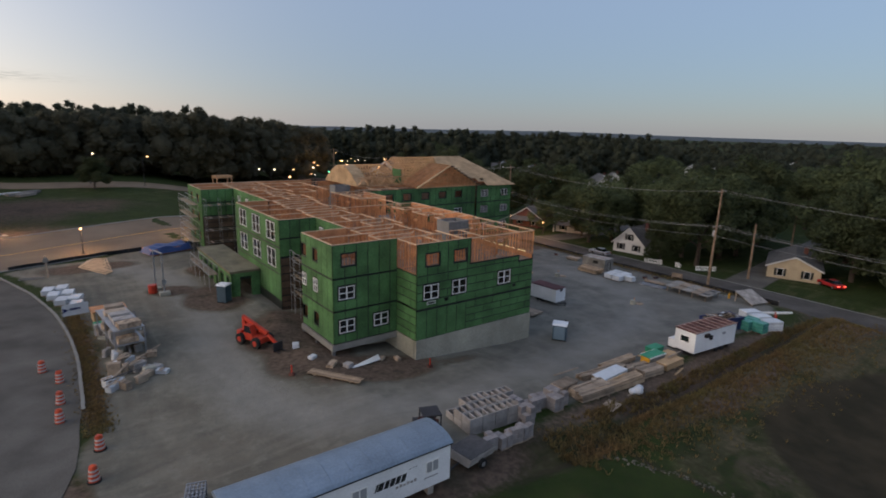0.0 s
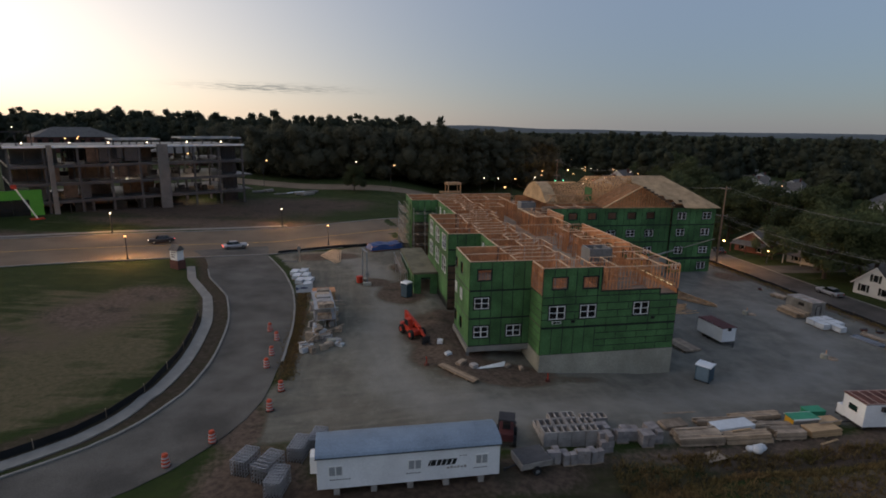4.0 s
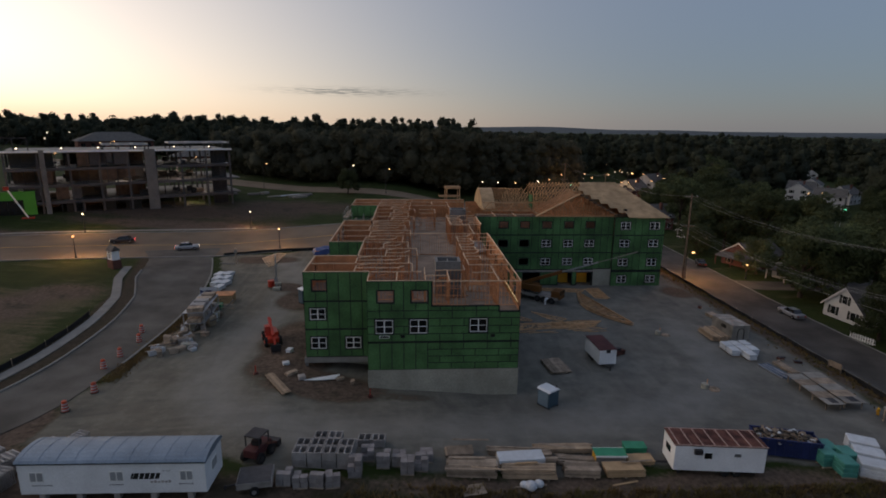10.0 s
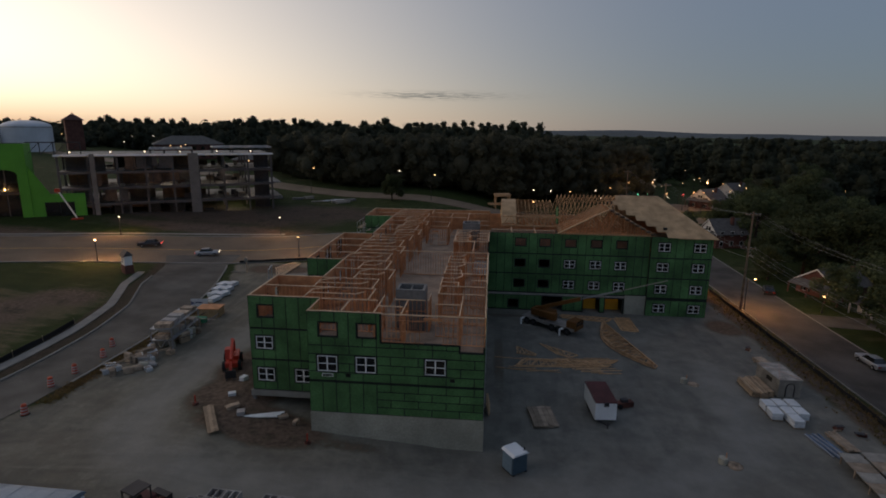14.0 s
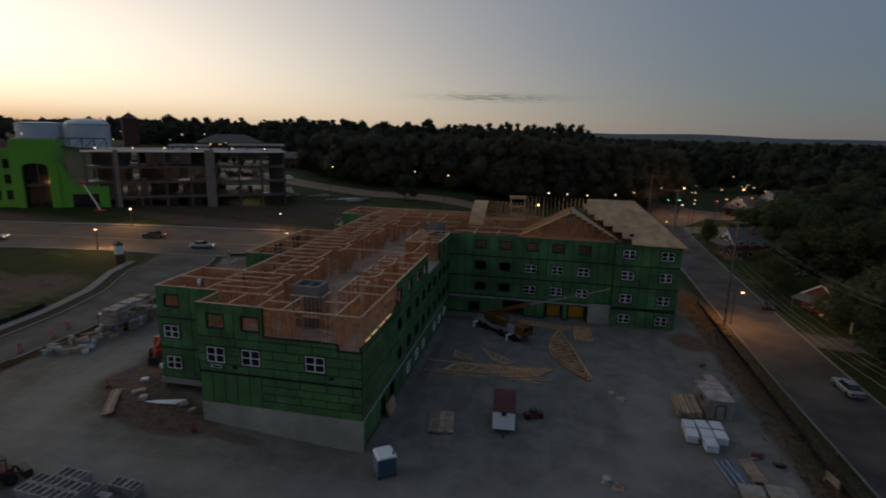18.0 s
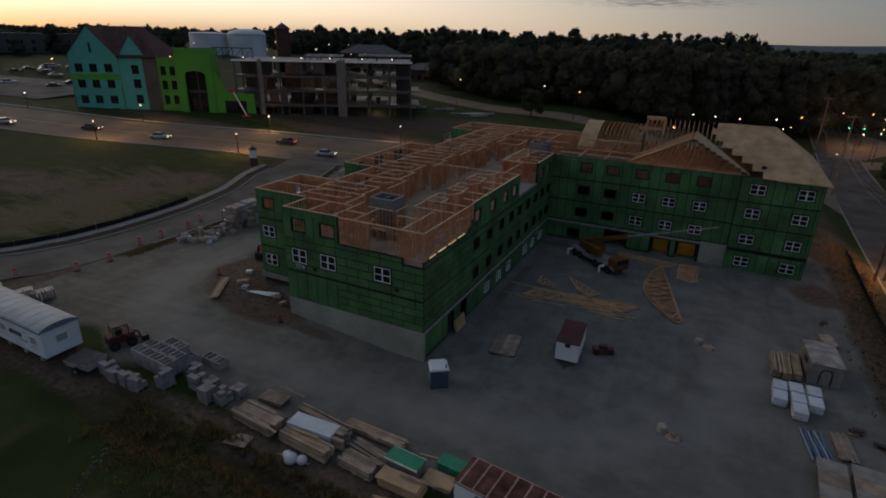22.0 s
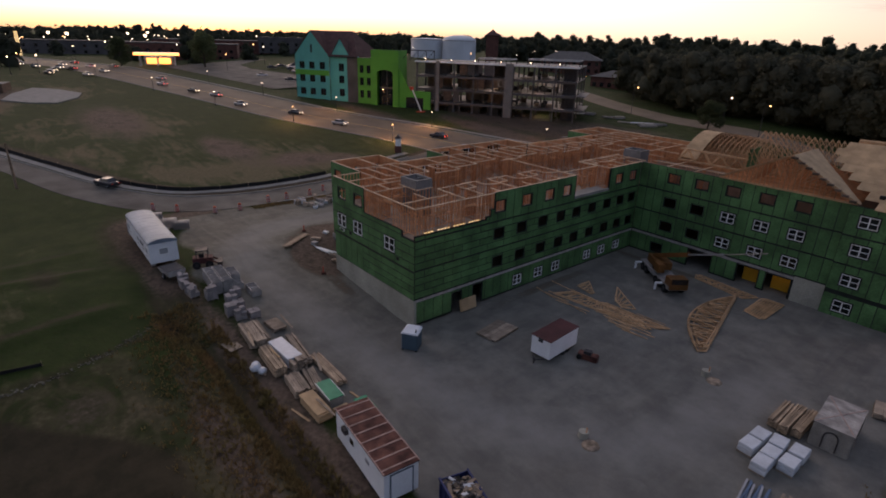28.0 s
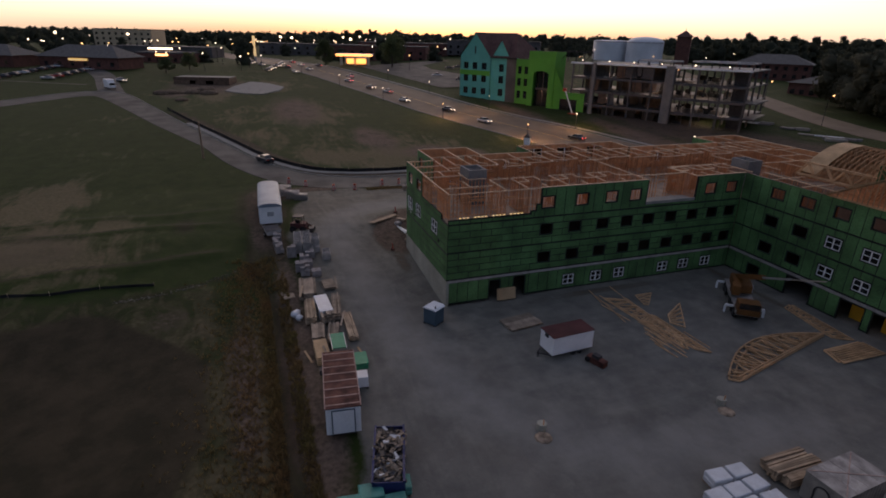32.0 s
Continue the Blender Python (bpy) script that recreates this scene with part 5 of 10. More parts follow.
for k in range(8):
    y0, y1 = 37.5 + k * 1.25, 37.5 + (k + 1) * 1.25
    lim = 33.5 - (y1 - 37.5) * (33.5 - 27.2) / (ridge_y - 37.5)
    x0 = max(26.2 - 1.25 * k, 19.6 + 0.6 * (k % 2))
    while x0 < lim - 0.4:
        x1 = min(x0 + 2.4, lim)
        z0, z1 = EAVE + (y0 - 37.5) * slope + 0.012, EAVE + (min(y1, ridge_y) - 37.5) * slope + 0.012
        p = [(x0 + 0.02, y0 + 0.02, z0), (x1 - 0.02, y0 + 0.02, z0), (x1 - 0.02, y1 - 0.02, z1), (x0 + 0.02, y1 - 0.02, z1)]
        part("roof_board", Shape().add(p + [(x, y, z + 0.018) for x, y, z in p], [(3, 2, 1, 0), (4, 5, 6, 7), (0, 1, 5, 4), (1, 2, 6, 5), (2, 3, 7, 6), (3, 0, 4, 7)], "osb"), roof)
        x0 = x1
part("roof_vent", Shape().box(26.0, 26.5, 39.2, 39.7, 12.9, 13.5, "dark"), apt, "small dark roof hatch")


def truss(points, webs, thick=0.04, depth=0.12, mat="truss"):
    s = Shape()
    for p, q in zip(points, points[1:]):
        s.beam(p, q, thick, depth, mat)
    for p, q in webs:
        s.beam(p, q, thick, depth * 0.75, mat)
    return s


# main trusses, ridge along x, their southern feet near the added inner wall
for k, x in enumerate(np.arange(11.0, 21.6, 0.62)):
    foot, cut_top = (x, 43.6, EAVE + 0.1), (x, 43.6, EAVE + 2.95)
    top, e1 = (x, ridge_y, RZ - 0.05), (x, 57.6, EAVE + 0.1)
    lerp = lambda p, q, t: tuple(i + (j - i) * t for i, j in zip(p, q))
    part("roof_truss", truss([foot, cut_top, top, e1, foot], [(top, lerp(foot, e1, .3)), (cut_top, lerp(foot, e1, .3)), (top, lerp(foot, e1, .55)), (lerp(top, e1, .5), lerp(foot, e1, .55))]), apt)
# added to shut out light, so the top openings look dark from outside
part("corridor_wall", Shape().box(0.2, 32.6, 42.0, 42.15, F[3], EAVE - 0.1, "deck"), apt, "added boarding behind the top-floor openings")
# the gabled front over the south face: a studded gable, then trusses behind it up to the main roof
GX, GZ, G0, G1 = 17.6, 16.15, 10.4, 24.6
for k, y in enumerate(np.arange(38.25, 44.2, 0.66)):
    foot_l, apex, foot_r = (G0, y, EAVE + 0.1), (GX, y, GZ), (G1, y, EAVE + 0.1)
    rake = lambda x: EAVE + 0.1 + (GZ - EAVE - 0.1) * min((x - G0) / (GX - G0), (G1 - x) / (G1 - GX))
    if k == 0:
        webs = [((x, y, EAVE + 0.1), (x, y, rake(x))) for x in np.arange(G0 + 0.61, G1 - 0.4, 0.5)]
    else:
        webs = [((x, y, EAVE + 0.1), (x + dx, y, rake(x + dx))) for x, dx in ((13.6, -0.9), (13.6, 1.5), (17.5, -1.6), (17.5, 1.6), (21.2, -1.4), (21.2, 0.9))]
    part("gable_truss", truss([foot_l, apex, foot_r, foot_l], webs, depth=0.16, mat="truss" if k == 0 else "lumber"), apt, "gable truss with upright studs" if k == 0 else "")
part("rake_board", Shape().beam((G0 - 0.2, 37.95, EAVE + 0.15), (GX, 37.95, GZ + 0.18), 0.5, 0.06, "osb"), apt, "pale board along the gable's rake")
for k in range(9):
    f = (k + 0.5) / 9
    x, z = G1 + (GX - G1) * f, EAVE + 0.12 + (GZ - EAVE) * f
    part("rake_block", Shape().box(x - 0.3, x + 0.3, 37.85, 38.2, z - 0.1, z + 0.12, "brown_board"), apt, "dark block stepping up the rake")
part("roof_deck", Shape().add([(G1 + 0.2, 38.3, EAVE + 0.16), (GX + 0.1, 38.3, GZ + 0.16), (GX + 0.1, 45.6, GZ + 0.16), (G1 + 0.2, 38.9, EAVE + 0.16), (G1 + 0.2, 38.3, EAVE + 0.1), (GX + 0.1, 38.3, GZ + 0.1), (GX + 0.1, 45.6, GZ + 0.1), (G1 + 0.2, 38.9, EAVE + 0.1)], [(0, 3, 2, 1), (5, 6, 7, 4), (0, 1, 5, 4), (1, 2, 6, 5), (2, 3, 7, 6), (3, 0, 4, 7)], "osb"), apt, "pale boarding on the gable's east slope")
# tail ends of the western slope: short rafters stepping down towards the arches
for k in range(9):
    y = 38.9 + k * 0.66
    part("valley_rafter", Shape().beam((G0 + 0.2, y, EAVE + 0.2), (GX - 0.2, y + 0.25, GZ + 0.02), 0.05, 0.16, "truss"), apt)
part("green_panel", Shape().box(10.9, 11.0, 44.4, 47.4, EAVE + 0.3, EAVE + 2.9, "sheathing"), apt, "green sheathed cheek of the main roof")
# rounded trusses at the western end of that roof
def arch_z(i):
    return EAVE + 0.3 + 3.1 * (math.sin(math.pi * (0.1 + 0.8 * i / 12)) - 0.31) / 0.69


A0, AD = 44.6, 12.8
for k, x in enumerate(np.arange(2.2, 10.6, 0.62)):
    arc = [(x, A0 + AD * i / 12, arch_z(i)) for i in range(13)]
    s = truss(arc + [(x, A0 + AD, EAVE + 0.15), (x, A0, EAVE + 0.15), arc[0]], [(arc[i], (x, A0 + AD * (i + (1 if i % 2 else -1)) / 12, EAVE + 0.15)) for i in range(2, 11)])
    part("arched_truss", s, apt)
s = Shape()
for i in range(12):
    y0, y1 = A0 + AD * i / 12, A0 + AD * (i + 1) / 12
    z = [arch_z(j) + 0.09 for j in (i, i + 1)]
    x1 = 7.4 if i > 6 else 4.3
    s.add([(1.9, y0, z[0]), (x1, y0, z[0]), (x1, y1, z[1]), (1.9, y1, z[1])], [(0, 1, 2, 3)], "osb")
    s.add([(1.9, y0, EAVE + 0.1), (1.9, y0, z[0]), (1.9, y1, z[1]), (1.9, y1, EAVE + 0.1)], [(0, 1, 2, 3)], "osb")
part("arched_sheathing", s, apt, "pale boards over the first arched trusses")
for y in (44.2, 44.45):
    s = Shape()
    s.beam((2.0, y, EAVE + 0.1), (11, y, EAVE + 0.1), 0.1, 0.2, "truss").beam((2.0, y, EAVE + 1.6), (11, y, EAVE + 1.6), 0.1, 0.2, "truss")
    for i in range(8):
        s.beam((2.0 + i * 1.125, y, EAVE + (0.1, 1.6)[i % 2]), (2.0 + (i + 1) * 1.125, y, EAVE + (1.6, 0.1)[i % 2]), 0.09, 0.14, "truss")
    part("flat_truss", s, apt)
runs([(0.3, 41.0, 10.2, 41.0), (3.4, 43.9, 3.4, 38.8), (7.0, 43.9, 7.0, 38.8)])


tagged(part("far_studs", FAR_STUDS, apt, "rows of bare pine studs in the rear rooms"), kind="stuff")

# ---- west porch, scaffolding ----
porch = thing("entrance_porch", "low green-sheathed porch with flat boarded roof, half built", "porch", pose(0, 0, 0))
pz = 1.9
part("roof_deck", Shape().box(-25.6, -21.9, 25.4, 41.6, 4.9, 5.2, "porch_felt"), porch, "flat olive-grey porch roof")
for x0, y0, x1, y1 in ((-25.4, 41.4, -25.4, 25.6), (-25.4, 25.6, -21.9, 25.6)):
    m, L = wall_frame((x0, y0), (x1, y1))
    n = int(L // 2.6)
    gaps = [((k + 0.5) * L / n - 0.7, (k + 0.5) * L / n + 0.7, pz - 1, 4.1) for k in range(n)]
    s = holed(Shape(), L, pz - 0.6, 4.9, gaps, 0, 0.25, "sheathing", "sheathing")
    part("arcade_wall", s, porch, "green arcade wall with open bays", at=m)
    for k in range(n):
        c = (k + 0.5) * L / n
        part("arch", Shape().box(c - 0.7, c + 0.7, -0.03, 0.02, 4.1, 4.35, "tape"), porch, at=m)


def scaffold(x0, x1, y0, y1, z0, lifts):
    """A tube scaffold with boards, standing on the ground."""
    ob = thing("scaffold", "grey tube scaffold with timber boards against the west wall", "scaffold", group="scaffolds on the west side")
    nx, ny = max(1, round((x1 - x0) / 2.0)), max(1, round((y1 - y0) / 2.4))
    top = z0 + lifts * 2.0
    for i in range(nx + 1):
        for j in range(ny + 1):
            x, y = x0 + (x1 - x0) * i / nx, y0 + (y1 - y0) * j / ny
            part("standard", Shape().tube((x, y, gz(x, y) - 0.05), (x, y, top + 1.0), 0.03, 0.03, "steel", 6), ob)
    for k in range(1, lifts + 1):
        z = z0 + k * 2.0
        s = Shape()
        for x in (x0, x1):
            s.beam((x, y0, z), (x, y1, z), 0.05, 0.05, "steel").beam((x, y0, z + 1), (x, y1, z + 1), 0.05, 0.05, "steel")
        for j in range(ny + 1):
            y = y0 + (y1 - y0) * j / ny
            s.beam((x0, y, z), (x1, y, z), 0.05, 0.05, "steel")
        part("ledger", s, ob)
        for b in range(3):
            xx = x0 + (x1 - x0) * (b + 0.5) / 3
            part("board", Shape().box(xx - 0.14, xx + 0.14, y0 - 0.3, y1 + 0.3, z + 0.03, z + 0.075, "lumber_grey"), ob)
    return ob


scaffold(-24.0, -22.9, 51.5, 60.0, 1.9, 4)
scaffold(-22.2, -17.8, 49.2, 50.6, 1.9, 4)
scaffold(-21.0, -17.9, 14.8, 16.6, 1.9, 3)
scaffold(-26.9, -25.8, 30.0, 40.0, 1.9, 1)
scaffold(-20.8, -18.0, 16.8, 18.0, 1.9, 3)


# ---- site offices and store trailers ----
def logo_bars(s, x, z, y):
    for k, w in enumerate((0.16, 0.42, 0.34, 0.36, 0.36, 0.34)):
        s.add([(x, y, z), (x + w * 0.82, y, z), (x + w * 0.82 + 0.16, y, z + 0.46), (x + 0.16, y, z + 0.46)], [(0, 1, 2, 3)], "rubber")
        x += w
    return x


office = thing("site_office_trailer", "long white site office trailer with pale curved metal roof", "trailer", on(-31.4, -16.4, -1.2))
L2, W2_, B0, B1 = 6.25, 1.48, 0.62, 3.0
part("body", Shape().box(-L2, L2, -W2_, W2_, B0, B1, "white_metal"), office, "white panelled trailer body", bevel=0.03)
sec = [(-W2_ - 0.08, B1 - 0.02)] + [(W2_ * 1.06 * math.sin(a), B1 + 0.5 * math.cos(a) - 0.02) for a in np.linspace(-1.45, 1.45, 11)] + [(W2_ + 0.08, B1 - 0.02)]
part("roof", Shape().profile(sec[::-1], -L2 - 0.1, L2 + 0.1, "blue_roof"), office, "bluish curved sheet-metal roof")
for x in np.arange(-6.0, 6.2, 1.2):
    p = [(x, y * 1.005, z + 0.015) for y, z in sec[1:-1]]
    s = Shape()
    for a, b in zip(p, p[1:]):
        s.beam(a, b, 0.035, 0.014, "blue_roof")
    part("roof_seam", s, office)
part("eave_trim", Shape().box(-L2 - 0.1, L2 + 0.1, -W2_ - 0.1, -W2_ - 0.02, B1 - 0.06, B1, "rubber").box(-L2 - 0.1, L2 + 0.1, W2_ + 0.02, W2_ + 0.1, B1 - 0.06, B1, "rubber"), office, "dark eave trim")
for x, w in ((-5.5, 0.95), (-0.2, 0.95), (4.5, 0.9)):
    wd = part("window", Shape().box(x, x + w, -W2_ - 0.03, -W2_ + 0.01, 1.6, 2.35, "vinyl"), office, "small sliding window")
    for k in (0, 1):
        part("pane", Shape().box(x + 0.06 + k * (w / 2 - 0.02), x + w / 2 - 0.04 + k * (w / 2 - 0.02), -W2_ - 0.042, -W2_ - 0.03, 1.66, 2.29, "pale_pane"), wd)
wd = part("window", Shape().box(L2 - 0.01, L2 + 0.03, -0.5, 0.5, 1.6, 2.35, "vinyl"), office, "small end window")
part("pane", Shape().box(L2 + 0.03, L2 + 0.042, -0.43, 0.43, 1.66, 2.29, "pale_pane"), wd)
s = Shape()
logo_bars(s, 1.15, 1.72, -W2_ - 0.006)
part("logo", s, office, "bold black slanted logo shapes")
s = Shape()
for k, x in enumerate(np.arange(2.5, 3.9, 0.24)):
    s.box(x, x + 0.17, -W2_ - 0.006, -W2_ + 0.01, 1.42, 1.56 + 0.05 * (k % 2), "block")
for x in (3.4, 3.65, 3.8):
    s.box(x, x + 0.07, -W2_ - 0.006, -W2_ + 0.01, 2.32, 2.38, "rubber")
part("logo_line", s, office, "grey second line of the logo as plain bars")
s = Shape()
for x0, n in ((-5.4, 7), (-0.3, 5), (4.4, 5)):
    for k in range(n):
        s.box(x0 + k * 0.2, x0 + k * 0.2 + 0.15, -W2_ - 0.006, -W2_ + 0.01, 1.28, 1.34, "slab")
part("lettering", s, office, "small unreadable lettering as bars")
for x in (-5, -2.5, 0, 2.5, 5):
    for y in (-1.1, 1.1):
        part("pier", Shape().box(x - 0.2, x + 0.2, y - 0.2, y + 0.2, -0.15, B0, "block"), office, "concrete block pier")
part("air_conditioner", Shape().box(-L2 - 0.5, -L2, -0.5, 0.5, 1.2, 2.5, "white_metal"), office, "wall-hung air conditioner", bevel=0.03)

store = thing("storage_trailer", "white box trailer with rusted roof and pale seams", "trailer", on(13.65, -13.4, -6.0))
part("body", Shape().box(-3.6, 3.6, -1.22, 1.22, 0.5, 2.72, "white_metal"), store, "white painted trailer body", bevel=0.03)
part("roof", Shape().box(-3.66, 3.66, -1.27, 1.27, 2.72, 2.8, "rust_roof"), store, "brown rusted flat roof")
for x in np.linspace(-3.3, 3.3, 8):
    part("roof_seam", Shape().box(x - 0.05, x + 0.05, -1.27, 1.27, 2.8, 2.83, "rust_seam"), store)
for y in (-1.24, 1.24):
    part("roof_edge", Shape().box(-3.66, 3.66, y - 0.035, y + 0.035, 2.78, 2.835, "rust_seam"), store)
wd = part("window", Shape().box(-3.64, -3.6, -0.55, 0.55, 1.5, 2.2, "vinyl"), store)
part("pane", Shape().box(-3.652, -3.64, -0.48, 0.48, 1.56, 2.14, "glass"), wd)
wd = part("window", Shape().box(-1.3, -0.6, -1.26, -1.22, 1.6, 2.2, "vinyl"), store)
part("pane", Shape().box(-1.25, -0.65, -1.272, -1.26, 1.65, 2.15, "glass"), wd)
part("air_conditioner", Shape().box(-2.1, -1.5, -1.5, -1.22, 2.1, 2.5, "dark_steel"), store, "window air conditioner")
part("vent", Shape().box(1.1, 1.6, -1.26, -1.22, 1.9, 2.15, "steel"), store)
part("door", Shape().box(3.6, 3.64, -0.75, 0.75, 0.6, 2.5, "white_metal"), store, "grey-white double rear door")
part("door_frame", Shape().box(3.6, 3.66, -0.82, -0.75, 0.6, 2.57, "toilet_blue").box(3.6, 3.66, 0.75, 0.82, 0.6, 2.57, "toilet_blue").box(3.6, 3.66, -0.75, 0.75, 2.5, 2.57, "toilet_blue"), store)
for x in (0.6, 1.5):
    for y in (-1.0, 1.0):
        part("wheel", Shape().tube((x, y - 0.12, 0.32), (x, y + 0.12, 0.32), 0.36, 0.36, "rubber", 14), store)
for x in (-3.0, 3.0):
    part("jack", Shape().box(x - 0.1, x + 0.1, -0.9, 0.9, -0.1, 0.5, "dark_steel"), store)
part("chassis", Shape().box(-3.6, 3.6, -0.9, -0.75, 0.36, 0.5, "dark_steel").box(-3.6, 3.6, 0.75, 0.9, 0.36, 0.5, "dark_steel").box(-4.5, -3.6, -0.08, 0.08, 0.38, 0.5, "dark_steel"), store)

tool = thing("tool_trailer", "small white enclosed trailer with dark red roof", "trailer", on(11.6, 7.7, 4.0) @ Matrix.Diagonal((0.9, 0.88, 0.94, 1)))
part("body", Shape().box(-1.15, 1.15, -2.5, 2.5, 0.45, 2.35, "white_metal"), tool, "white panelled body", bevel=0.03)
part("roof", Shape().box(-1.2, 1.2, -2.55, 2.55, 2.35, 2.42, "dark_roof"), tool, "dark red roof")
part("hatch", Shape().box(-0.25, 0.25, -2.62, -2.5, 2.0, 2.42, "dark_steel"), tool, "dark vent box")
for y in (0.2, 1.0):
    for x in (-1.0, 1.0):
        part("wheel", Shape().tube((x - 0.1, y, 0.33), (x + 0.1, y, 0.33), 0.34, 0.34, "rubber", 14), tool)
part("drawbar", Shape().beam((-0.8, -2.5, 0.42), (0, -3.6, 0.42), 0.08, 0.1, "dark_steel").beam((0.8, -2.5, 0.42), (0, -3.6, 0.42), 0.08, 0.1, "dark_steel"), tool)
part("jack", Shape().box(-0.06, 0.06, -3.5, -3.38, -0.05, 0.6, "dark_steel"), tool)
thing("engine_block", "rusty compressor lying beside the trailer", "machine", on(14.4, 9.2, 20), shape=Shape().box(-0.9, 0.9, -0.35, 0.35, 0, 0.55, "rust_roof").box(-0.4, 0.3, -0.25, 0.25, 0.55, 0.85, "dark_steel").tube((-0.7, -0.5, 0.25), (-0.7, 0.5, 0.25), 0.25, 0.25, "rubber"))

shed = thing("storage_container", "white timber store box with pale boarded lid", "container", on(32.3, 15.2, 4.0) @ Matrix.Diagonal((0.9, 0.88, 0.92, 1)))
part("body", Shape().box(-1.35, 1.35, -2.5, 2.5, 0.05, 2.2, "dirty_white"), shed, "dirty white body", bevel=0.02)
for k in range(13):
    for sx in (-1, 1):
        part("rib", Shape().box(min(sx * 1.35, sx * 1.39), max(sx * 1.35, sx * 1.39), -2.4 + k * 0.39, -2.25 + k * 0.39, 0.1, 2.15, "dirty_white"), shed)
for k in range(4):
    part("lid_board", Shape().box(-1.4, 1.4, -2.55 + k * 1.28, -1.29 + k * 1.28, 2.2, 2.25, "grey_board"), shed)
part("strap", Shape().beam((-1.3, -2.4, 2.27), (1.3, 2.4, 2.27), 0.06, 0.02, "rust_seam").beam((1.3, -2.4, 2.275), (-1.3, 2.4, 2.275), 0.06, 0.02, "rust_seam"), shed)
s = Shape()
for a, b in zip(np.linspace(0, math.pi, 9), np.linspace(0, math.pi, 9)[1:]):
    s.beam((0.5 * math.cos(a), -2.54, 1.3 + 0.5 * math.sin(a)), (0.5 * math.cos(b), -2.54, 1.3 + 0.5 * math.sin(b)), 0.06, 0.1, "dark_steel")
s.box(-0.55, -0.45, -2.57, -2.5, 0.2, 1.3, "dark_steel").box(0.45, 0.55, -2.57, -2.5, 0.2, 1.3, "dark_steel")
part("door_arch", s, shed, "black arched door frame")
wd = part("window", Shape().box(-1.4, -1.35, -1.0, 0.1, 1.3, 1.8, "dark"), shed)


# ---- portable toilets ----
def toilet(m, wall):
    ob = thing("portable_toilet", "blue plastic portable toilet with pale roof" if wall == "toilet_blue" else "grey plastic portable toilet with white roof", "toilet", m, "portable toilets")
    part("cabin", Shape().box(-0.6, 0.6, -0.6, 0.6, 0.12, 2.1, wall), ob, bevel=0.03)
    part("door", Shape().box(-0.5, 0.5, -0.64, -0.6, 0.2, 2.0, "toilet_door"), ob, "paler blue door")
    part("roof", Shape().profile([(-0.66, 2.1), (0.66, 2.1), (0.5, 2.3), (-0.5, 2.3)], -0.66, 0.66, "white_metal"), ob, "translucent pale roof")
    part("skid", Shape().box(-0.62, 0.62, -0.6, -0.45, 0, 0.12, "rubber").box(-0.62, 0.62, 0.45, 0.6, 0, 0.12, "rubber"), ob)
    part("vent_pipe", Shape().tube((0.4, 0.45, 2.1), (0.4, 0.45, 2.6), 0.05, 0.05, "rubber", 8), ob)


toilet(on(2.75, -2.3, -55) @ Matrix.Diagonal((1.25, 1.25, 0.84, 1)), "toilet_blue")
toilet(on(-26.6, 24.4, 130), "toilet_blue")


# ---- traffic barrels ----
def barrel_meshes():
    s = Shape()
    prof = [(0.30, 0.05), (0.29, 0.35), (0.27, 0.36), (0.265, 0.6), (0.25, 0.61), (0.24, 0.85), (0.22, 0.86), (0.20, 1.02)]
    s.lathe(prof, "orange")
    bands = [Shape().tube((0, 0, z), (0, 0, z + 0.13), r, r - 0.004, "reflective", 14, caps=False).mesh("reflective_band") for z, r in ((0.16, 0.30), (0.44, 0.275), (0.70, 0.252))]
    return s.mesh("drum"), bands, Shape().box(-0.12, 0.12, -0.03, 0.03, 1.02, 1.09, "orange").mesh("handle"), Shape().tube((0, 0, 0), (0, 0, 0.06), 0.4, 0.38, "rubber", 14).mesh("base_ring")


drum, bands, grip, ring = barrel_meshes()
for x, y in ((-42.2, -5.5), (-41.6, -2.0), (-43.55, 3.25), (-43.4, 6.3), (-43.3, 10.4), (-48.6, -12.5), (-46.0, -9.8), (-44.4, 13.4)):
    ob = thing("traffic_barrel", "orange traffic barrel with white reflective bands", "traffic barrel", on(x, y, random.uniform(0, 360)), "traffic barrels along the lane")
    part("drum", drum, ob), part("handle", grip, ob), part("base_ring", ring, ob)
    for band_mesh in bands:
        part("reflective_band", band_mesh, ob)


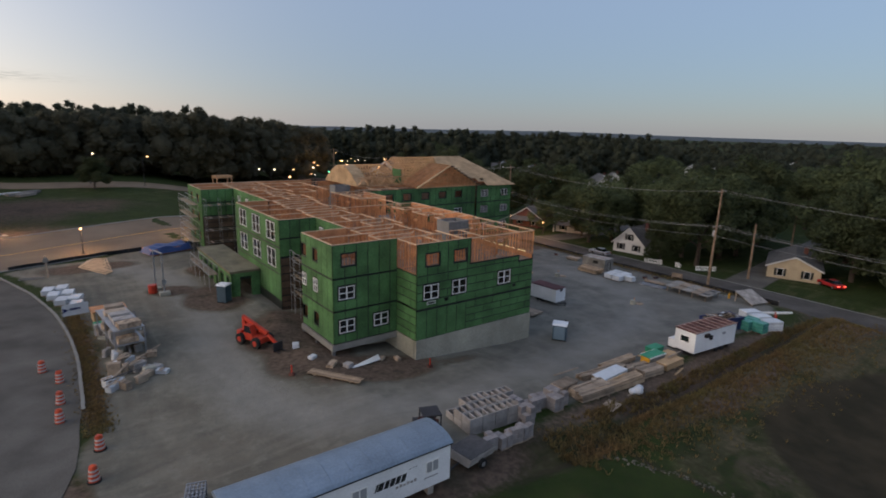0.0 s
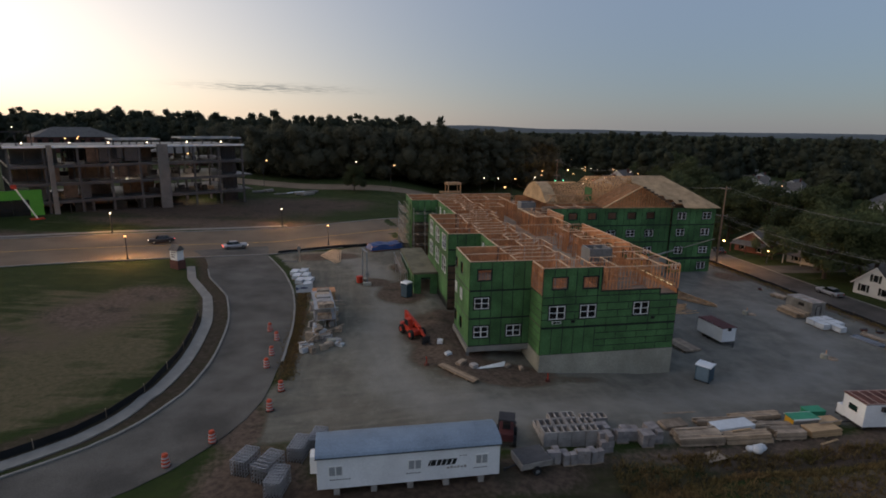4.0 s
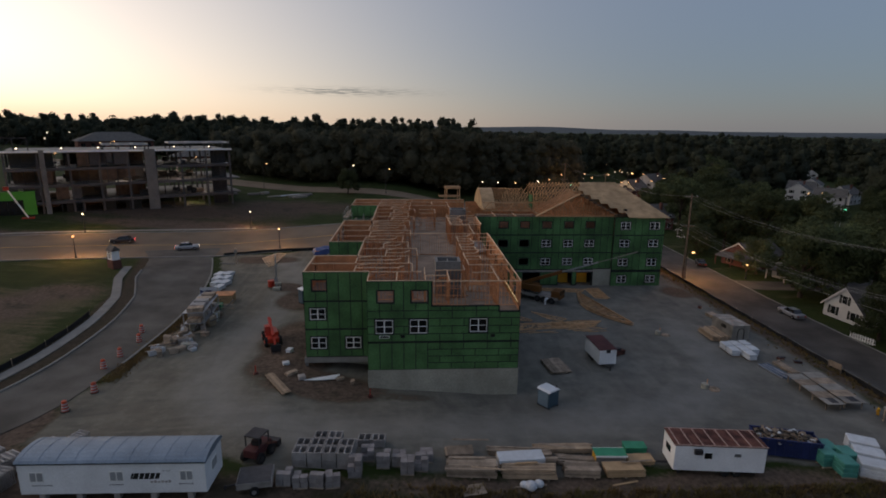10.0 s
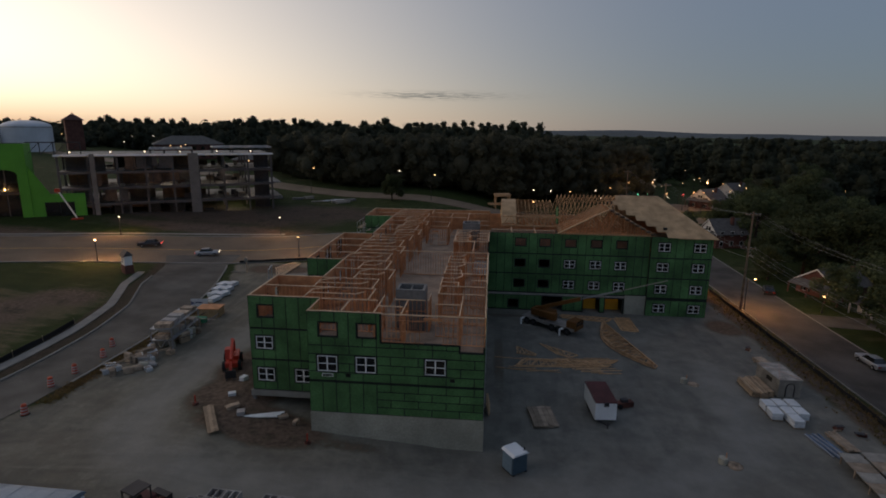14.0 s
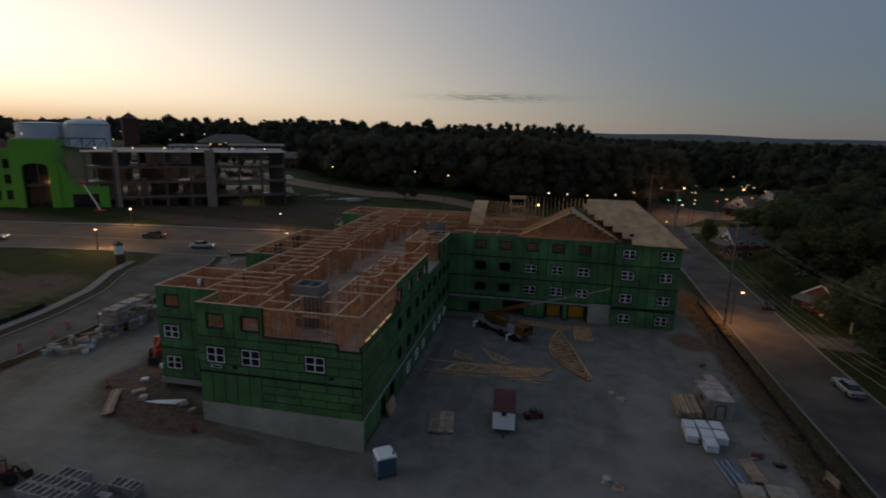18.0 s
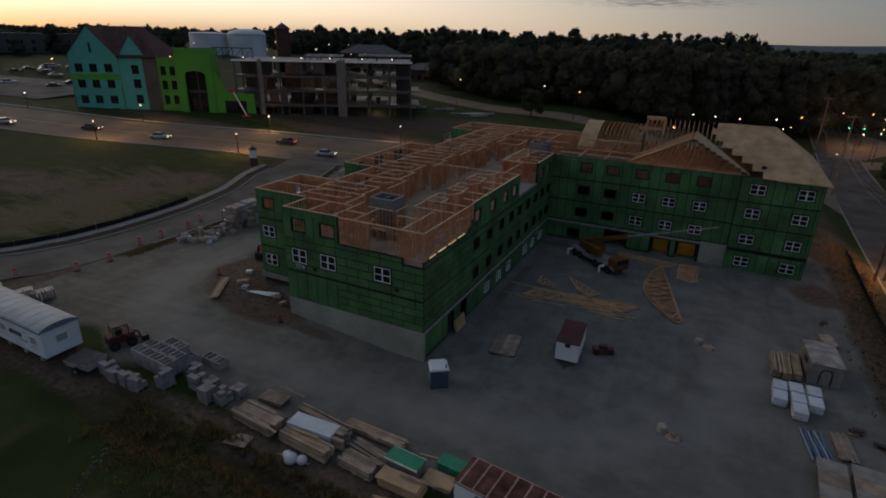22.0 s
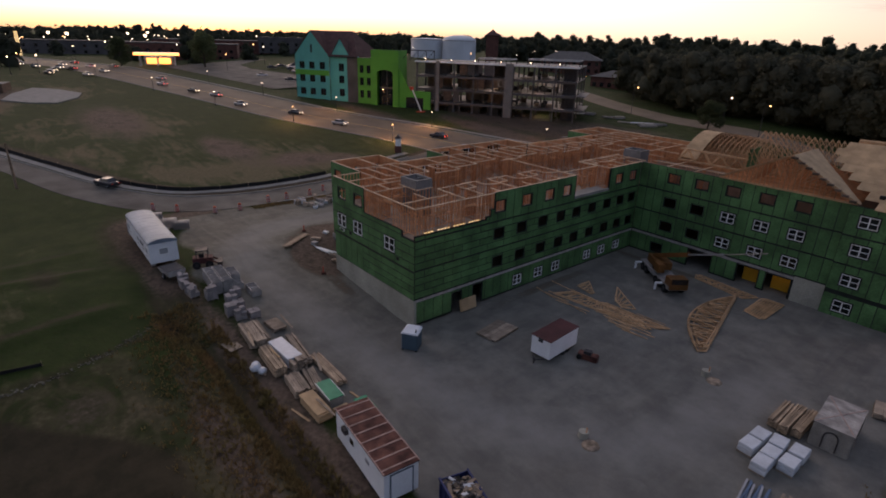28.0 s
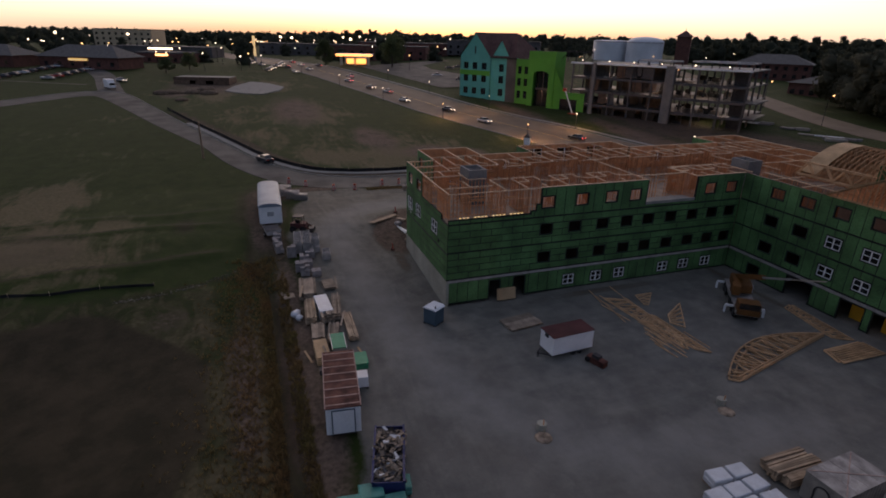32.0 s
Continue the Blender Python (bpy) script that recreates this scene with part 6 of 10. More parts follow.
# ---- stacks of timber and boards ----
def board_stack(name, label, x0, x1, y0, y1, h, along="x", mat="lumber_grey", n=6, layers=4, turn=0.0, wrap=None, group="stacks of building timber", up=0.0):
    """Boards in layers on bearers; x0..y1 is the plan before the turn about its middle."""
    cx, cy = (x0 + x1) / 2, (y0 + y1) / 2
    ob = thing(name, label, "timber stack", on(cx, cy, turn, up), group)
    lx, ly = (x1 - x0) / 2, (y1 - y0) / 2
    if along == "y":
        lx, ly = ly, lx
    turn_m = pose(0, 0, 0, 0, 0, 90 if along == "y" else 0)
    base = 0.12
    for k in (-0.7, 0, 0.7):
        part("bearer", Shape().box(lx * k - 0.06, lx * k + 0.06, -ly, ly, -0.08, base, "lumber_grey"), ob, at=turn_m)
    t = (h - base) / layers
    for j in range(layers):
        for i in range(n):
            w = 2 * ly / n
            jit = random.uniform(-0.12, 0.12) * (1.6 if j == layers - 1 else 0.6)
            short = random.uniform(0, 0.22) * lx if random.random() < 0.16 else 0
            if j == layers - 1 and n > 1 and random.random() < 0.1:
                continue
            part("board", Shape().box(-lx + jit, lx + jit - short, -ly + i * w + 0.012, -ly + (i + 1) * w - 0.012, base + j * t + 0.006, base + (j + 1) * t - 0.004, mat), ob, at=turn_m @ pose(0, 0, 0, 0, 0, random.uniform(-0.9, 0.9) if j == layers - 1 and n > 1 else 0))
    if wrap:
        part("wrap", Shape().box(-lx * 1.04, lx * 0.62, -ly - 0.03, ly + 0.03, base - 0.02, h + 0.03, wrap), ob, bevel=0.03, at=turn_m, label="plastic wrap round the pack")
    return ob


board_stack("lumber_stack", "weathered pale lumber stacked on bearers", -8.3, -4.4, -14.7, -12.9, 0.85, n=7, layers=4, turn=-5)
board_stack("plywood_stack", "stack of greyed plywood sheets", -8.3, -6.1, -12.1, -10.8, 0.4, mat="lumber_grey", n=1, layers=5, turn=3)
board_stack("lumber_stack", "lumber pack half wrapped in white plastic", -4.0, 0.6, -13.3, -12.0, 1.0, n=5, layers=4, wrap="wrap_white", turn=3)
board_stack("lumber_stack", "pale lumber stacked on bearers", -3.9, 0.4, -14.6, -13.5, 0.85, mat="lumber_tan", n=6, layers=4, turn=-4)
board_stack("lumber_stack", "long weathered lumber stack", -4.6, 0.2, -11.8, -10.9, 0.7, n=6, layers=3, turn=-7)
board_stack("lumber_stack", "long brown lumber stack", -0.6, 4.4, -11.1, -10.2, 0.55, n=5, layers=3, turn=-1, mat="lumber_tan")
board_stack("lumber_stack", "weathered lumber stack by the ditch", 1.2, 4.0, -14.4, -13.2, 0.8, n=6, layers=4, turn=-6)
board_stack("lumber_stack", "thin battens in a loose pile", 1.0, 4.4, -12.9, -11.9, 0.5, n=9, layers=3, turn=-10)
board_stack("plywood_stack", "tan plywood sheets stacked by the trailer", 4.5, 7.6, -14.5, -13.3, 0.8, mat="osb", n=1, layers=6)
board_stack("plywood_stack", "low pile of tan plywood sheets", 6.9, 9.0, -13.0, -11.8, 0.45, mat="osb", n=1, layers=4)
board_stack("plywood_stack", "tan plywood sheets on the dirt", -27.0, -22.0, -1.4, -0.5, 0.22, mat="lumber_tan", n=3, layers=2, turn=-57)
board_stack("lumber_stack", "brown lumber pack beside the container", 28.5, 29.2, 12.6, 16.2, 0.75, "y", "lumber_tan", 4, 4)
board_stack("lumber_stack", "brown lumber pack beside the container", 29.3, 30.0, 12.4, 16.4, 0.8, "y", "lumber_tan", 4, 4)
board_stack("lumber_stack", "brown lumber pack beside the container", 30.1, 30.8, 12.7, 16.5, 0.75, "y", "lumber_tan", 4, 4)
board_stack("plywood_stack", "pallet-like stack of floor panels on the gravel", 4.6, 7.0, 4.2, 7.9, 0.3, "y", "lumber_grey", 5, 2, 8)
board_stack("lumber_stack", "loose brown battens on the ground", 32.2, 33.4, 3.0, 6.0, 0.3, "y", "lumber_grey", 6, 2, 6)
board_stack("plywood_stack", "small pile of boards by the silt fence", 33.2, 34.4, 20.5, 22.8, 0.5, "y", "lumber_grey", 2, 3, 10)

plank = random.Random(23)
for k in range(9):
    x, y = plank.uniform(-7.5, 7.5), plank.uniform(-15.6, -10.2)
    up = 0.02 if y < -14.9 or y > -10.6 else 0.95
    thing("loose_plank", "loose pale plank thrown on the timber stacks" if up > 0.5 else "loose pale plank lying on dirt", "plank", on(x, y, plank.uniform(-22, 12), up), "loose planks", shape=Shape().box(-plank.uniform(0.8, 1.9), plank.uniform(0.8, 1.9), -0.09, 0.09, 0, 0.05, plank.choice(("lumber_tan", "lumber_grey", "lumber_grey", "osb"))))
crate = thing("green_topped_crate", "wooden crate with green painted lid", "crate", on(5.4, -12.35, -3))
part("body", Shape().box(-1.25, 1.25, -0.55, 0.55, 0.02, 0.95, "kerb"), crate, "pale wooden sides")
part("end_panel", Shape().box(-1.27, -1.25, -0.5, 0.5, 0.1, 0.88, "yellow"), crate, "yellow end panel")
part("lid", Shape().box(-1.3, 1.3, -0.6, 0.6, 0.95, 1.03, "green_paint"), crate, "green lid with pale edge")
part("edge", Shape().box(-1.32, 1.32, -0.64, -0.6, 0.9, 1.03, "vinyl").box(-1.32, 1.32, 0.6, 0.64, 0.9, 1.03, "vinyl"), crate)
crate = thing("green_box", "low green painted box", "crate", on(8.2, -10.8, -4))
part("body", Shape().box(-0.9, 0.9, -0.5, 0.5, 0, 0.55, "green_paint"), crate, bevel=0.02)
part("lid", Shape().box(-0.95, 0.95, -0.55, 0.55, 0.55, 0.62, "green_paint"), crate)
gen = thing("generator", "white generator box beside the trailer", "generator", on(11.3, -11.3, -6))
part("housing", Shape().box(-0.55, 0.55, -0.45, 0.45, 0.12, 1.1, "white_metal"), gen, bevel=0.04)
part("skid", Shape().box(-0.6, 0.6, -0.45, -0.3, 0, 0.12, "dark_steel").box(-0.6, 0.6, 0.3, 0.45, 0, 0.12, "dark_steel"), gen)
thing("plywood_sheet", "grey plywood sheet lying on dirt", "board", on(-6.4, -15.9, 10), shape=Shape().box(-0.9, 0.9, -0.6, 0.6, 0.0, 0.06, "lumber_grey"))
for x, y, r in ((-1.9, -15.5, 0.5), (-1.2, -15.2, 0.4), (-2.4, -15.3, 0.35)):
    thing("white_bag", "white bulk bag slumped on the ground", "bag", on(x, y), "bags by the ditch", shape=Shape().ball((0, 0, r * 0.6), r, "wrap_white", 9, 6, 0.75))


# ---- wrapped bundles ----
def bundle(x, y, w, d, h, mat, label, turn=0.0, group="wrapped bundles", up=0.0):
    ob = thing("wrapped_bundle", label, "bundle", on(x, y, turn, up), group)
    part("pallet", Shape().box(-w / 2, w / 2, -d / 2, -d / 2 + 0.1, 0, 0.1, "lumber_grey").box(-w / 2, w / 2, -0.05, 0.05, 0, 0.1, "lumber_grey").box(-w / 2, w / 2, d / 2 - 0.1, d / 2, 0, 0.1, "lumber_grey"), ob)
    n = max(1, round(h / 0.45))
    for k in range(n):
        z0, z1 = 0.1 + (h - 0.1) * k / n + 0.008, 0.1 + (h - 0.1) * (k + 1) / n - 0.008
        if mat == "pink_block":
            for i in range(2):
                for j in range(2):
                    a, b = random.uniform(-0.03, 0.03), random.uniform(-0.03, 0.03)
                    if k < n - 1 or random.random() < 0.75:
                        part("block_cube", Shape().box(w * (i - 1) / 2 + 0.012 + a, w * i / 2 - 0.012 + a, d * (j - 1) / 2 + 0.012 + b, d * j / 2 - 0.012 + b, z0, z1, mat), ob)
        else:
            part("pack", Shape().box(-w / 2, w / 2, -d / 2, d / 2, z0, z1, mat), ob, bevel=0.05)
    return ob


for x, ys in ((28.9, (8.6, 10.2)), (30.15, (7.3, 8.8, 10.4)), (31.4, (8.8, 10.5))):
    for y in ys:
        bundle(x + random.uniform(-.08, .08), y, 1.05, 1.4, 0.85, "wrap_white", "white plastic-wrapped bundle on a pallet", random.uniform(-4, 4), "white bundles by the container")
for x, y in ((-43.4, 38.5), (-42.0, 38.8), (-42.9, 36.0), (-41.5, 36.2), (-42.2, 33.4), (-40.9, 33.6), (-41.0, 31.0)):
    bundle(x, y, 1.2, 1.9, 0.7, "wrap_white", "white wrapped bundle beside the lane", random.uniform(-25, -10), "white bundles beside the lane")
for x, y, h in ((23.6, -13.2, 1.3), (24.6, -12.0, 1.1), (24.2, -14.6, 1.35), (25.4, -13.2, 1.2), (23.0, -11.3, 0.8)):
    bundle(x, y, 1.2, 1.5, h, "wrap_green", "bundle wrapped in green plastic sheet", random.uniform(-8, 8), "green bundles")
for x, y in ((26.4, -15.0), (27.2, -13.4), (28.0, -11.8)):
    bundle(x, y, 2.2, 1.4, 1.25, "wrap_white", "stacked white wrapped boards", -28, "white stacks by the ditch")
for x, y, h in ((-14.6, -12.6, 1.0), (-13.3, -13.4, 1.15), (-12.1, -13.1, 0.95), (-11.4, -14.1, 1.2), (-10.3, -13.6, 1.15), (-9.9, -12.4, 0.8), (-15.4, -14.7, 1.5)):
    bundle(x, y, 1.05, 1.05, h, "pink_block", "pallet of reddish masonry blocks in wrap", random.uniform(-6, 6), "pallets of blocks")
for x in (-20.4, -19.2, -18.0, -16.9):
    bundle(x, -16.2 + random.uniform(-.2, .2), 1.05, 0.95, random.uniform(0.9, 1.35), "pink_block", "pallet of grey masonry blocks", random.uniform(-14, 14), "pallets of blocks")


def hollow_block(m, ob):
    s = Shape()
    for r in cut((-0.55, 0.55, -0.5, 0.5), [(-0.47, -0.04, -0.42, 0.42), (0.04, 0.47, -0.42, 0.42)]):
        s.box(r[0], r[1], r[2], r[3], 0, 0.68, "block")
    return part("hollow_block", s, ob, at=m)


rack = thing("precast_block_stack", "stack of large hollow precast concrete blocks", "block stack", on(-17.9, -12.6, -4))
hb = None
for k in range(2):
    for i in range(4):
        for j in range(3):
            if k == 1 and j == 2 and i in (0, 3):
                continue
            if hb is None:
                hb = hollow_block(pose(-1.75, -1.1, 0.0), rack)
            else:
                part("hollow_block", hb.data, rack, at=pose(-1.75 + 1.16 * i, -1.1 + 1.06 * j, 0.7 * k))
rack = thing("precast_block_stack", "two hollow precast concrete blocks", "block stack", on(-15.0, -10.6, -4))
for i in range(2):
    part("hollow_block", hb.data, rack, at=pose(1.16 * i, 0, 0))


# ---- machines ----
def wheel(s_name, parent, c, r, w, axis="x", mat="rubber", hub="yellow"):
    a = Vector((w / 2, 0, 0)) if axis == "x" else Vector((0, w / 2, 0))
    c = Vector(c)
    ob = part(s_name, Shape().tube(c - a, c + a, r, r, mat, 18), parent)
    part("rim", Shape().tube(c - a * 1.08, c + a * 1.08, r * 0.5, r * 0.5, hub, 12), ob)
    return ob


tele = thing("telehandler", "red telescopic forklift with lowered boom", "forklift", on(-27.7, 9.9, 22) @ Matrix.Diagonal((0.84, 0.84, 0.9, 1)))
part("chassis", Shape().box(-0.75, 0.75, -1.9, 1.9, 0.55, 1.15, "red").box(-0.8, 0.8, 1.4, 2.1, 0.6, 1.4, "red"), tele, "red chassis", bevel=0.04)
part("cab", Shape().profile([(-0.55, 1.1), (0.75, 1.1), (0.7, 2.3), (-0.25, 2.3)], -0.85, -0.1, "red"), tele, "operator cab")
part("cab_glass", Shape().profile([(-0.5, 1.45), (0.72, 1.45), (0.68, 2.2), (-0.22, 2.2)], -0.87, -0.84, "glass"), tele)
part("engine_cover", Shape().box(0.15, 0.85, -0.8, 1.0, 1.15, 1.6, "red"), tele, bevel=0.05)
part("boom", Shape().beam((0, 1.9, 2.75), (0, -2.2, 1.6), 0.34, 0.4, "red"), tele, "heavy red boom")
part("boom_post", Shape().beam((0.1, 1.75, 1.1), (0.1, 1.75, 2.7), 0.4, 0.5, "red"), tele)
part("boom_cylinder", Shape().tube((0, 0.9, 1.2), (0, -0.8, 1.85), 0.08, 0.08, "steel", 8), tele)
part("boom_tip", Shape().beam((0, -2.3, 1.45), (0, -3.6, 0.8), 0.26, 0.3, "red").beam((0, -3.5, 0.9), (0, -3.7, 0.3), 0.5, 0.3, "red"), tele)
part("carriage", Shape().box(-0.65, 0.65, -3.85, -3.72, 0.05, 1.0, "dark_steel"), tele)
for x in (-0.4, 0.4):
    part("fork", Shape().box(x - 0.07, x + 0.07, -4.5, -3.8, 0.06, 0.12, "dark_steel"), tele)
for y in (-1.3, 1.3):
    for x in (-0.95, 0.95):
        wheel("wheel", tele, (x, y, 0.6), 0.62, 0.4, "x", "rubber", "red")

crane = thing("truck_crane", "orange and white truck crane with thin outstretched boom", "crane", on(9.2, 31.2, -38))
part("chassis", Shape().box(-4.3, 4.3, -1.1, 1.1, 0.7, 1.15, "block"), crane, "pale carrier deck")
part("cab", Shape().profile([(-1.1, 0.8), (1.1, 0.8), (1.05, 2.1), (-1.05, 2.1)], 3.0, 4.5, "crane_paint"), crane, "dull yellow driver cab", bevel=0.06)
part("windscreen", Shape().box(4.49, 4.53, -0.95, 0.95, 1.5, 2.15, "glass"), crane)
part("turntable", Shape().tube((-1.2, 0, 1.15), (-1.2, 0, 1.5), 0.85, 0.85, "dark_steel", 16), crane)
part("superstructure", Shape().box(-3.0, 0.3, -0.9, 0.9, 1.5, 2.5, "crane_paint"), crane, "orange upper body", bevel=0.08)
part("operator_cab", Shape().box(-0.2, 1.2, -1.2, -0.4, 1.5, 2.6, "crane_paint"), crane, bevel=0.06)
turn = pose(0, 0, 0, 0, 0, 8)
part("boom_section", Shape().beam((-2.6, 0, 2.3), (4.1, 0, 5.1), 0.45, 0.5, "crane_paint"), crane, "heavy dull orange boom base", at=turn)
part("boom_section", Shape().beam((3.9, 0, 5.0), (9.5, 0, 7.3), 0.2, 0.2, "steel"), crane, "slim grey boom", at=turn)
part("boom_section", Shape().beam((9.3, 0, 7.2), (15.0, 0, 9.6), 0.1, 0.1, "kerb"), crane, "pale boom tip", at=turn)
for x in (-3.4, -2.3, 0.8, 1.9, 3.2):
    for y in (-1.0, 1.0):
        wheel("wheel", crane, (x, y, 0.5), 0.52, 0.35, "y", "rubber", "dark_steel")
for x in (-3.9, 2.5):
    part("outrigger", Shape().box(x - 0.12, x + 0.12, -1.9, 1.9, 0.75, 0.95, "white_metal").box(x - 0.1, x + 0.1, -1.95, -1.75, 0.0, 0.8, "white_metal").box(x - 0.1, x + 0.1, 1.75, 1.95, 0.0, 0.8, "white_metal"), crane)

loader = thing("small_loader", "small dark red loader with dark canopy", "loader", on(-23.1, -13.0, 70))
part("body", Shape().box(-1.1, 1.0, -0.6, 0.6, 0.5, 1.2, "dark_roof"), loader, "dark red body", bevel=0.06)
part("canopy", Shape().box(-0.7, 0.6, -0.65, 0.65, 2.05, 2.15, "dark_steel"), loader, "dark canopy roof")
for x, y in ((-0.65, -0.6), (-0.65, 0.6), (0.55, -0.6), (0.55, 0.6)):
    part("post", Shape().box(x - 0.04, x + 0.04, y - 0.04, y + 0.04, 1.2, 2.06, "dark_steel"), loader)
part("seat", Shape().box(-0.4, 0.1, -0.3, 0.3, 1.2, 1.6, "rubber"), loader)
part("bucket", Shape().profile([(-0.75, 0.05), (0.75, 0.05), (0.75, 0.6), (-0.75, 0.6)], 1.5, 2.0, "dark_steel"), loader)
part("arm", Shape().beam((0.2, -0.65, 1.2), (1.7, -0.65, 0.4), 0.1, 0.16, "rust_roof").beam((0.2, 0.65, 1.2), (1.7, 0.65, 0.4), 0.1, 0.16, "rust_roof"), loader)
for x in (-0.7, 0.65):
    for y in (-0.7, 0.7):
        wheel("wheel", loader, (x, y, 0.42), 0.43, 0.28, "y", "rubber", "dark_steel")
mixer = thing("mortar_mixer_trailer", "dark flat trailer with pale mortar tub", "trailer", on(-22.3, -16.6, 8))
part("tub", Shape().profile([(-0.8, 0.45), (0.8, 0.45), (1.0, 1.05), (-1.0, 1.05)], -1.2, 1.2, "block"), mixer, "pale dented tub")
part("lid", Shape().box(-1.15, 1.15, -0.95, 0.95, 1.05, 1.1, "slab"), mixer, "dark cover")
for y in (-0.95, 0.95):
    wheel("wheel", mixer, (0, y, 0.32), 0.33, 0.2, "y", "rubber", "steel")
part("drawbar", Shape().beam((-1.2, 0, 0.45), (-2.2, 0, 0.3), 0.1, 0.1, "dark_steel").box(-2.2, -2.05, -0.05, 0.05, -0.05, 0.4, "dark_steel"), mixer)

skip = thing("dumpster", "dark blue steel dumpster full of timber waste", "dumpster", on(21.2, -11.5, -15) @ Matrix.Diagonal((0.88, 0.88, 1, 1)))
s = Shape()
s.box(-2.9, 2.9, -1.1, 1.1, 0.12, 0.25, "dumpster").box(-2.9, 2.9, -1.12, -1.04, 0.2, 1.6, "dumpster").box(-2.9, 2.9, 1.04, 1.12, 0.2, 1.6, "dumpster").box(-2.92, -2.84, -1.1, 1.1, 0.2, 1.6, "dumpster").box(2.84, 2.92, -1.1, 1.1, 0.2, 1.6, "dumpster")
part("body", s, skip, "dark blue steel walls")
for x in np.linspace(-2.6, 2.6, 8):
    part("rib", Shape().box(x - 0.05, x + 0.05, -1.2, -1.12, 0.2, 1.55, "dumpster"), skip), part("rib", Shape().box(x - 0.05, x + 0.05, 1.12, 1.2, 0.2, 1.55, "dumpster"), skip)
part("rim", Shape().box(-2.95, 2.95, -1.18, -1.02, 1.6, 1.7, "dumpster").box(-2.95, 2.95, 1.02, 1.18, 1.6, 1.7, "dumpster"), skip)
part("skid", Shape().box(-2.9, 2.9, -0.6, -0.45, 0.0, 0.13, "dark_steel").box(-2.9, 2.9, 0.45, 0.6, 0.0, 0.13, "dark_steel"), skip)
s = Shape()
for k in range(260):
    x, y = random.uniform(-2.6, 2.6), random.uniform(-0.95, 0.95)
    h = 1.35 + 0.5 * (1 - (x / 2.8) ** 2) * (1 - (y / 1.2) ** 2) + random.uniform(-0.2, 0.15)
    mt = random.choice(("debris", "lumber_grey", "dark_steel", "debris", "slab", "dark", "lumber_tan") if k % 12 else ("wrap_white",))
    s.box(-random.uniform(.1, .5), random.uniform(.1, .5), -random.uniform(.04, .2), random.uniform(.04, .2), -0.03, 0.03, mt, pose(x, y, h, random.uniform(-25, 25), random.uniform(-25, 25), random.uniform(0, 180)))
tagged(part("waste", s, skip, "heap of broken timber and packaging"), kind="stuff")

# ---- truss piles lying in the yard ----
def flat_truss(name, label, m, outline, step, group, layers=2, mat="truss"):
    """Trusses laid flat: an outline of chords with crossing webs, a few on top of one another."""
    ob = thing(name, label, "roof truss", m, group)
    for lay in range(layers):
        s = Shape()
        z = 0.05 + lay * 0.09
        off = lay * (0.35 if layers < 6 else 0.07)
        pts = [Vector((x + off, y + off * 0.4, z)) for x, y in outline]
        for a, b in zip(pts, pts[1:] + pts[:1]):
            s.beam(a, b, 0.11, 0.08, mat)
        tr = part("truss", s, ob)
        for k in range(step):
            t, u = (k + 0.15) / step, (k + 1.0) / step
            a, c = pts[0].lerp(pts[1], t), pts[0].lerp(pts[1], u)
            b, d = pts[3].lerp(pts[2], t), pts[3].lerp(pts[2], (t + u) / 2)
            part("web", Shape().beam(a, d, 0.08, 0.075, mat), tr)
            part("web", Shape().beam(d, c, 0.08, 0.07, mat), tr)
    return ob


def bowed_pile(m, a, b, bow, layers):
    """Trusses with one straight and one bowed chord, stacked askew, their webs leaning at odd angles."""
    ob = thing("truss_pile", "pile of pale bowed roof trusses lying flat on gravel", "roof truss", m, "truss piles in the yard")
    rnd = random.Random(12)
    for lay in range(layers):
        z = 0.05 + lay * 0.10
        dx, dy = rnd.uniform(-0.25, 0.25), rnd.uniform(-0.5, 0.5)
        A, B = Vector((a[0] + dx, a[1] + dy, z)), Vector((b[0] + dx + rnd.uniform(-0.2, 0.2), b[1] + dy, z))
        side = Vector((A.y - B.y, B.x - A.x, 0)).normalized() * -bow * rnd.uniform(0.85, 1.05)
        arc = lambda t: A.lerp(B, t * 1.04) + side * (0.02 + 1.12 * math.sin(math.pi * min(1.0, 0.93 * t) ** 0.9))
        s = Shape().beam(A, B, 0.11, 0.09, "truss").beam(B, arc(1.0), 0.11, 0.09, "truss")
        for k in range(10):
            s.beam(arc(k / 10), arc((k + 1) / 10), 0.11, 0.09, "truss")
        tr = part("truss", s, ob)
        t, up = 0.05, False
        while t < 0.97:
            u = min(0.99, t + rnd.uniform(0.02, 0.075))
            p, q = (arc(t), A.lerp(B, u)) if up else (A.lerp(B, t), arc(u))
            part("web", Shape().beam(p, q, 0.08, 0.075, "truss"), tr)
            t, up = u, not up
    return ob


bowed_pile(pose(0, 0, 0), (17.1, 33.7), (20.4, 19.7), 2.6, 4)
flat_truss("truss_pile", "pile of roof trusses leaning by the doors", pose(0, 0, 0), [(19.0, 36.0), (21.0, 36.0), (21.0, 30.6), (19.1, 31.2)], 7, "truss piles in the yard")
flat_truss("truss_pile", "scattered roof trusses on the gravel", pose(0, 0, 0), [(3.5, 17.4), (14.8, 18.6), (13.0, 19.6), (4.6, 19.6)], 8, "truss piles in the yard")
flat_truss("truss_pile", "scattered roof trusses on the gravel", pose(0, 0, 0), [(4.0, 23.6), (6.4, 21.3), (6.2, 20.9), (4.0, 21.4)], 4, "truss piles in the yard", 1)
flat_truss("truss_pile", "scattered roof trusses on the gravel", pose(0, 0, 0), [(7.1, 24.9), (11.6, 21.6), (10.4, 20.8), (8.9, 21.8)], 5, "truss piles in the yard", 1)
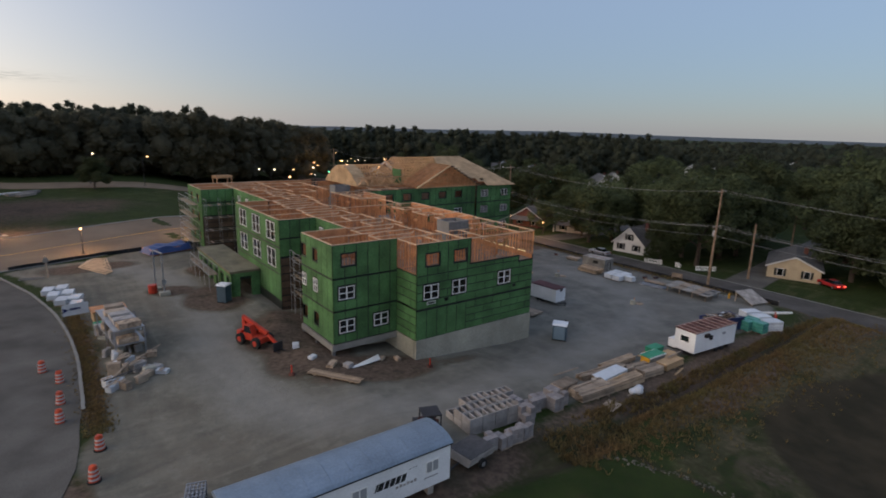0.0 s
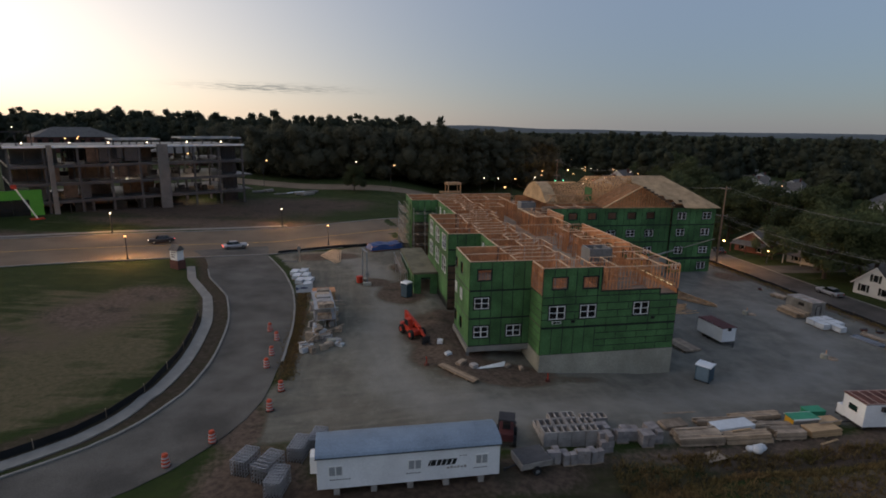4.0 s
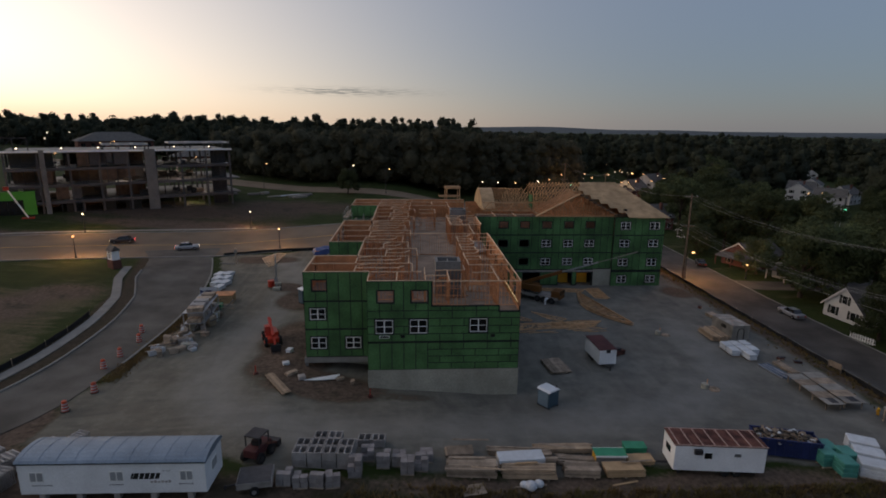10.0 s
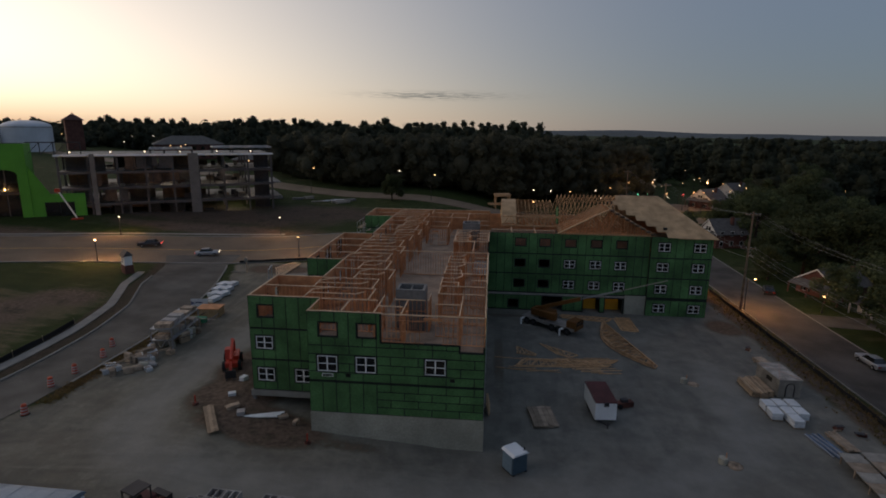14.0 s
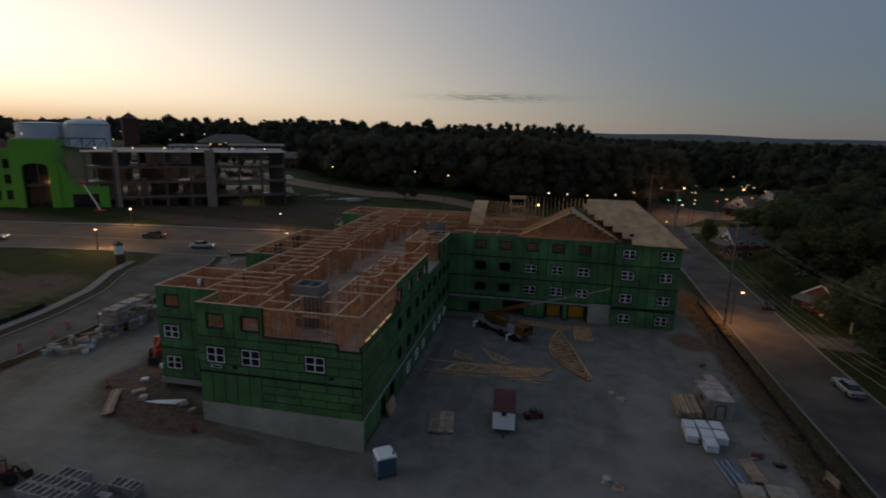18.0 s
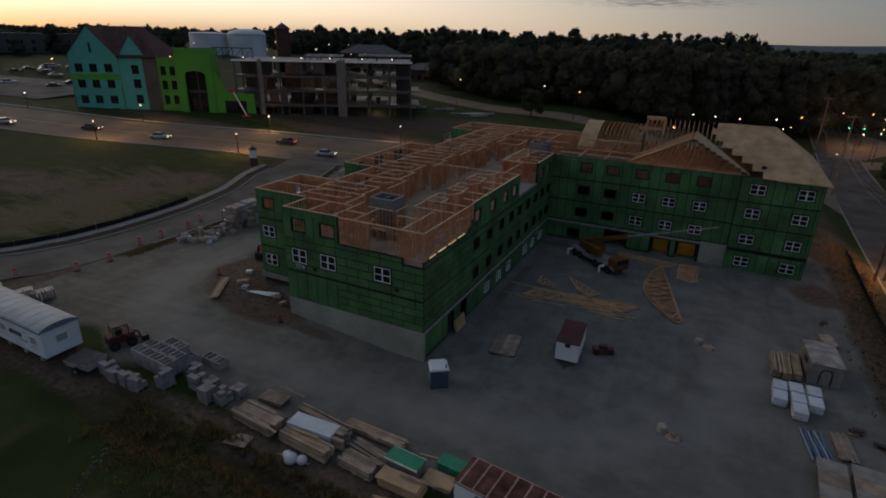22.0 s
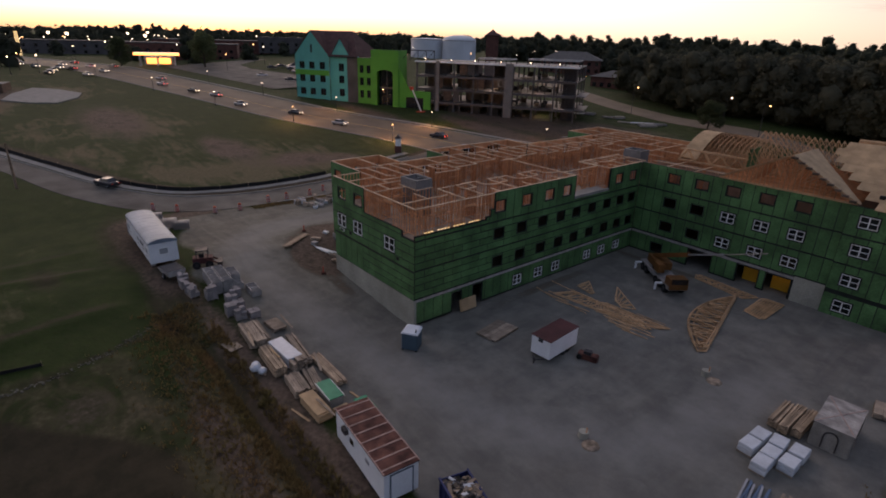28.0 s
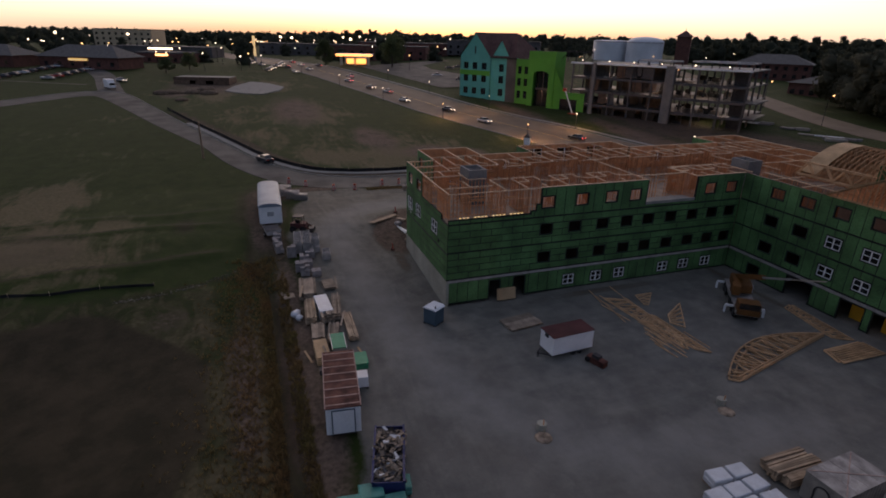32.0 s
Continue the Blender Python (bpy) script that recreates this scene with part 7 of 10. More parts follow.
flat_truss("truss_pile", "long roof trusses dropped across each other", pose(0, 0, 0), [(8.4, 20.0), (15.9, 20.3), (15.2, 19.5), (9.2, 18.4)], 6, "truss piles in the yard", 2)
flat_truss("truss_pile", "scattered roof trusses by the wall", pose(0, 0, 0), [(11.0, 36.5), (18.4, 35.6), (17.6, 34.2), (11.4, 35.4)], 8, "truss piles in the yard")
flat_truss("truss_pile", "yellow truss bundle by the main road", pose(0, 0, 1.9), [(-39.6, 51.0), (-38.2, 54.8), (-36.6, 54.0), (-36.8, 44.8)], 5, "truss piles in the yard", 3, "plate")
for k in range(26):
    x, y, a = random.uniform(3, 15), random.uniform(16.6, 21), random.uniform(-10, 14)
    thing("loose_board", "loose pine board on the gravel", "board", on(x, y, a, 0.01), "loose boards in the yard", shape=Shape().box(-random.uniform(0.8, 2.2), random.uniform(0.8, 2.2), -0.05, 0.05, 0, 0.05, "truss"))

# ---- long tables, steel, odds and ends on the east side ----
for x0, x1, y0, y1 in ((30.4, 32.2, -5.2, 1.6), (32.5, 34.6, -5.0, 1.9)):
    ob = thing("work_platform", "long weathered boarded platform on low trestles", "platform", on((x0 + x1) / 2, (y0 + y1) / 2, -3), "work platforms")
    lx, ly = (x1 - x0) / 2, (y1 - y0) / 2
    for k in range(5):
        part("sheet", Shape().box(-lx, lx, -ly + 2 * ly * k / 5 + 0.01, -ly + 2 * ly * (k + 1) / 5 - 0.01, 0.78, 0.82, "lumber_grey" if k % 2 else "dirty_white"), ob)
    for y in np.linspace(-ly + 0.4, ly - 0.4, 4):
        part("trestle", Shape().box(-lx + 0.1, lx - 0.1, y - 0.05, y + 0.05, 0.66, 0.78, "lumber_grey").box(-lx + 0.12, -lx + 0.22, y - 0.05, y + 0.05, -0.05, 0.66, "lumber_grey").box(lx - 0.22, lx - 0.12, y - 0.05, y + 0.05, -0.05, 0.66, "lumber_grey"), ob)
    part("dark_sheet", Shape().box(-lx * 0.3, lx * 0.5, -ly + 0.3, -ly + 1.3, 0.825, 0.84, "dark_steel"), ob, "dark metal sheet")
rackp = thing("lean_to_panel", "pale sheet roof panel leaning on a frame", "panel", on(35.6, -8.6, -14))
part("sheet", Shape().add([(-1.6, -1.4, 0.35), (1.6, -1.4, 0.35), (1.6, 1.4, 1.5), (-1.6, 1.4, 1.5), (-1.6, -1.4, 0.27), (1.6, -1.4, 0.27), (1.6, 1.4, 1.42), (-1.6, 1.4, 1.42)], [(0, 1, 2, 3), (7, 6, 5, 4), (0, 4, 5, 1), (1, 5, 6, 2), (2, 6, 7, 3), (3, 7, 4, 0)], "grey_board"), rackp)
part("frame", Shape().box(-1.55, -1.45, -1.35, -1.25, -0.1, 0.3, "lumber_grey").box(1.45, 1.55, -1.35, -1.25, -0.1, 0.3, "lumber_grey").box(-1.55, -1.45, 1.2, 1.3, -0.1, 1.38, "lumber_grey").box(1.45, 1.55, 1.2, 1.3, -0.1, 1.38, "lumber_grey"), rackp)
steel = thing("steel_stud_bundle", "bundle of blue-grey steel channels on the ground", "steel", on(31.0, 3.8, 8))
for k in range(9):
    part("channel", Shape().box(-0.75 + k * 0.17, -0.62 + k * 0.17, -1.8 + 0.2 * math.sin(k * 2.1), 1.8 + 0.2 * math.sin(k * 3.7), 0.02, 0.2 - 0.03 * (k % 3), "steel_blue" if k % 3 else "steel"), steel, at=pose(0, 0, 0, 0, 0, 5 * math.sin(k * 4.3)))
for x, y in ((34.6, 1.0), (33.9, 7.0), (35.4, 6.0), (34.0, 26.0)):
    ob = thing("scrap_heap", "small heap of scrap on the ground", "debris", on(x, y, random.uniform(0, 180)), "scrap heaps")
    part("drum", Shape().box(-0.4, 0.4, -0.25, 0.25, 0, 0.25, "rust_roof"), ob, bevel=0.05), part("plate", Shape().box(-0.2, 0.6, -0.1, 0.3, 0.25, 0.33, "dark_steel"), ob), part("offcut", Shape().box(-0.6, 0.1, -0.4, -0.27, 0, 0.15, "debris"), ob)
hyd = thing("fire_hydrant", "yellow fire hydrant by the silt fence", "hydrant", on(34.9, -5.9))
part("barrel", Shape().tube((0, 0, 0), (0, 0, 0.65), 0.13, 0.12, "yellow", 10), hyd)
part("cap", Shape().ball((0, 0, 0.65), 0.14, "yellow", 10, 6), hyd)
part("nozzle", Shape().tube((-0.22, 0, 0.45), (0.22, 0, 0.45), 0.06, 0.06, "yellow", 8), hyd)
for x, y in ((20.6, 0.2), (22.4, 15.4)):
    ob = thing("manhole_riser", "pale concrete manhole riser standing in gravel", "manhole", on(x, y), "manhole risers")
    part("ring", Shape().tube((0, 0, 0), (0, 0, 0.55), 0.38, 0.36, "concrete", 14), ob)
    part("marker", Shape().box(0.2, 0.26, -0.03, 0.03, 0, 1.0, "lumber"), ob)
    part("spoil", Shape().ball((0.9, -0.3, -0.05), 0.7, "debris", 10, 6, 0.35), ob, "low spoil heap")
thing("red_board", "red painted board leaning by the ditch", "board", on(31.2, -13.6, 25), shape=Shape().box(-1.2, 1.2, -0.05, 0.05, 0, 0.7, "red"))
thing("white_beam", "long white beam lying across the ground", "beam", on(33.2, -12.6, -32), shape=Shape().box(-2.6, 2.6, -0.12, 0.12, 0.0, 0.25, "vinyl"))
plan = thing("site_notice_board", "pale notice board on two posts", "notice board", on(38.6, 4.2, 100))
part("board", Shape().box(-0.8, 0.8, -0.03, 0.03, 0.5, 1.2, "lumber_grey"), plan)
for x in (-0.8, 0.8):
    part("post", Shape().box(x - 0.05, x + 0.05, 0.03, 0.12, -0.3, 1.2, "lumber_grey"), plan)

# ---- materials rack and piles on the west side ----
rackw = thing("materials_rack", "grey steel rack loaded with pallets and buckets", "rack", on(-38.2, 16.6, 6))
for x in (-1.2, 1.2):
    for y in (-3.6, 0, 3.6):
        part("upright", Shape().box(x - 0.06, x + 0.06, y - 0.06, y + 0.06, 0, 2.7, "steel"), rackw)
for z in (1.2, 2.6):
    part("shelf", Shape().box(-1.25, 1.25, -3.7, 3.7, z, z + 0.08, "steel"), rackw)
    for k in range(5):
        y = -3.0 + k * 1.5
        part("load", Shape().box(-0.9 + random.uniform(-.2, .2), 0.9, y - 0.5, y + 0.55, z + 0.08, z + 0.08 + random.uniform(0.3, 0.9), random.choice(("block", "lumber_grey", "debris", "concrete", "block"))), rackw, bevel=0.03, at=pose(0, 0, 0, 0, 0, random.uniform(-5, 5)))
for k in range(14):
    x, y = random.uniform(-40.2, -35.6), random.uniform(5.5, 12.2)
    w, d, h = random.uniform(.5, 1.2), random.uniform(.4, 1.0), random.uniform(.25, .8)
    thing("building_debris", "grey offcuts and pallets heaped beside the lane", "debris", on(x, y, random.uniform(0, 90)), "debris beside the lane", shape=Shape().box(-w / 2, w / 2, -d / 2, d / 2, 0, h, random.choice(("block", "debris", "lumber_grey", "wrap_white"))).box(-w * .7, w * .3, -d * .2, d * .2, h, h + 0.08, "lumber_grey"), bevel=0.02)
heap = random.Random(17)
for k in range(26):
    x, y = heap.uniform(-39.8, -36.6), heap.uniform(8.0, 21.5)
    w, d, h = heap.uniform(.4, 1.3), heap.uniform(.35, 1.1), heap.uniform(.3, 1.3)
    tone = heap.choice(("block", "stone", "concrete", "wrap_white", "lumber_grey", "block", "lumber_grey"))
    ob = thing("rubble_block", {"block": "grey concrete block in the heap by the lane", "stone": "dark rough stone in the heap by the lane", "concrete": "pale concrete lump in the heap by the lane", "wrap_white": "white wrapped sack in the heap by the lane", "lumber_grey": "weathered timber crate in the heap by the lane"}[tone], "rubble", on(x, y, heap.uniform(0, 90)) @ pose(0, 0, 0, heap.uniform(-6, 6), heap.uniform(-6, 6)), "heap by the lane", shape=Shape().box(-w / 2, w / 2, -d / 2, d / 2, -0.1, h, tone), bevel=min(w, d) * 0.16)
for k in range(14):
    x, y, a = heap.uniform(-40.2, -36.0), heap.uniform(7.0, 24.0), heap.uniform(0, 180)
    thing("loose_board", "grey board thrown on the heap by the lane", "board", on(x, y, a, 0.9) @ pose(0, 0, 0, 0, heap.uniform(-24, 24)), "boards on the heap", shape=Shape().box(-heap.uniform(0.7, 1.8), heap.uniform(0.7, 1.8), -0.08, 0.08, 0, 0.05, heap.choice(("lumber_grey", "slab", "block"))))
bx = thing("timber_box", "tan timber box with flat lid", "crate", on(-38.4, 25.2, 4))
part("body", Shape().box(-1.5, 1.5, -1.0, 1.0, 0, 1.2, "osb"), bx)
part("lid", Shape().box(-1.6, 1.6, -1.1, 1.1, 1.2, 1.28, "lumber"), bx)
bx = thing("green_crate", "green box under the rack", "crate", on(-38.8, 22.2, 4))
part("body", Shape().box(-1.2, 1.2, -0.6, 0.6, 0, 0.7, "green_paint"), bx, bevel=0.03)
ban = thing("site_banner", "white banner with dark logo on stakes", "banner", on(-41.2, 27.3, 8))
part("sheet", Shape().box(-1.2, 1.2, -0.01, 0.01, 0.35, 1.6, "wrap_white"), ban)
s = Shape()
x = -0.55
for w in (0.12, 0.2, 0.18, 0.18, 0.18, 0.16):
    s.box(x, x + w * 0.8, -0.02, -0.012, 0.9, 1.15, "dumpster")
    x += w
s.add([(-1.15, -0.02, 0.7), (-0.65, -0.02, 0.95), (-1.15, -0.02, 1.25)], [(0, 1, 2)], "dumpster")
part("logo", s, ban, "dark blue logo shapes")
for x in (-1.2, 1.2):
    part("stake", Shape().box(x - 0.03, x + 0.03, 0.0, 0.06, -0.1, 1.7, "lumber_grey"), ban)


def lattice(m, w, d, h):
    ob = thing("scaffold_frame_stack", "stack of grey lattice scaffold frames", "scaffold frames", m, "frame stacks by the office")
    for k in range(6):
        y = -d / 2 + d * k / 5
        s = Shape()
        for x in np.linspace(-w / 2, w / 2, 7):
            s.beam((x, y, 0), (x, y, h), 0.05, 0.05, "steel")
        for z in np.linspace(0.05, h - 0.03, 5):
            s.beam((-w / 2, y, z), (w / 2, y, z), 0.05, 0.05, "steel")
        part("frame", s, ob)
    s = Shape()
    for x in np.linspace(-w / 2, w / 2, 7):
        s.beam((x, -d / 2, h), (x, d / 2, h), 0.05, 0.05, "steel")
    part("top_frame", s, ob)


lattice(on(-42.9, -13.6, 65), 1.9, 1.1, 1.2), lattice(on(-41.2, -14.6, 60), 2.2, 1.2, 1.3), lattice(on(-40.4, -16.4, 75), 2.0, 1.1, 1.25), lattice(on(-39.2, -12.6, 72), 1.9, 1.1, 1.2), lattice(on(-37.9, -11.4, 72), 1.9, 1.0, 1.0)

pp = thing("steel_portal", "thin grey steel portal frame on concrete bases", "portal frame", on(-32.0, 30.5))
for u, w in ((0.0, 0.0), (-0.55, 2.4)):
    part("post", Shape().box(u - 0.075, u + 0.075, w - 0.075, w + 0.075, 0, 5.1, "steel"), pp)
    part("base", Shape().box(u - 0.6, u + 0.6, w - 0.4, w + 0.4, -0.15, 0.35, "concrete"), pp, bevel=0.04)
part("meter_box", Shape().box(-0.25, 0.25, -0.22, -0.08, 1.3, 1.9, "steel"), pp)
part("beam", Shape().beam((0.03, -0.15, 5.15), (-0.58, 2.55, 5.15), 0.14, 0.14, "steel"), pp)
wp = thing("timber_post", "weathered timber post standing by the road verge", "post", on(-43.3, 47.1))
part("shaft", Shape().box(-0.12, 0.12, -0.12, 0.12, -0.1, 3.0, "lumber_grey"), wp, bevel=0.02)
part("sign_plate", Shape().box(-0.3, 0.3, -0.16, -0.12, 2.1, 2.7, "kerb"), wp)
ld = thing("ladder", "pale metal ladder lying on the gravel", "ladder", on(-45.0, 47.2, -14))
for w in (-0.35, 0.35):
    part("rail", Shape().box(-1.4, 1.4, w - 0.05, w + 0.05, 0.02, 0.12, "kerb"), ld)
for u in np.linspace(-1.2, 1.2, 7):
    part("rung", Shape().tube((u, -0.3, 0.07), (u, 0.3, 0.07), 0.03, 0.03, "kerb", 6), ld)
thing("red_barrel", "red steel barrel on bare soil", "barrel", on(-33.1, 31.6), shape=Shape().tube((0, 0, 0), (0, 0, 1.0), 0.5, 0.5, "red", 16).tube((0, 0, 0.32), (0, 0, 0.36), 0.53, 0.53, "red", 16).tube((0, 0, 0.66), (0, 0, 0.7), 0.53, 0.53, "red", 16))
tarp = thing("tarp_covered_stack", "low stack under a blue tarpaulin", "tarpaulin", on(-27.2, 55.6, 16))
v = [(x, y, 1.15 + 0.15 * math.sin(x * 1.7) * math.cos(y * 2) if abs(x) < 3.3 and abs(y) < 1.7 else 0.25) for x in np.linspace(-3.6, 3.6, 15) for y in np.linspace(-2, 2, 9)]
part("sheet", Shape().add(v, [(i * 9 + j, (i + 1) * 9 + j, (i + 1) * 9 + j + 1, i * 9 + j + 1) for i in range(14) for j in range(8)], "blue_tarp"), tarp, "wrinkled blue tarpaulin")
part("stack", Shape().box(-3.2, 3.2, -1.6, 1.6, 0, 0.95, "lumber"), tarp)

# ---- odds and ends round the south-west corner ----
for x, y, w, d, h, mt in ((-24.9, 6.6, 0.7, 0.6, 0.45, "wrap_white"), (-24.6, 3.4, 0.7, 0.5, 0.3, "wrap_white"), (-23.6, 1.4, 1.3, 0.6, 0.3, "debris"), (-18.6, 1.2, 0.9, 0.5, 0.25, "lumber_grey"), (-17.2, 0.6, 0.8, 0.4, 0.35, "debris"), (-22.4, 0.6, 0.7, 0.7, 0.4, "block")):
    thing("site_clutter", "offcuts and boxes on the dirt by the foundation", "debris", on(x, y, random.uniform(0, 90)), "clutter by the foundation", shape=Shape().box(-w / 2, w / 2, -d / 2, d / 2, 0, h, mt), bevel=0.02)
for k in range(3):
    thing("white_pipe", "white plastic pipe lying on dirt", "pipe", on(-20.6 + 0.2 * k, 0.6 + 0.3 * k, 8 + 5 * k), "pipes by the foundation", shape=Shape().tube((-1.6, 0, 0.1), (1.6, 0, 0.1), 0.1, 0.1, "vinyl", 10))
for x, y in ((-15.2, -2.0), (-27.3, 1.5)):
    ob = thing("survey_post", "short red survey post in gravel", "post", on(x, y), "survey posts")
    part("post", Shape().box(-0.05, 0.05, -0.05, 0.05, 0, 0.9, "red"), ob)
    part("footing", Shape().tube((0, 0, -0.05), (0, 0, 0.2), 0.3, 0.25, "rust_roof", 10), ob)
dd = thing("door_crate", "plywood panels stacked against the yard wall", "panel", pose(0.5, 7.0, 0.0, 0, -12, 0))
for k in range(3):
    part("panel", Shape().box(k * 0.06, k * 0.06 + 0.04, -1.2 + 0.1 * k, 1.0, 0, 1.3, "osb"), dd)

# lit openings inside the shell
rope = thing("work_light_rope", "string of yellow work lights along the deck edge", "light", pose(-0.06, 1.2, 9.66))
part("cable", Shape().beam((0, 0, -0.04), (0, 7.7, -0.04), 0.03, 0.03, "rubber"), rope)
for k in range(19):
    if k % 5 == 3:
        continue
    part("bulb", Shape().box(-0.05, 0.05, k * 0.41, k * 0.41 + 0.26, -0.02, 0.07, "work_light"), rope)
for k, (x, y, z, w, h) in enumerate(((16.0, 40.2, 0.05, 2.0, 2.1), (19.4, 40.2, 0.05, 2.2, 2.1))):
    thing("lit_tarp", "yellow lit tarpaulin hanging inside the doorway", "tarpaulin", pose(x, y, z), "lit doorways", shape=Shape().box(-w / 2, w / 2, -0.02, 0.02, 0, h, "yellow"))
    lamp = new("doorway_lamp", bpy.data.lights.new("doorway_lamp", "POINT"))
    lamp.data.energy, lamp.data.color, lamp.data.shadow_soft_size = (1.0, 3.5)[k], (1.0, 0.72, 0.25), 0.15
    lamp.location = (x, 39.6, 2.2)


# ---- the concrete-framed building across the road, with its coloured end ----
FM = pose(-104, 78, 0, 0, 0, 31)
frame_b = thing("concrete_frame_building", "unfinished grey multi-level concrete frame building", "building", FM)
LV = [4.4, 8.4, 12.35, 16.3, 20.2]
for k, z in enumerate(LV):
    part("slab", Shape().box(0, 50, 0, 24, z - 0.28, z, "floated" if k < 4 else "kerb"), frame_b, "smooth grey floor slab")
    if k < 4:
        part("edge_beam", Shape().box(0, 50, -0.12, 0.0, z - 0.62, z + 0.04, "slab"), frame_b)
        part("edge_beam", Shape().box(0, 50, 24.0, 24.12, z - 0.5, z + 0.04, "slab"), frame_b)
for z in (LV[1], LV[2]):
    part("balcony_slab", Shape().box(50.0, 52.4, 1.0, 16.0, z - 0.3, z - 0.02, "floated"), frame_b, "slab running out past the end wall")
part("roof_edge", Shape().box(-0.3, 50.3, -0.3, 0.0, 20.0, 20.45, "white_metal"), frame_b, "bright metal roof edge")
for u in np.linspace(0.3, 49.7, 9):
    for v in (0.3, 8, 16, 23.6):
        part("column", Shape().box(u - 0.22, u + 0.22, v - 0.22, v + 0.22, 2.6, 20.0, "slab"), frame_b)
site = random.Random(31)
for u in np.arange(1.9, 49, 2.05):
    if site.random() < 0.62:
        k = site.randrange(4)
        part("mullion", Shape().box(u - 0.06, u + 0.06, 0.05, 0.2, ([3.0] + LV)[k], LV[k + site.randrange(1, 3) - 1] - 0.3 if k else LV[0] - 0.3, "dark_steel"), frame_b)
for u0, u1 in ((28.8, 31.2), (7.0, 8.0)):
    part("pier", Shape().box(u0, u1, -0.7, 0.0, 2.6, 20.6, "pier"), frame_b, "grey concrete pier")
for k in range(4):
    z = LV[k]
    for u in np.arange(1, 49, 6.2):
        if (k * 5 + int(u)) % 3:
            part("rail", Shape().beam((u, 0.1, z + 1.1), (u + 5, 0.1, z + 1.1), 0.06, 0.06, "dark_steel").beam((u, 0.1, z + 0.6), (u + 5, 0.1, z + 0.6), 0.06, 0.06, "dark_steel"), frame_b)
    if k < 3:
        part("core_wall", Shape().box(14, 20, 9, 15, z, z + 3.6, "slab"), frame_b)
# inner walls of the western half: brown boarding with gaps; the eastern half stands open to the back
# the near-black panels put the dim floors' shade into colour
for k, z in enumerate([3.0] + LV[:4]):
    h = LV[k] - 0.3
    for u0, u1 in ((1.0, 9.5), (11.5, 20.0), (22.0, 29.0)):
        if (k * 3 + int(u0)) % 5 != 2:
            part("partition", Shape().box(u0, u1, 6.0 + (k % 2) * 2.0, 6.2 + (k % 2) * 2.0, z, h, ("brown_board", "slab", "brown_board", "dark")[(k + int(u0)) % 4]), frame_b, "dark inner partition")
    part("partition", Shape().box(45.5, 49.4, 4.0, 4.2, z, h, "dark_steel"), frame_b, "dark stair wall")
for u0, u1, z in ((20, 30, 21.7), (35, 50, 22.0)):
    s = Shape()
    s.beam((u0, 1, z), (u1, 1, z), 0.3, 0.4, "steel").beam((u0, 9, z), (u1, 9, z), 0.3, 0.4, "steel")
    for u in np.linspace(u0, u1, 4):
        s.beam((u, 1, z), (u, 9, z), 0.2, 0.3, "steel").beam((u, 1, 20.2), (u, 1, z), 0.25, 0.25, "dark_steel").beam((u, 9, 20.2), (u, 9, z), 0.25, 0.25, "dark_steel")
    part("roof_frame", s, frame_b, "pale steel roof frame")
s = Shape()
for a, b in zip(np.linspace(-6, 5, 5), np.linspace(-6, 5, 5)[1:]):
    s.beam((a, 3, 23.3), (b, 3, 23.3), 0.2, 0.25, "dark_steel").beam((a, 3, 20.3), (b, 3, 23.3), 0.12, 0.12, "dark_steel").beam((b, 3, 20.3), (b, 3, 23.3), 0.2, 0.2, "dark_steel")
part("roof_frame", s, frame_b)


# stacked materials, props and sheets on its open floors
# near-black picks among these carry the same painted shade
for k, z in enumerate([3.0] + LV[:4]):
    for j in range(18):
        u, v = site.uniform(1, 30) if j % 3 else site.uniform(30, 44), site.uniform(1.0, 20)
        w, d, h = site.uniform(0.5, 2.4), site.uniform(0.4, 1.6), site.uniform(0.3, 1.5)
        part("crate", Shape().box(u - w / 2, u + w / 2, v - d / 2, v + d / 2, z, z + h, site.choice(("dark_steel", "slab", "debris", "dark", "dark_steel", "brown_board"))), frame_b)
    for j in range(3):
        u, v = site.uniform(1, 27), site.uniform(0.8, 4)
        part("wrapped_pack", Shape().box(u, u + site.uniform(0.8, 2.2), v, v + 0.8, z, z + site.uniform(0.3, 0.7), "dirty_white"), frame_b, "pale wrapped pack near the slab edge")
    for j in range(9):
        u, v = site.uniform(1, 49), site.uniform(0.6, 6)
        part("prop", Shape().tube((u, v, z), (u, v, LV[k] - 0.3), 0.07, 0.07, "dark_steel", 6), frame_b)
    for j in range(4):
        u = site.uniform(2, 26)
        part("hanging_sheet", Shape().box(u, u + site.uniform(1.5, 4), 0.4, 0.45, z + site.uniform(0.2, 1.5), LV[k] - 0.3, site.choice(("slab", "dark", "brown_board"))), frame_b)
# red box put in for the red-lit strip at ground level
part("barrier", Shape().box(31, 37, -3.6, -3.4, 3.0, 3.9, "red"), frame_b, "red strip before the ground floor")


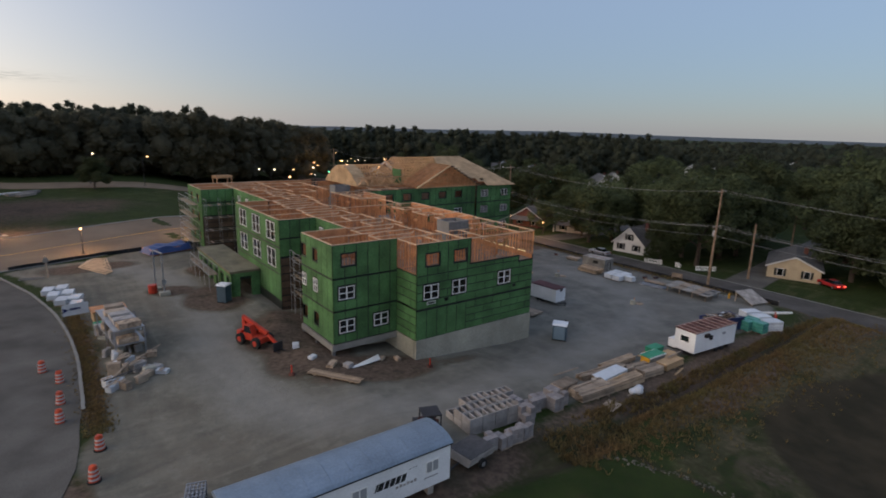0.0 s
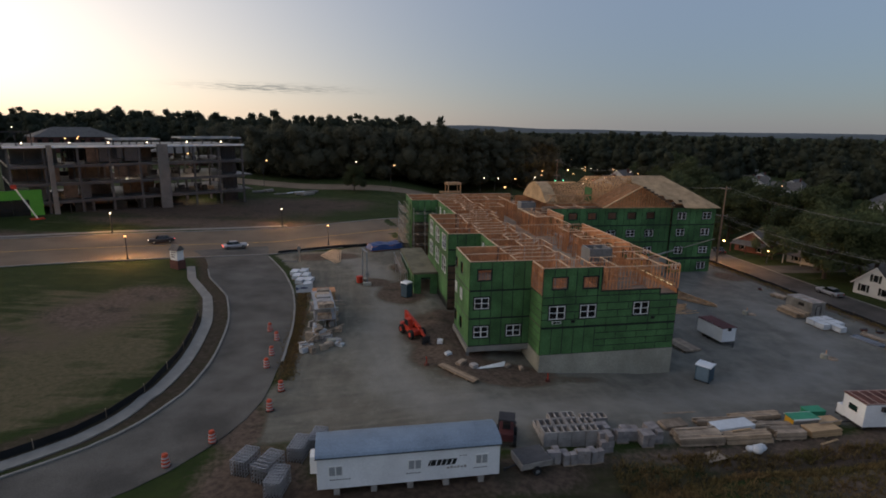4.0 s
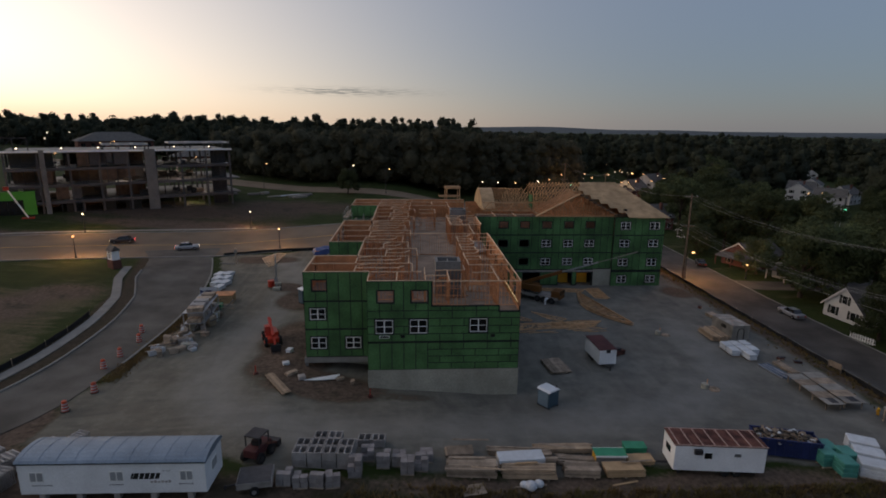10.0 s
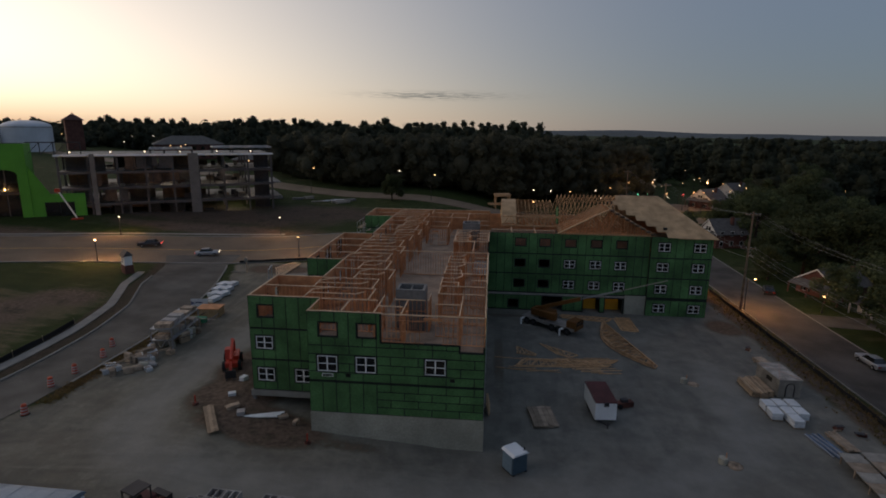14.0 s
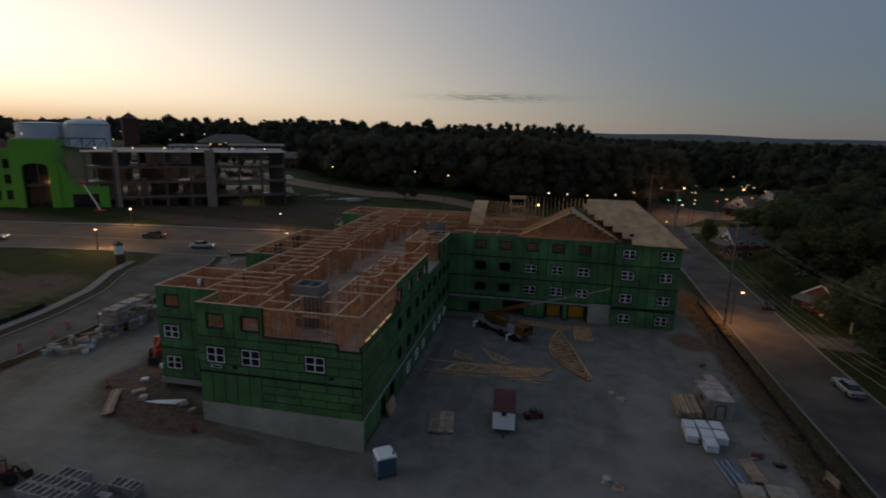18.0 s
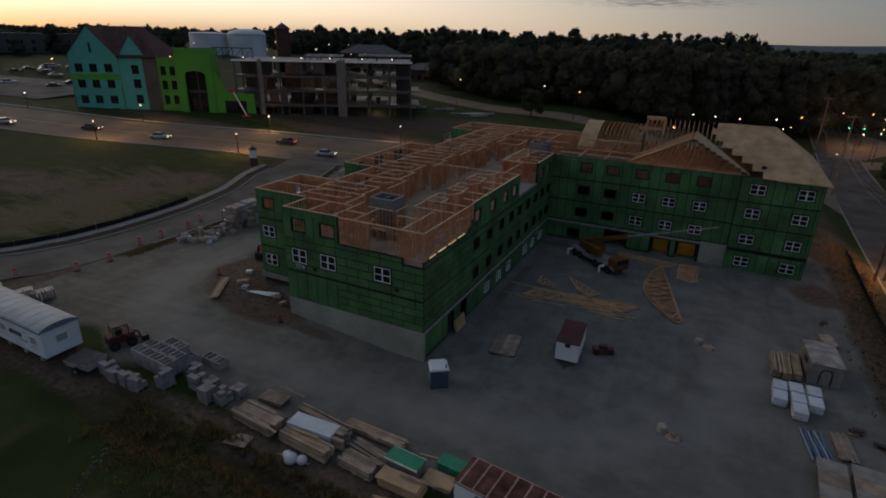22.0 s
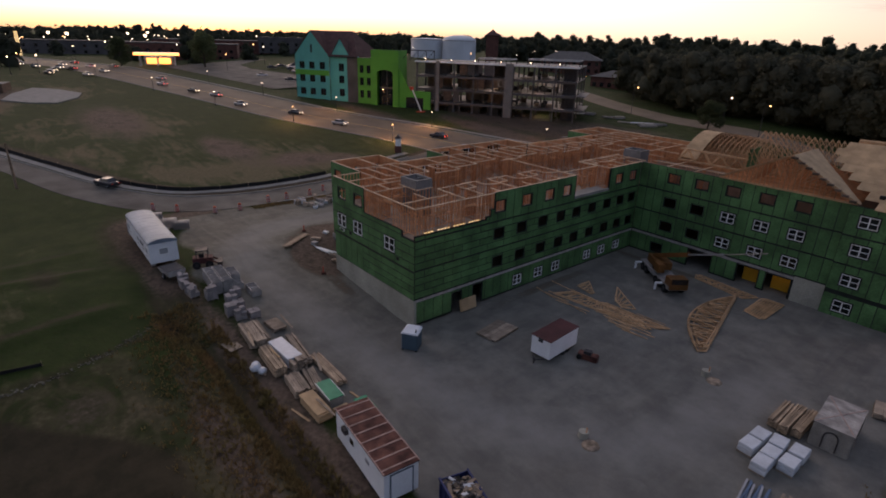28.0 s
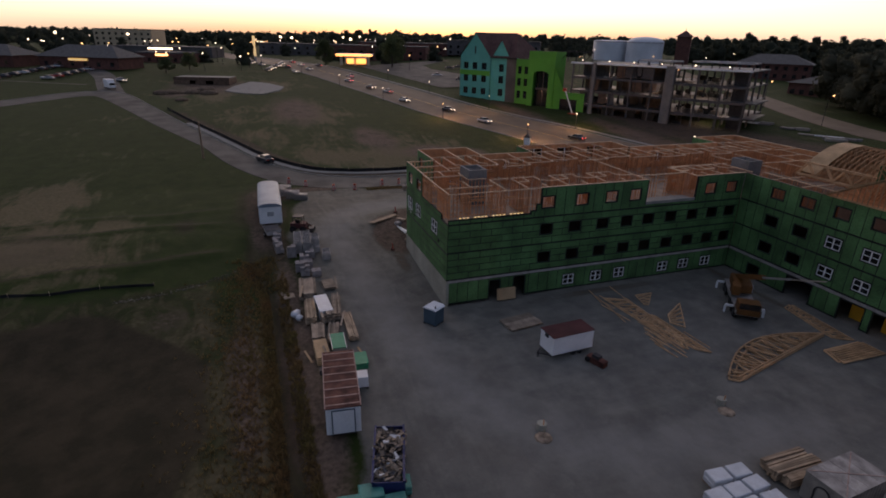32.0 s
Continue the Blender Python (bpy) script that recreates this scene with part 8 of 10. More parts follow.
# work lights under its ceilings and a row of small lamps along the roof edge
for u, v, k in ((40, 6, 0), (44, 8, 1), (38, 6, 2), (23, 6, 2)):
    part("work_lamp", Shape().box(u - 0.5, u + 0.5, v - 0.12, v + 0.12, LV[k] + 3.3, LV[k] + 3.45, "work_light"), frame_b, "bright work light under the slab")
    lamp = new("work_lamp_light", bpy.data.lights.new("work_lamp_light", "POINT"))
    lamp.data.energy, lamp.data.color, lamp.data.shadow_soft_size = 330, (1.0, 0.86, 0.68), 0.3
    lamp.matrix_world = FM @ pose(u, v, LV[k] + 3.0)
for u in (3, 11.5, 19, 27, 36, 44.5):
    part("roof_lamp", Shape().box(u - 0.14, u + 0.14, 0.3, 0.58, 20.9, 21.15, "lamp_white").beam((u, 0.44, 20.2), (u, 0.44, 20.9), 0.06, 0.06, "dark_steel"), frame_b, "small bright lamp on a stub post")


def far_wall(parent, p, q, z0, z1, holes, mat, thick=0.3, label=""):
    m, L = wall_frame(p, q)
    s = Shape()
    gaps = [(u - w / 2, u + w / 2, v, v + h) for u, v, w, h in holes]
    holed(s, L, z0, z1, gaps, 0, thick, mat, mat)
    w = part("wall", s, parent, label, at=m)
    for u, v, ww, hh in holes:
        part("window", Shape().box(u - ww / 2, u + ww / 2, 0.2, 0.26, v, v + hh, "glass").box(u - 0.05, u + 0.05, 0.12, 0.2, v, v + hh, "tape"), w)
    return w, m


teal = thing("teal_sheathed_building", "building shell in teal and lime weather sheathing, brown gabled roof", "building", FM)
rows3 = [(u, v, 2.1, 2.2) for v in (8.0, 12.2, 16.4) for u in (2.6, 6.4, 10.4)] + [(u, 5.1, 1.9, 1.6) for u in (2.6, 6.4, 10.4)]
w, m = far_wall(teal, (-44, 0), (-31, 0), 5.0, 20.7, rows3, "teal", label="teal sheathed gable wall")
part("gable", Shape().add([(-44, 0, 20.7), (-31, 0, 20.7), (-37.5, 0, 28.2), (-44, 0.3, 20.7), (-31, 0.3, 20.7), (-37.5, 0.3, 28.2)], [(0, 1, 2), (5, 4, 3), (0, 2, 5, 3), (1, 4, 5, 2), (0, 3, 4, 1)], "teal"), teal, "teal gable")
part("gable_slot", Shape().box(-37.8, -37.2, -0.04, 0.02, 21.5, 24.0, "tape"), teal)
part("band", Shape().box(-44.02, -30.98, -0.05, 0.0, 14.4, 16.0, "lime"), teal, "lime band between windows")
far_wall(teal, (-44, 20), (-44, 0), 5.0, 20.7, [(u, v, 1.6, 2.2) for v in (8.0, 12.2, 16.0) for u in (4, 10, 16)], "teal")
far_wall(teal, (-31, 0.6), (-20.4, 0.6), 5.0, 20.7, [(u, v, 2.0, 2.4) for v in (8.0, 12.2, 16.0) for u in (4.2,)] , "teal", label="teal sheathed wall")
part("grey_bay", Shape().box(-24.4, -20.6, 0.2, 0.6, 5.0, 20.6, "slab"), teal, "grey unfinished bay")
part("dormer", Shape().add([(-30.5, 0.5, 20.7), (-23.5, 0.5, 20.7), (-27, 0.5, 26.0), (-27, 7.5, 26.0), (-30.5, 3, 20.7), (-23.5, 3, 20.7)], [(0, 1, 2)], "teal").add([(-30.7, 0.3, 20.5), (-27, 0.3, 26.2), (-27, 8, 26.2), (-30.7, 3, 20.5), (-23.3, 0.3, 20.5), (-23.3, 3, 20.5)], [(0, 1, 2, 3), (1, 4, 5, 2)], "roof_brown").box(-31.0, -20.6, -0.1, 0.5, 20.3, 20.7, "tape"), teal, "small teal gable with brown roof slopes")
part("roof", Shape().add([(-44.4, -0.4, 20.4), (-37.5, -0.4, 28.4), (-37.5, 20, 28.4), (-44.4, 20, 20.4), (-37.5, -0.4, 28.4), (-30.6, -0.4, 20.4), (-30.6, 20, 20.4)], [(0, 1, 2, 3), (1, 5, 6, 2)], "roof_brown")
     .add([(-37.5, 9, 28.4), (-26.5, 9, 28.4), (-20.6, -0.2, 20.5), (-31.0, -0.2, 20.5), (-20.6, 19, 20.5), (-37.5, 19, 20.5)], [(0, 3, 2, 1), (0, 1, 4, 5), (1, 2, 4)], "roof_brown"), teal, "brown shingled roof")
far_wall(teal, (-20.6, 0.3), (-15.0, 0.3), 5.0, 20.4, [(u, v, 1.4, 2.4) for v in (8.0, 12.0, 15.8) for u in (1.4, 3.9)], "lime", label="lime sheathed wall")
m = wall_frame((-15.2, -0.8), (-5.6, -0.8))[0]
s = Shape()
for r in cut((0, 9.6, 5.0, 23.1), [(2.0, 7.6, 5.0, 17.2)]):
    s.box(r[0], r[1], 0, 0.6, r[2], r[3], "lime")
for a, b in zip(np.linspace(0, math.pi, 11), np.linspace(0, math.pi, 11)[1:]):
    s.add([(4.8 + 2.8 * math.cos(a), -0.02, 16.0 + 1.2 * math.sin(a)), (4.8 + 2.8 * math.cos(b), -0.02, 16.0 + 1.2 * math.sin(b)), (4.8 + 2.8 * math.cos(b), -0.02, 17.25), (4.8 + 2.8 * math.cos(a), -0.02, 17.25)], [(0, 1, 2, 3)], "lime")
part("portal", s, teal, "tall lime portal with arched opening", at=m)
part("portal_glazing", Shape().box(-13.2, -7.6, 1.0, 1.1, 5.0, 17.2, "glass").box(-10.5, -10.3, 0.9, 1.0, 5.0, 17.2, "slab").box(-13.2, -7.6, 0.9, 1.0, 11.2, 11.8, "slab"), teal)
part("portal_side", Shape().box(-5.9, -5.6, -0.2, 6, 5.0, 23.1, "lime").box(-15.2, -14.9, -0.2, 6, 5.0, 23.1, "lime").box(-15.2, -5.6, 5.8, 6.0, 5.0, 23.1, "slab"), teal)
far_wall(teal, (-5.6, -0.4), (5.2, -0.4), 4.6, 11.2, [(5.4, 5.2, 6.0, 4.0)], "lime", label="low lime wing")
part("lime_rake", Shape().add([(-5.6, -0.45, 11.2), (-1.8, -0.45, 11.2), (-5.6, -0.45, 18.0)], [(0, 1, 2)], "lime").add([(-5.6, -0.15, 11.2), (-1.8, -0.15, 11.2), (-5.6, -0.15, 18.0)], [(2, 1, 0)], "lime"), teal)
lift = thing("boom_lift", "red boom lift in front of the lime wall", "boom lift", FM @ pose(3.5, -4, 4.6))
part("base", Shape().box(-1.2, 1.2, -0.8, 0.8, 0.1, 1.0, "red"), lift, bevel=0.05)
part("boom", Shape().beam((0, 0, 1.0), (-3.0, 0, 7.5), 0.25, 0.3, "vinyl"), lift)
part("basket", Shape().box(-3.7, -2.7, -0.4, 0.4, 7.4, 8.2, "red"), lift)

# tanks, brick tower
for x, y, r, h, dome in ((-231.5, 182, 9.6, 26.4, 0.5), (-213.5, 191.5, 9.7, 26.2, 2.8)):
    ob = thing("storage_tank", "pale cylindrical storage tank" + (" with domed top" if dome > 1 else " with flat top"), "tank", pose(x, y, 8), "storage tanks")
    part("shell", Shape().tube((0, 0, 0), (0, 0, h - 8), r, r, "tank", 40, caps=False), ob)
    s = Shape()
    rr = [(r * math.cos(a), h - 8 + dome * math.sin(a)) for a in np.linspace(0, math.pi / 2, 6)]
    for (r0, z0), (r1, z1) in zip(rr, rr[1:]):
        s.tube((0, 0, z0), (0, 0, z1), r0, max(r1, 0.01), "tank", 40, caps=False)
    part("roof", s, ob)
    part("rim", Shape().tube((0, 0, h - 8.5), (0, 0, h - 8), r + 0.12, r + 0.12, "steel", 40, caps=False), ob)
tw = thing("brick_tower", "dark brick tower with pyramid roof", "tower", pose(-206.7, 211.6, 9.5, 0, 0, 45))
part("shaft", Shape().box(-3.6, 3.6, -3.6, 3.6, 0, 20.0, "brick"), tw)
part("roof", Shape().add([(-4.6, -4.6, 19.8), (4.6, -4.6, 19.8), (4.6, 4.6, 19.8), (-4.6, 4.6, 19.8), (0, 0, 23.2)], [(0, 1, 4), (1, 2, 4), (2, 3, 4), (3, 0, 4), (3, 2, 1, 0)], "roof_brown"), tw)
part("finial", Shape().tube((0, 0, 23.0), (0, 0, 24.2), 0.15, 0.05, "dark_steel", 6), tw)


hut = thing("timber_shelter", "pale timber shelter on posts beside the back road", "shelter", on(3.6, 137.5, 10))
part("roof", Shape().box(-2.6, 2.6, -1.6, 1.6, 4.3, 5.1, "truss"), hut, "pale boarded top")
for u in (-2.3, 2.3):
    for v in (-1.4, 1.4):
        part("post", Shape().box(u - 0.15, u + 0.15, v - 0.15, v + 0.15, -0.1, 4.3, "truss"), hut)
part("deck", Shape().box(-4.6, 2.6, -1.6, 1.6, 1.4, 1.9, "truss"), hut)

# ---- monument sign at the lane's mouth ----
sg = thing("monument_sign", "brick monument sign with white panel and dark peaked cap", "sign", on(-62.2, 41.8, -38))
part("plinth", Shape().box(-1.0, 1.0, -0.7, 0.7, 0, 1.5, "brick"), sg)
part("panel", Shape().box(-0.85, 0.85, -0.6, 0.6, 1.5, 3.1, "vinyl"), sg, "white panel")
part("cap", Shape().profile([(-0.85, 3.1), (0.85, 3.1), (0.0, 4.0)], -1.0, 1.0, "shingle"), sg, "dark peaked cap")
s = Shape()
for k in range(3):
    s.box(-0.6, 0.6 - 0.2 * k, -0.612, -0.6, 2.7 - 0.4 * k, 2.9 - 0.4 * k, "slab")
part("lettering", s, sg, "unreadable lettering as bars")


# ---- lamps ----
def street_lamp(x, y, h=3.9, head="lamp_white", power=0.0, colour=(1.0, 0.72, 0.4), arm=0.0, r=0.16):
    ob = thing("street_lamp", "dark post lamp with lit globe" if h < 5 else "tall road lamp, lit, on a dark pole", "street lamp", on(x, y, 0, -0.02), "street lamps")
    part("post", Shape().tube((0, 0, 0), (0, 0, h), 0.09, 0.06, "dark_steel", 8), ob)
    part("base", Shape().tube((0, 0, 0), (0, 0, 0.4), 0.2, 0.16, "dark_steel", 10), ob)
    if arm:
        part("arm", Shape().beam((0, 0, h), (arm, 0, h + 0.3), 0.08, 0.08, "dark_steel"), ob)
    part("globe", Shape().ball((arm, 0, h + 0.2), r, head, 10, 6), ob, "glowing lamp head")
    part("cap", Shape().tube((arm, 0, h + 0.2 + r * 0.75), (arm, 0, h + 0.2 + r * 1.3), r * 1.2, r * 0.4, "dark_steel", 10), ob)
    if power:
        lamp = new("street_lamp_light", bpy.data.lights.new("street_lamp_light", "POINT"))
        lamp.data.energy, lamp.data.color, lamp.data.shadow_soft_size = power, colour, r
        lamp.location = (x + arm, y, gz(x, y) + h - 0.15)


for x, y, p in ((-38.4, 60.2, 800), (-71.4, 46.6, 2200), (-101.4, 34.9, 2200), (-132, 24.5, 0), (-165, 15.5, 0), (-200, 5, 0), (-49.2, 77.6, 1200), (-81, 66.5, 1700), (-113, 54.5, 1700), (-146, 45, 0), (-180, 38, 0), (-20, 66.8, 1000)):
    street_lamp(x, y, 3.9, "lamp_warm" if p in (800, 2200) else "lamp_white", p, (1.0, 0.55, 0.2), r=0.17)
for x, y in ((-31.6, 134), (-19.3, 128.7), (-60, 132), (12.3, 132), (18, 134), (24, 133), (54, 142), (-85, 138), (33, 138)):
    street_lamp(x, y, 8.0, random.choice(("lamp_warm", "lamp_white")), 0, arm=1.2, r=0.22)
street_lamp(79.0, 167.0, 11.5, "lamp_warm", 4200, (1.0, 0.5, 0.16), arm=1.4, r=0.32)
street_lamp(60.5, 172, 10.5, "lamp_warm", 3600, (1.0, 0.5, 0.16), arm=1.4, r=0.24)
for x, y in ((57.4, 174.5), (61.6, 175.5), (73.5, 171.0)):
    ob = thing("traffic_signal", "lit traffic signal on a tall dark post", "traffic light", on(x, y, -30), "signals at the crossing")
    part("post", Shape().tube((0, 0, 0), (0, 0, 6.6), 0.1, 0.08, "dark_steel", 8), ob)
    head = part("signal_head", Shape().box(-0.25, 0.25, -0.3, -0.05, 5.6, 6.9, "dark_steel"), ob)
    part("lens", Shape().ball((0, -0.32, 5.85 if x < 70 else 6.6), 0.22, "lamp_green" if x < 70 else "lamp_red", 8, 5), head, "glowing lens")
street_lamp(10, 100, 8.5, "lamp_warm", 1800, (1.0, 0.55, 0.2), arm=1.2, r=0.25)
# low post lamp standing in for a house's porch light
street_lamp(57.5, 51.0, 2.8, "lamp_warm", 160, (1.0, 0.5, 0.16), r=0.16)
street_lamp(44.4, 50.5, 5.4, "lamp_warm", 3000, (1.0, 0.5, 0.16), arm=1.2, r=0.2)
for x, y in ((60, 152), (72, 160), (88, 168), (66, 178), (100, 182), (40, 150), (56, 190), (80, 196)):
    street_lamp(x, y, 8.5, "lamp_warm", 0, arm=1.3, r=0.2)
far_rng = random.Random(11)
stack_rng = random.Random(6)
for k in range(16):
    x = stack_rng.uniform(-70, -44)
    y = 119.5 + 0.06 * (x + 60) + stack_rng.uniform(-3, 3)
    w, d, h = stack_rng.uniform(2, 6), stack_rng.uniform(0.8, 2), stack_rng.uniform(0.2, 0.8)
    thing("site_pallet", "low pale stack of site materials on bare soil", "materials", on(x, y, stack_rng.uniform(10, 50)), "stacks beside the frame building", shape=Shape().box(-w / 2, w / 2, -d / 2, d / 2, 0, h, stack_rng.choice(("kerb", "dirty_white", "tank", "pier"))), bevel=0.05)
for k in range(46):
    x, y = far_rng.uniform(30, 190), far_rng.uniform(110, 330)
    if far_rng.random() < 0.5 and x > 120:
        continue
    street_lamp(x, y, far_rng.uniform(5, 9), far_rng.choice(("lamp_warm", "lamp_white", "lamp_white", "lamp_green" if k % 9 == 0 else "lamp_warm")), r=0.17)
for k in range(110):
    x, y = far_rng.uniform(-560, -190), far_rng.uniform(-160, 140)
    if abs(y - 8 - 0.26 * (x + 236)) < 14:
        y -= 30
    street_lamp(x, y, far_rng.uniform(5, 9), far_rng.choice(("lamp_warm", "lamp_white", "lamp_white")), r=0.42 if x < -300 else 0.28)
for k in range(26):
    x, y = far_rng.uniform(-330, -90), far_rng.uniform(115, 260)
    street_lamp(x, y, far_rng.uniform(5, 8), far_rng.choice(("lamp_warm", "lamp_white")), r=0.22)
for x, y in ((-442, 78), (-338, 6), (-420, 60), (-300, 10), (-286, 42), (-330, -80), (-345, -120)):
    street_lamp(x, y, 12, "lamp_white", r=0.75)


# ---- cars ----
def car(x, y, turn, paint, lights=True, road=0.06):
    ob = thing("car", {"car_dark": "dark saloon car", "car_silver": "silver saloon car", "car_red": "red saloon car"}[paint] + (" with lights on" if lights else " parked"), "car", on(x, y, turn, road), "cars on the roads")
    part("body", Shape().profile([(-0.85, 0.3), (0.85, 0.3), (0.88, 0.75), (0.8, 0.9), (-0.8, 0.9), (-0.88, 0.75)], -2.2, 2.2, paint), ob, bevel=0.05)
    part("cabin", Shape().add([(-1.5, -0.75, 0.9), (1.0, -0.75, 0.9), (0.4, -0.6, 1.42), (-1.0, -0.6, 1.42), (-1.5, 0.75, 0.9), (1.0, 0.75, 0.9), (0.4, 0.6, 1.42), (-1.0, 0.6, 1.42)], [(0, 1, 2, 3), (7, 6, 5, 4), (1, 5, 6, 2), (4, 0, 3, 7)], "glass").add([(0.4, -0.6, 1.425), (-1.0, -0.6, 1.425), (-1.0, 0.6, 1.425), (0.4, 0.6, 1.425)], [(0, 3, 2, 1)], paint), ob)
    for wx in (-1.35, 1.35):
        for wy in (-0.85, 0.85):
            wheel("wheel", ob, (wx, wy, 0.32), 0.32, 0.2, "y", "rubber", "steel")
    for wy in (-0.6, 0.6):
        part("headlight", Shape().box(2.2, 2.24, wy - 0.18, wy + 0.18, 0.6, 0.76, "lamp_white" if lights else "vinyl"), ob)
        part("tail_light", Shape().box(-2.25, -2.2, wy - 0.18, wy + 0.18, 0.62, 0.78, "lamp_red" if lights else "red"), ob)


for x, y, tn, pt, li in ((-63.6, -15.8, 205, "car_dark", False), (-93.3, 44.5, 20, "car_silver", True), (-111, 40, 20, "car_dark", True), (-129, 31, 18, "car_silver", True), (-158, 26, 17, "car_dark", True), (-190, 24, 196, "car_silver", True), (-215, 10, 16, "car_silver", True), (-230, 16, 196, "car_dark", True),
                         (-70, 60, 200, "car_dark", True), (-56, 57, 20, "car_silver", True), (51.5, 29.0, 92, "car_silver", False), (67.0, -8.6, 60, "car_red", True), (54, 62, 70, "car_dark", False), (-205, 3, 16, "car_silver", True), (-212, -8, 18, "car_dark", True), (-219, -6, 17, "car_silver", True), (-224, 1, 197, "car_dark", True), (-228, -3, 18, "car_silver", True), (-236, -10, 17, "car_silver", True), (-233, 8, 196, "car_silver", True), (-252, -14, 17, "car_silver", True), (-148, 30, 198, "car_silver", True), (-176, 21, 197, "car_silver", True), (-245, 0, 15, "car_silver", True), (-260, 6, 195, "car_dark", True), (-180, -60, 40, "car_silver", True)):
    car(x, y, tn, pt, li)


van = thing("white_van", "white box van parked at the lane's bend", "van", on(-163, -60.5, 25, 0.06))
part("body", Shape().box(-3.0, 1.4, -1.1, 1.1, 0.5, 3.0, "white_metal"), van, "white box body", bevel=0.05)
part("cab", Shape().profile([(-1.0, 0.5), (1.0, 0.5), (0.9, 2.1), (-0.9, 2.1)], 1.4, 3.0, "white_metal"), van, bevel=0.06)
part("windscreen", Shape().box(3.0, 3.03, -0.85, 0.85, 1.3, 2.0, "glass"), van)
for wx in (-1.9, 2.1):
    for wy in (-0.95, 0.95):
        wheel("wheel", van, (wx, wy, 0.42), 0.42, 0.25, "y", "rubber", "steel")


# ---- houses ----
HILL = [(152, 104, -50, "siding"), (166, 116, -40, "siding"), (140, 92, -60, "grey_siding"), (158, 84, -70, "siding"), (184, 122, -50, "siding"), (128, 78, -60, "siding")]

def house(x, y, turn, w, d, eave, ridge, siding, label, porch=False, attic=False, white_gable=False):
    ob = thing("house", label, "house", on(x, y, turn, -0.3), "houses along the street")
    s = Shape()
    s.add([(-w / 2, -d / 2, 0), (w / 2, -d / 2, 0), (w / 2, -d / 2, eave), (0, -d / 2, ridge), (-w / 2, -d / 2, eave), (-w / 2, d / 2, 0), (w / 2, d / 2, 0), (w / 2, d / 2, eave), (0, d / 2, ridge), (-w / 2, d / 2, eave)],
          [(0, 1, 2, 3, 4), (9, 8, 7, 6, 5), (0, 4, 9, 5), (1, 6, 7, 2), (0, 5, 6, 1), (2, 7, 8, 3), (4, 3, 8, 9)], siding)
    part("wall", s, ob)
    k = (ridge - eave) / (w / 2)
    for sx in (-1, 1):
        p = [(0, -d / 2 - 0.35, ridge + 0.06), (sx * (w / 2 + 0.4), -d / 2 - 0.35, eave - 0.4 * k + 0.06), (sx * (w / 2 + 0.4), d / 2 + 0.35, eave - 0.4 * k + 0.06), (0, d / 2 + 0.35, ridge + 0.06)]
        part("roof", Shape().add(p + [(a, b, c + 0.12) for a, b, c in p], [(0, 3, 2, 1), (4, 5, 6, 7), (0, 1, 5, 4), (1, 2, 6, 5), (2, 3, 7, 6)], "shingle"), ob, "grey shingled roof slope")
        part("barge_board", Shape().beam((0, -d / 2 - 0.37, ridge), (sx * (w / 2 + 0.4), -d / 2 - 0.37, eave - 0.4 * k), 0.05, 0.22, "siding"), ob)
    rows = [0.9] + ([3.5] if eave > 4 else [])
    for z in rows:
        for u in (-w / 4, w / 4):
            wd = part("window", Shape().box(u - 0.5, u + 0.5, -d / 2 - 0.04, -d / 2, z, z + 1.4, "siding"), ob)
            part("pane", Shape().box(u - 0.42, u + 0.42, -d / 2 - 0.055, -d / 2 - 0.04, z + 0.08, z + 1.32, "glass"), wd)
            for o in (-0.75, 0.75):
                part("shutter", Shape().box(u + o - 0.2, u + o + 0.2, -d / 2 - 0.05, -d / 2, z, z + 1.4, "tape"), ob)
        for v in np.linspace(-d / 2 + 1.5, d / 2 - 1.5, 3):
            for sx in (-1, 1):
                wd = part("window", Shape().box(min(sx * w / 2, sx * (w / 2 + 0.04)), max(sx * w / 2, sx * (w / 2 + 0.04)), v - 0.5, v + 0.5, z, z + 1.4, "siding"), ob)
                part("pane", Shape().box(min(sx * (w / 2 + 0.04), sx * (w / 2 + 0.055)), max(sx * (w / 2 + 0.04), sx * (w / 2 + 0.055)), v - 0.42, v + 0.42, z + 0.08, z + 1.32, "glass"), wd)
    if attic:
        wd = part("window", Shape().box(-0.5, 0.5, -d / 2 - 0.04, -d / 2, eave + 0.6, eave + 2.0, "siding"), ob)
        part("pane", Shape().box(-0.42, 0.42, -d / 2 - 0.055, -d / 2 - 0.04, eave + 0.68, eave + 1.92, "glass"), wd)
        for o in (-0.75, 0.75):
            part("shutter", Shape().box(o - 0.2, o + 0.2, -d / 2 - 0.05, -d / 2, eave + 0.6, eave + 2.0, "tape"), ob)
    if porch:
        part("porch_roof", Shape().profile([(-d / 2 - 2.4, eave - 0.7), (-d / 2, eave - 0.7), (-d / 2, eave + 0.2), (-d / 2 - 2.4, eave - 0.55)], -w / 2, w / 2, "shingle"), ob)
        for u in (-w / 2 + 0.2, 0, w / 2 - 0.2):
            part("porch_post", Shape().box(u - 0.1, u + 0.1, -d / 2 - 2.3, -d / 2 - 2.1, 0, eave - 0.6, siding), ob)
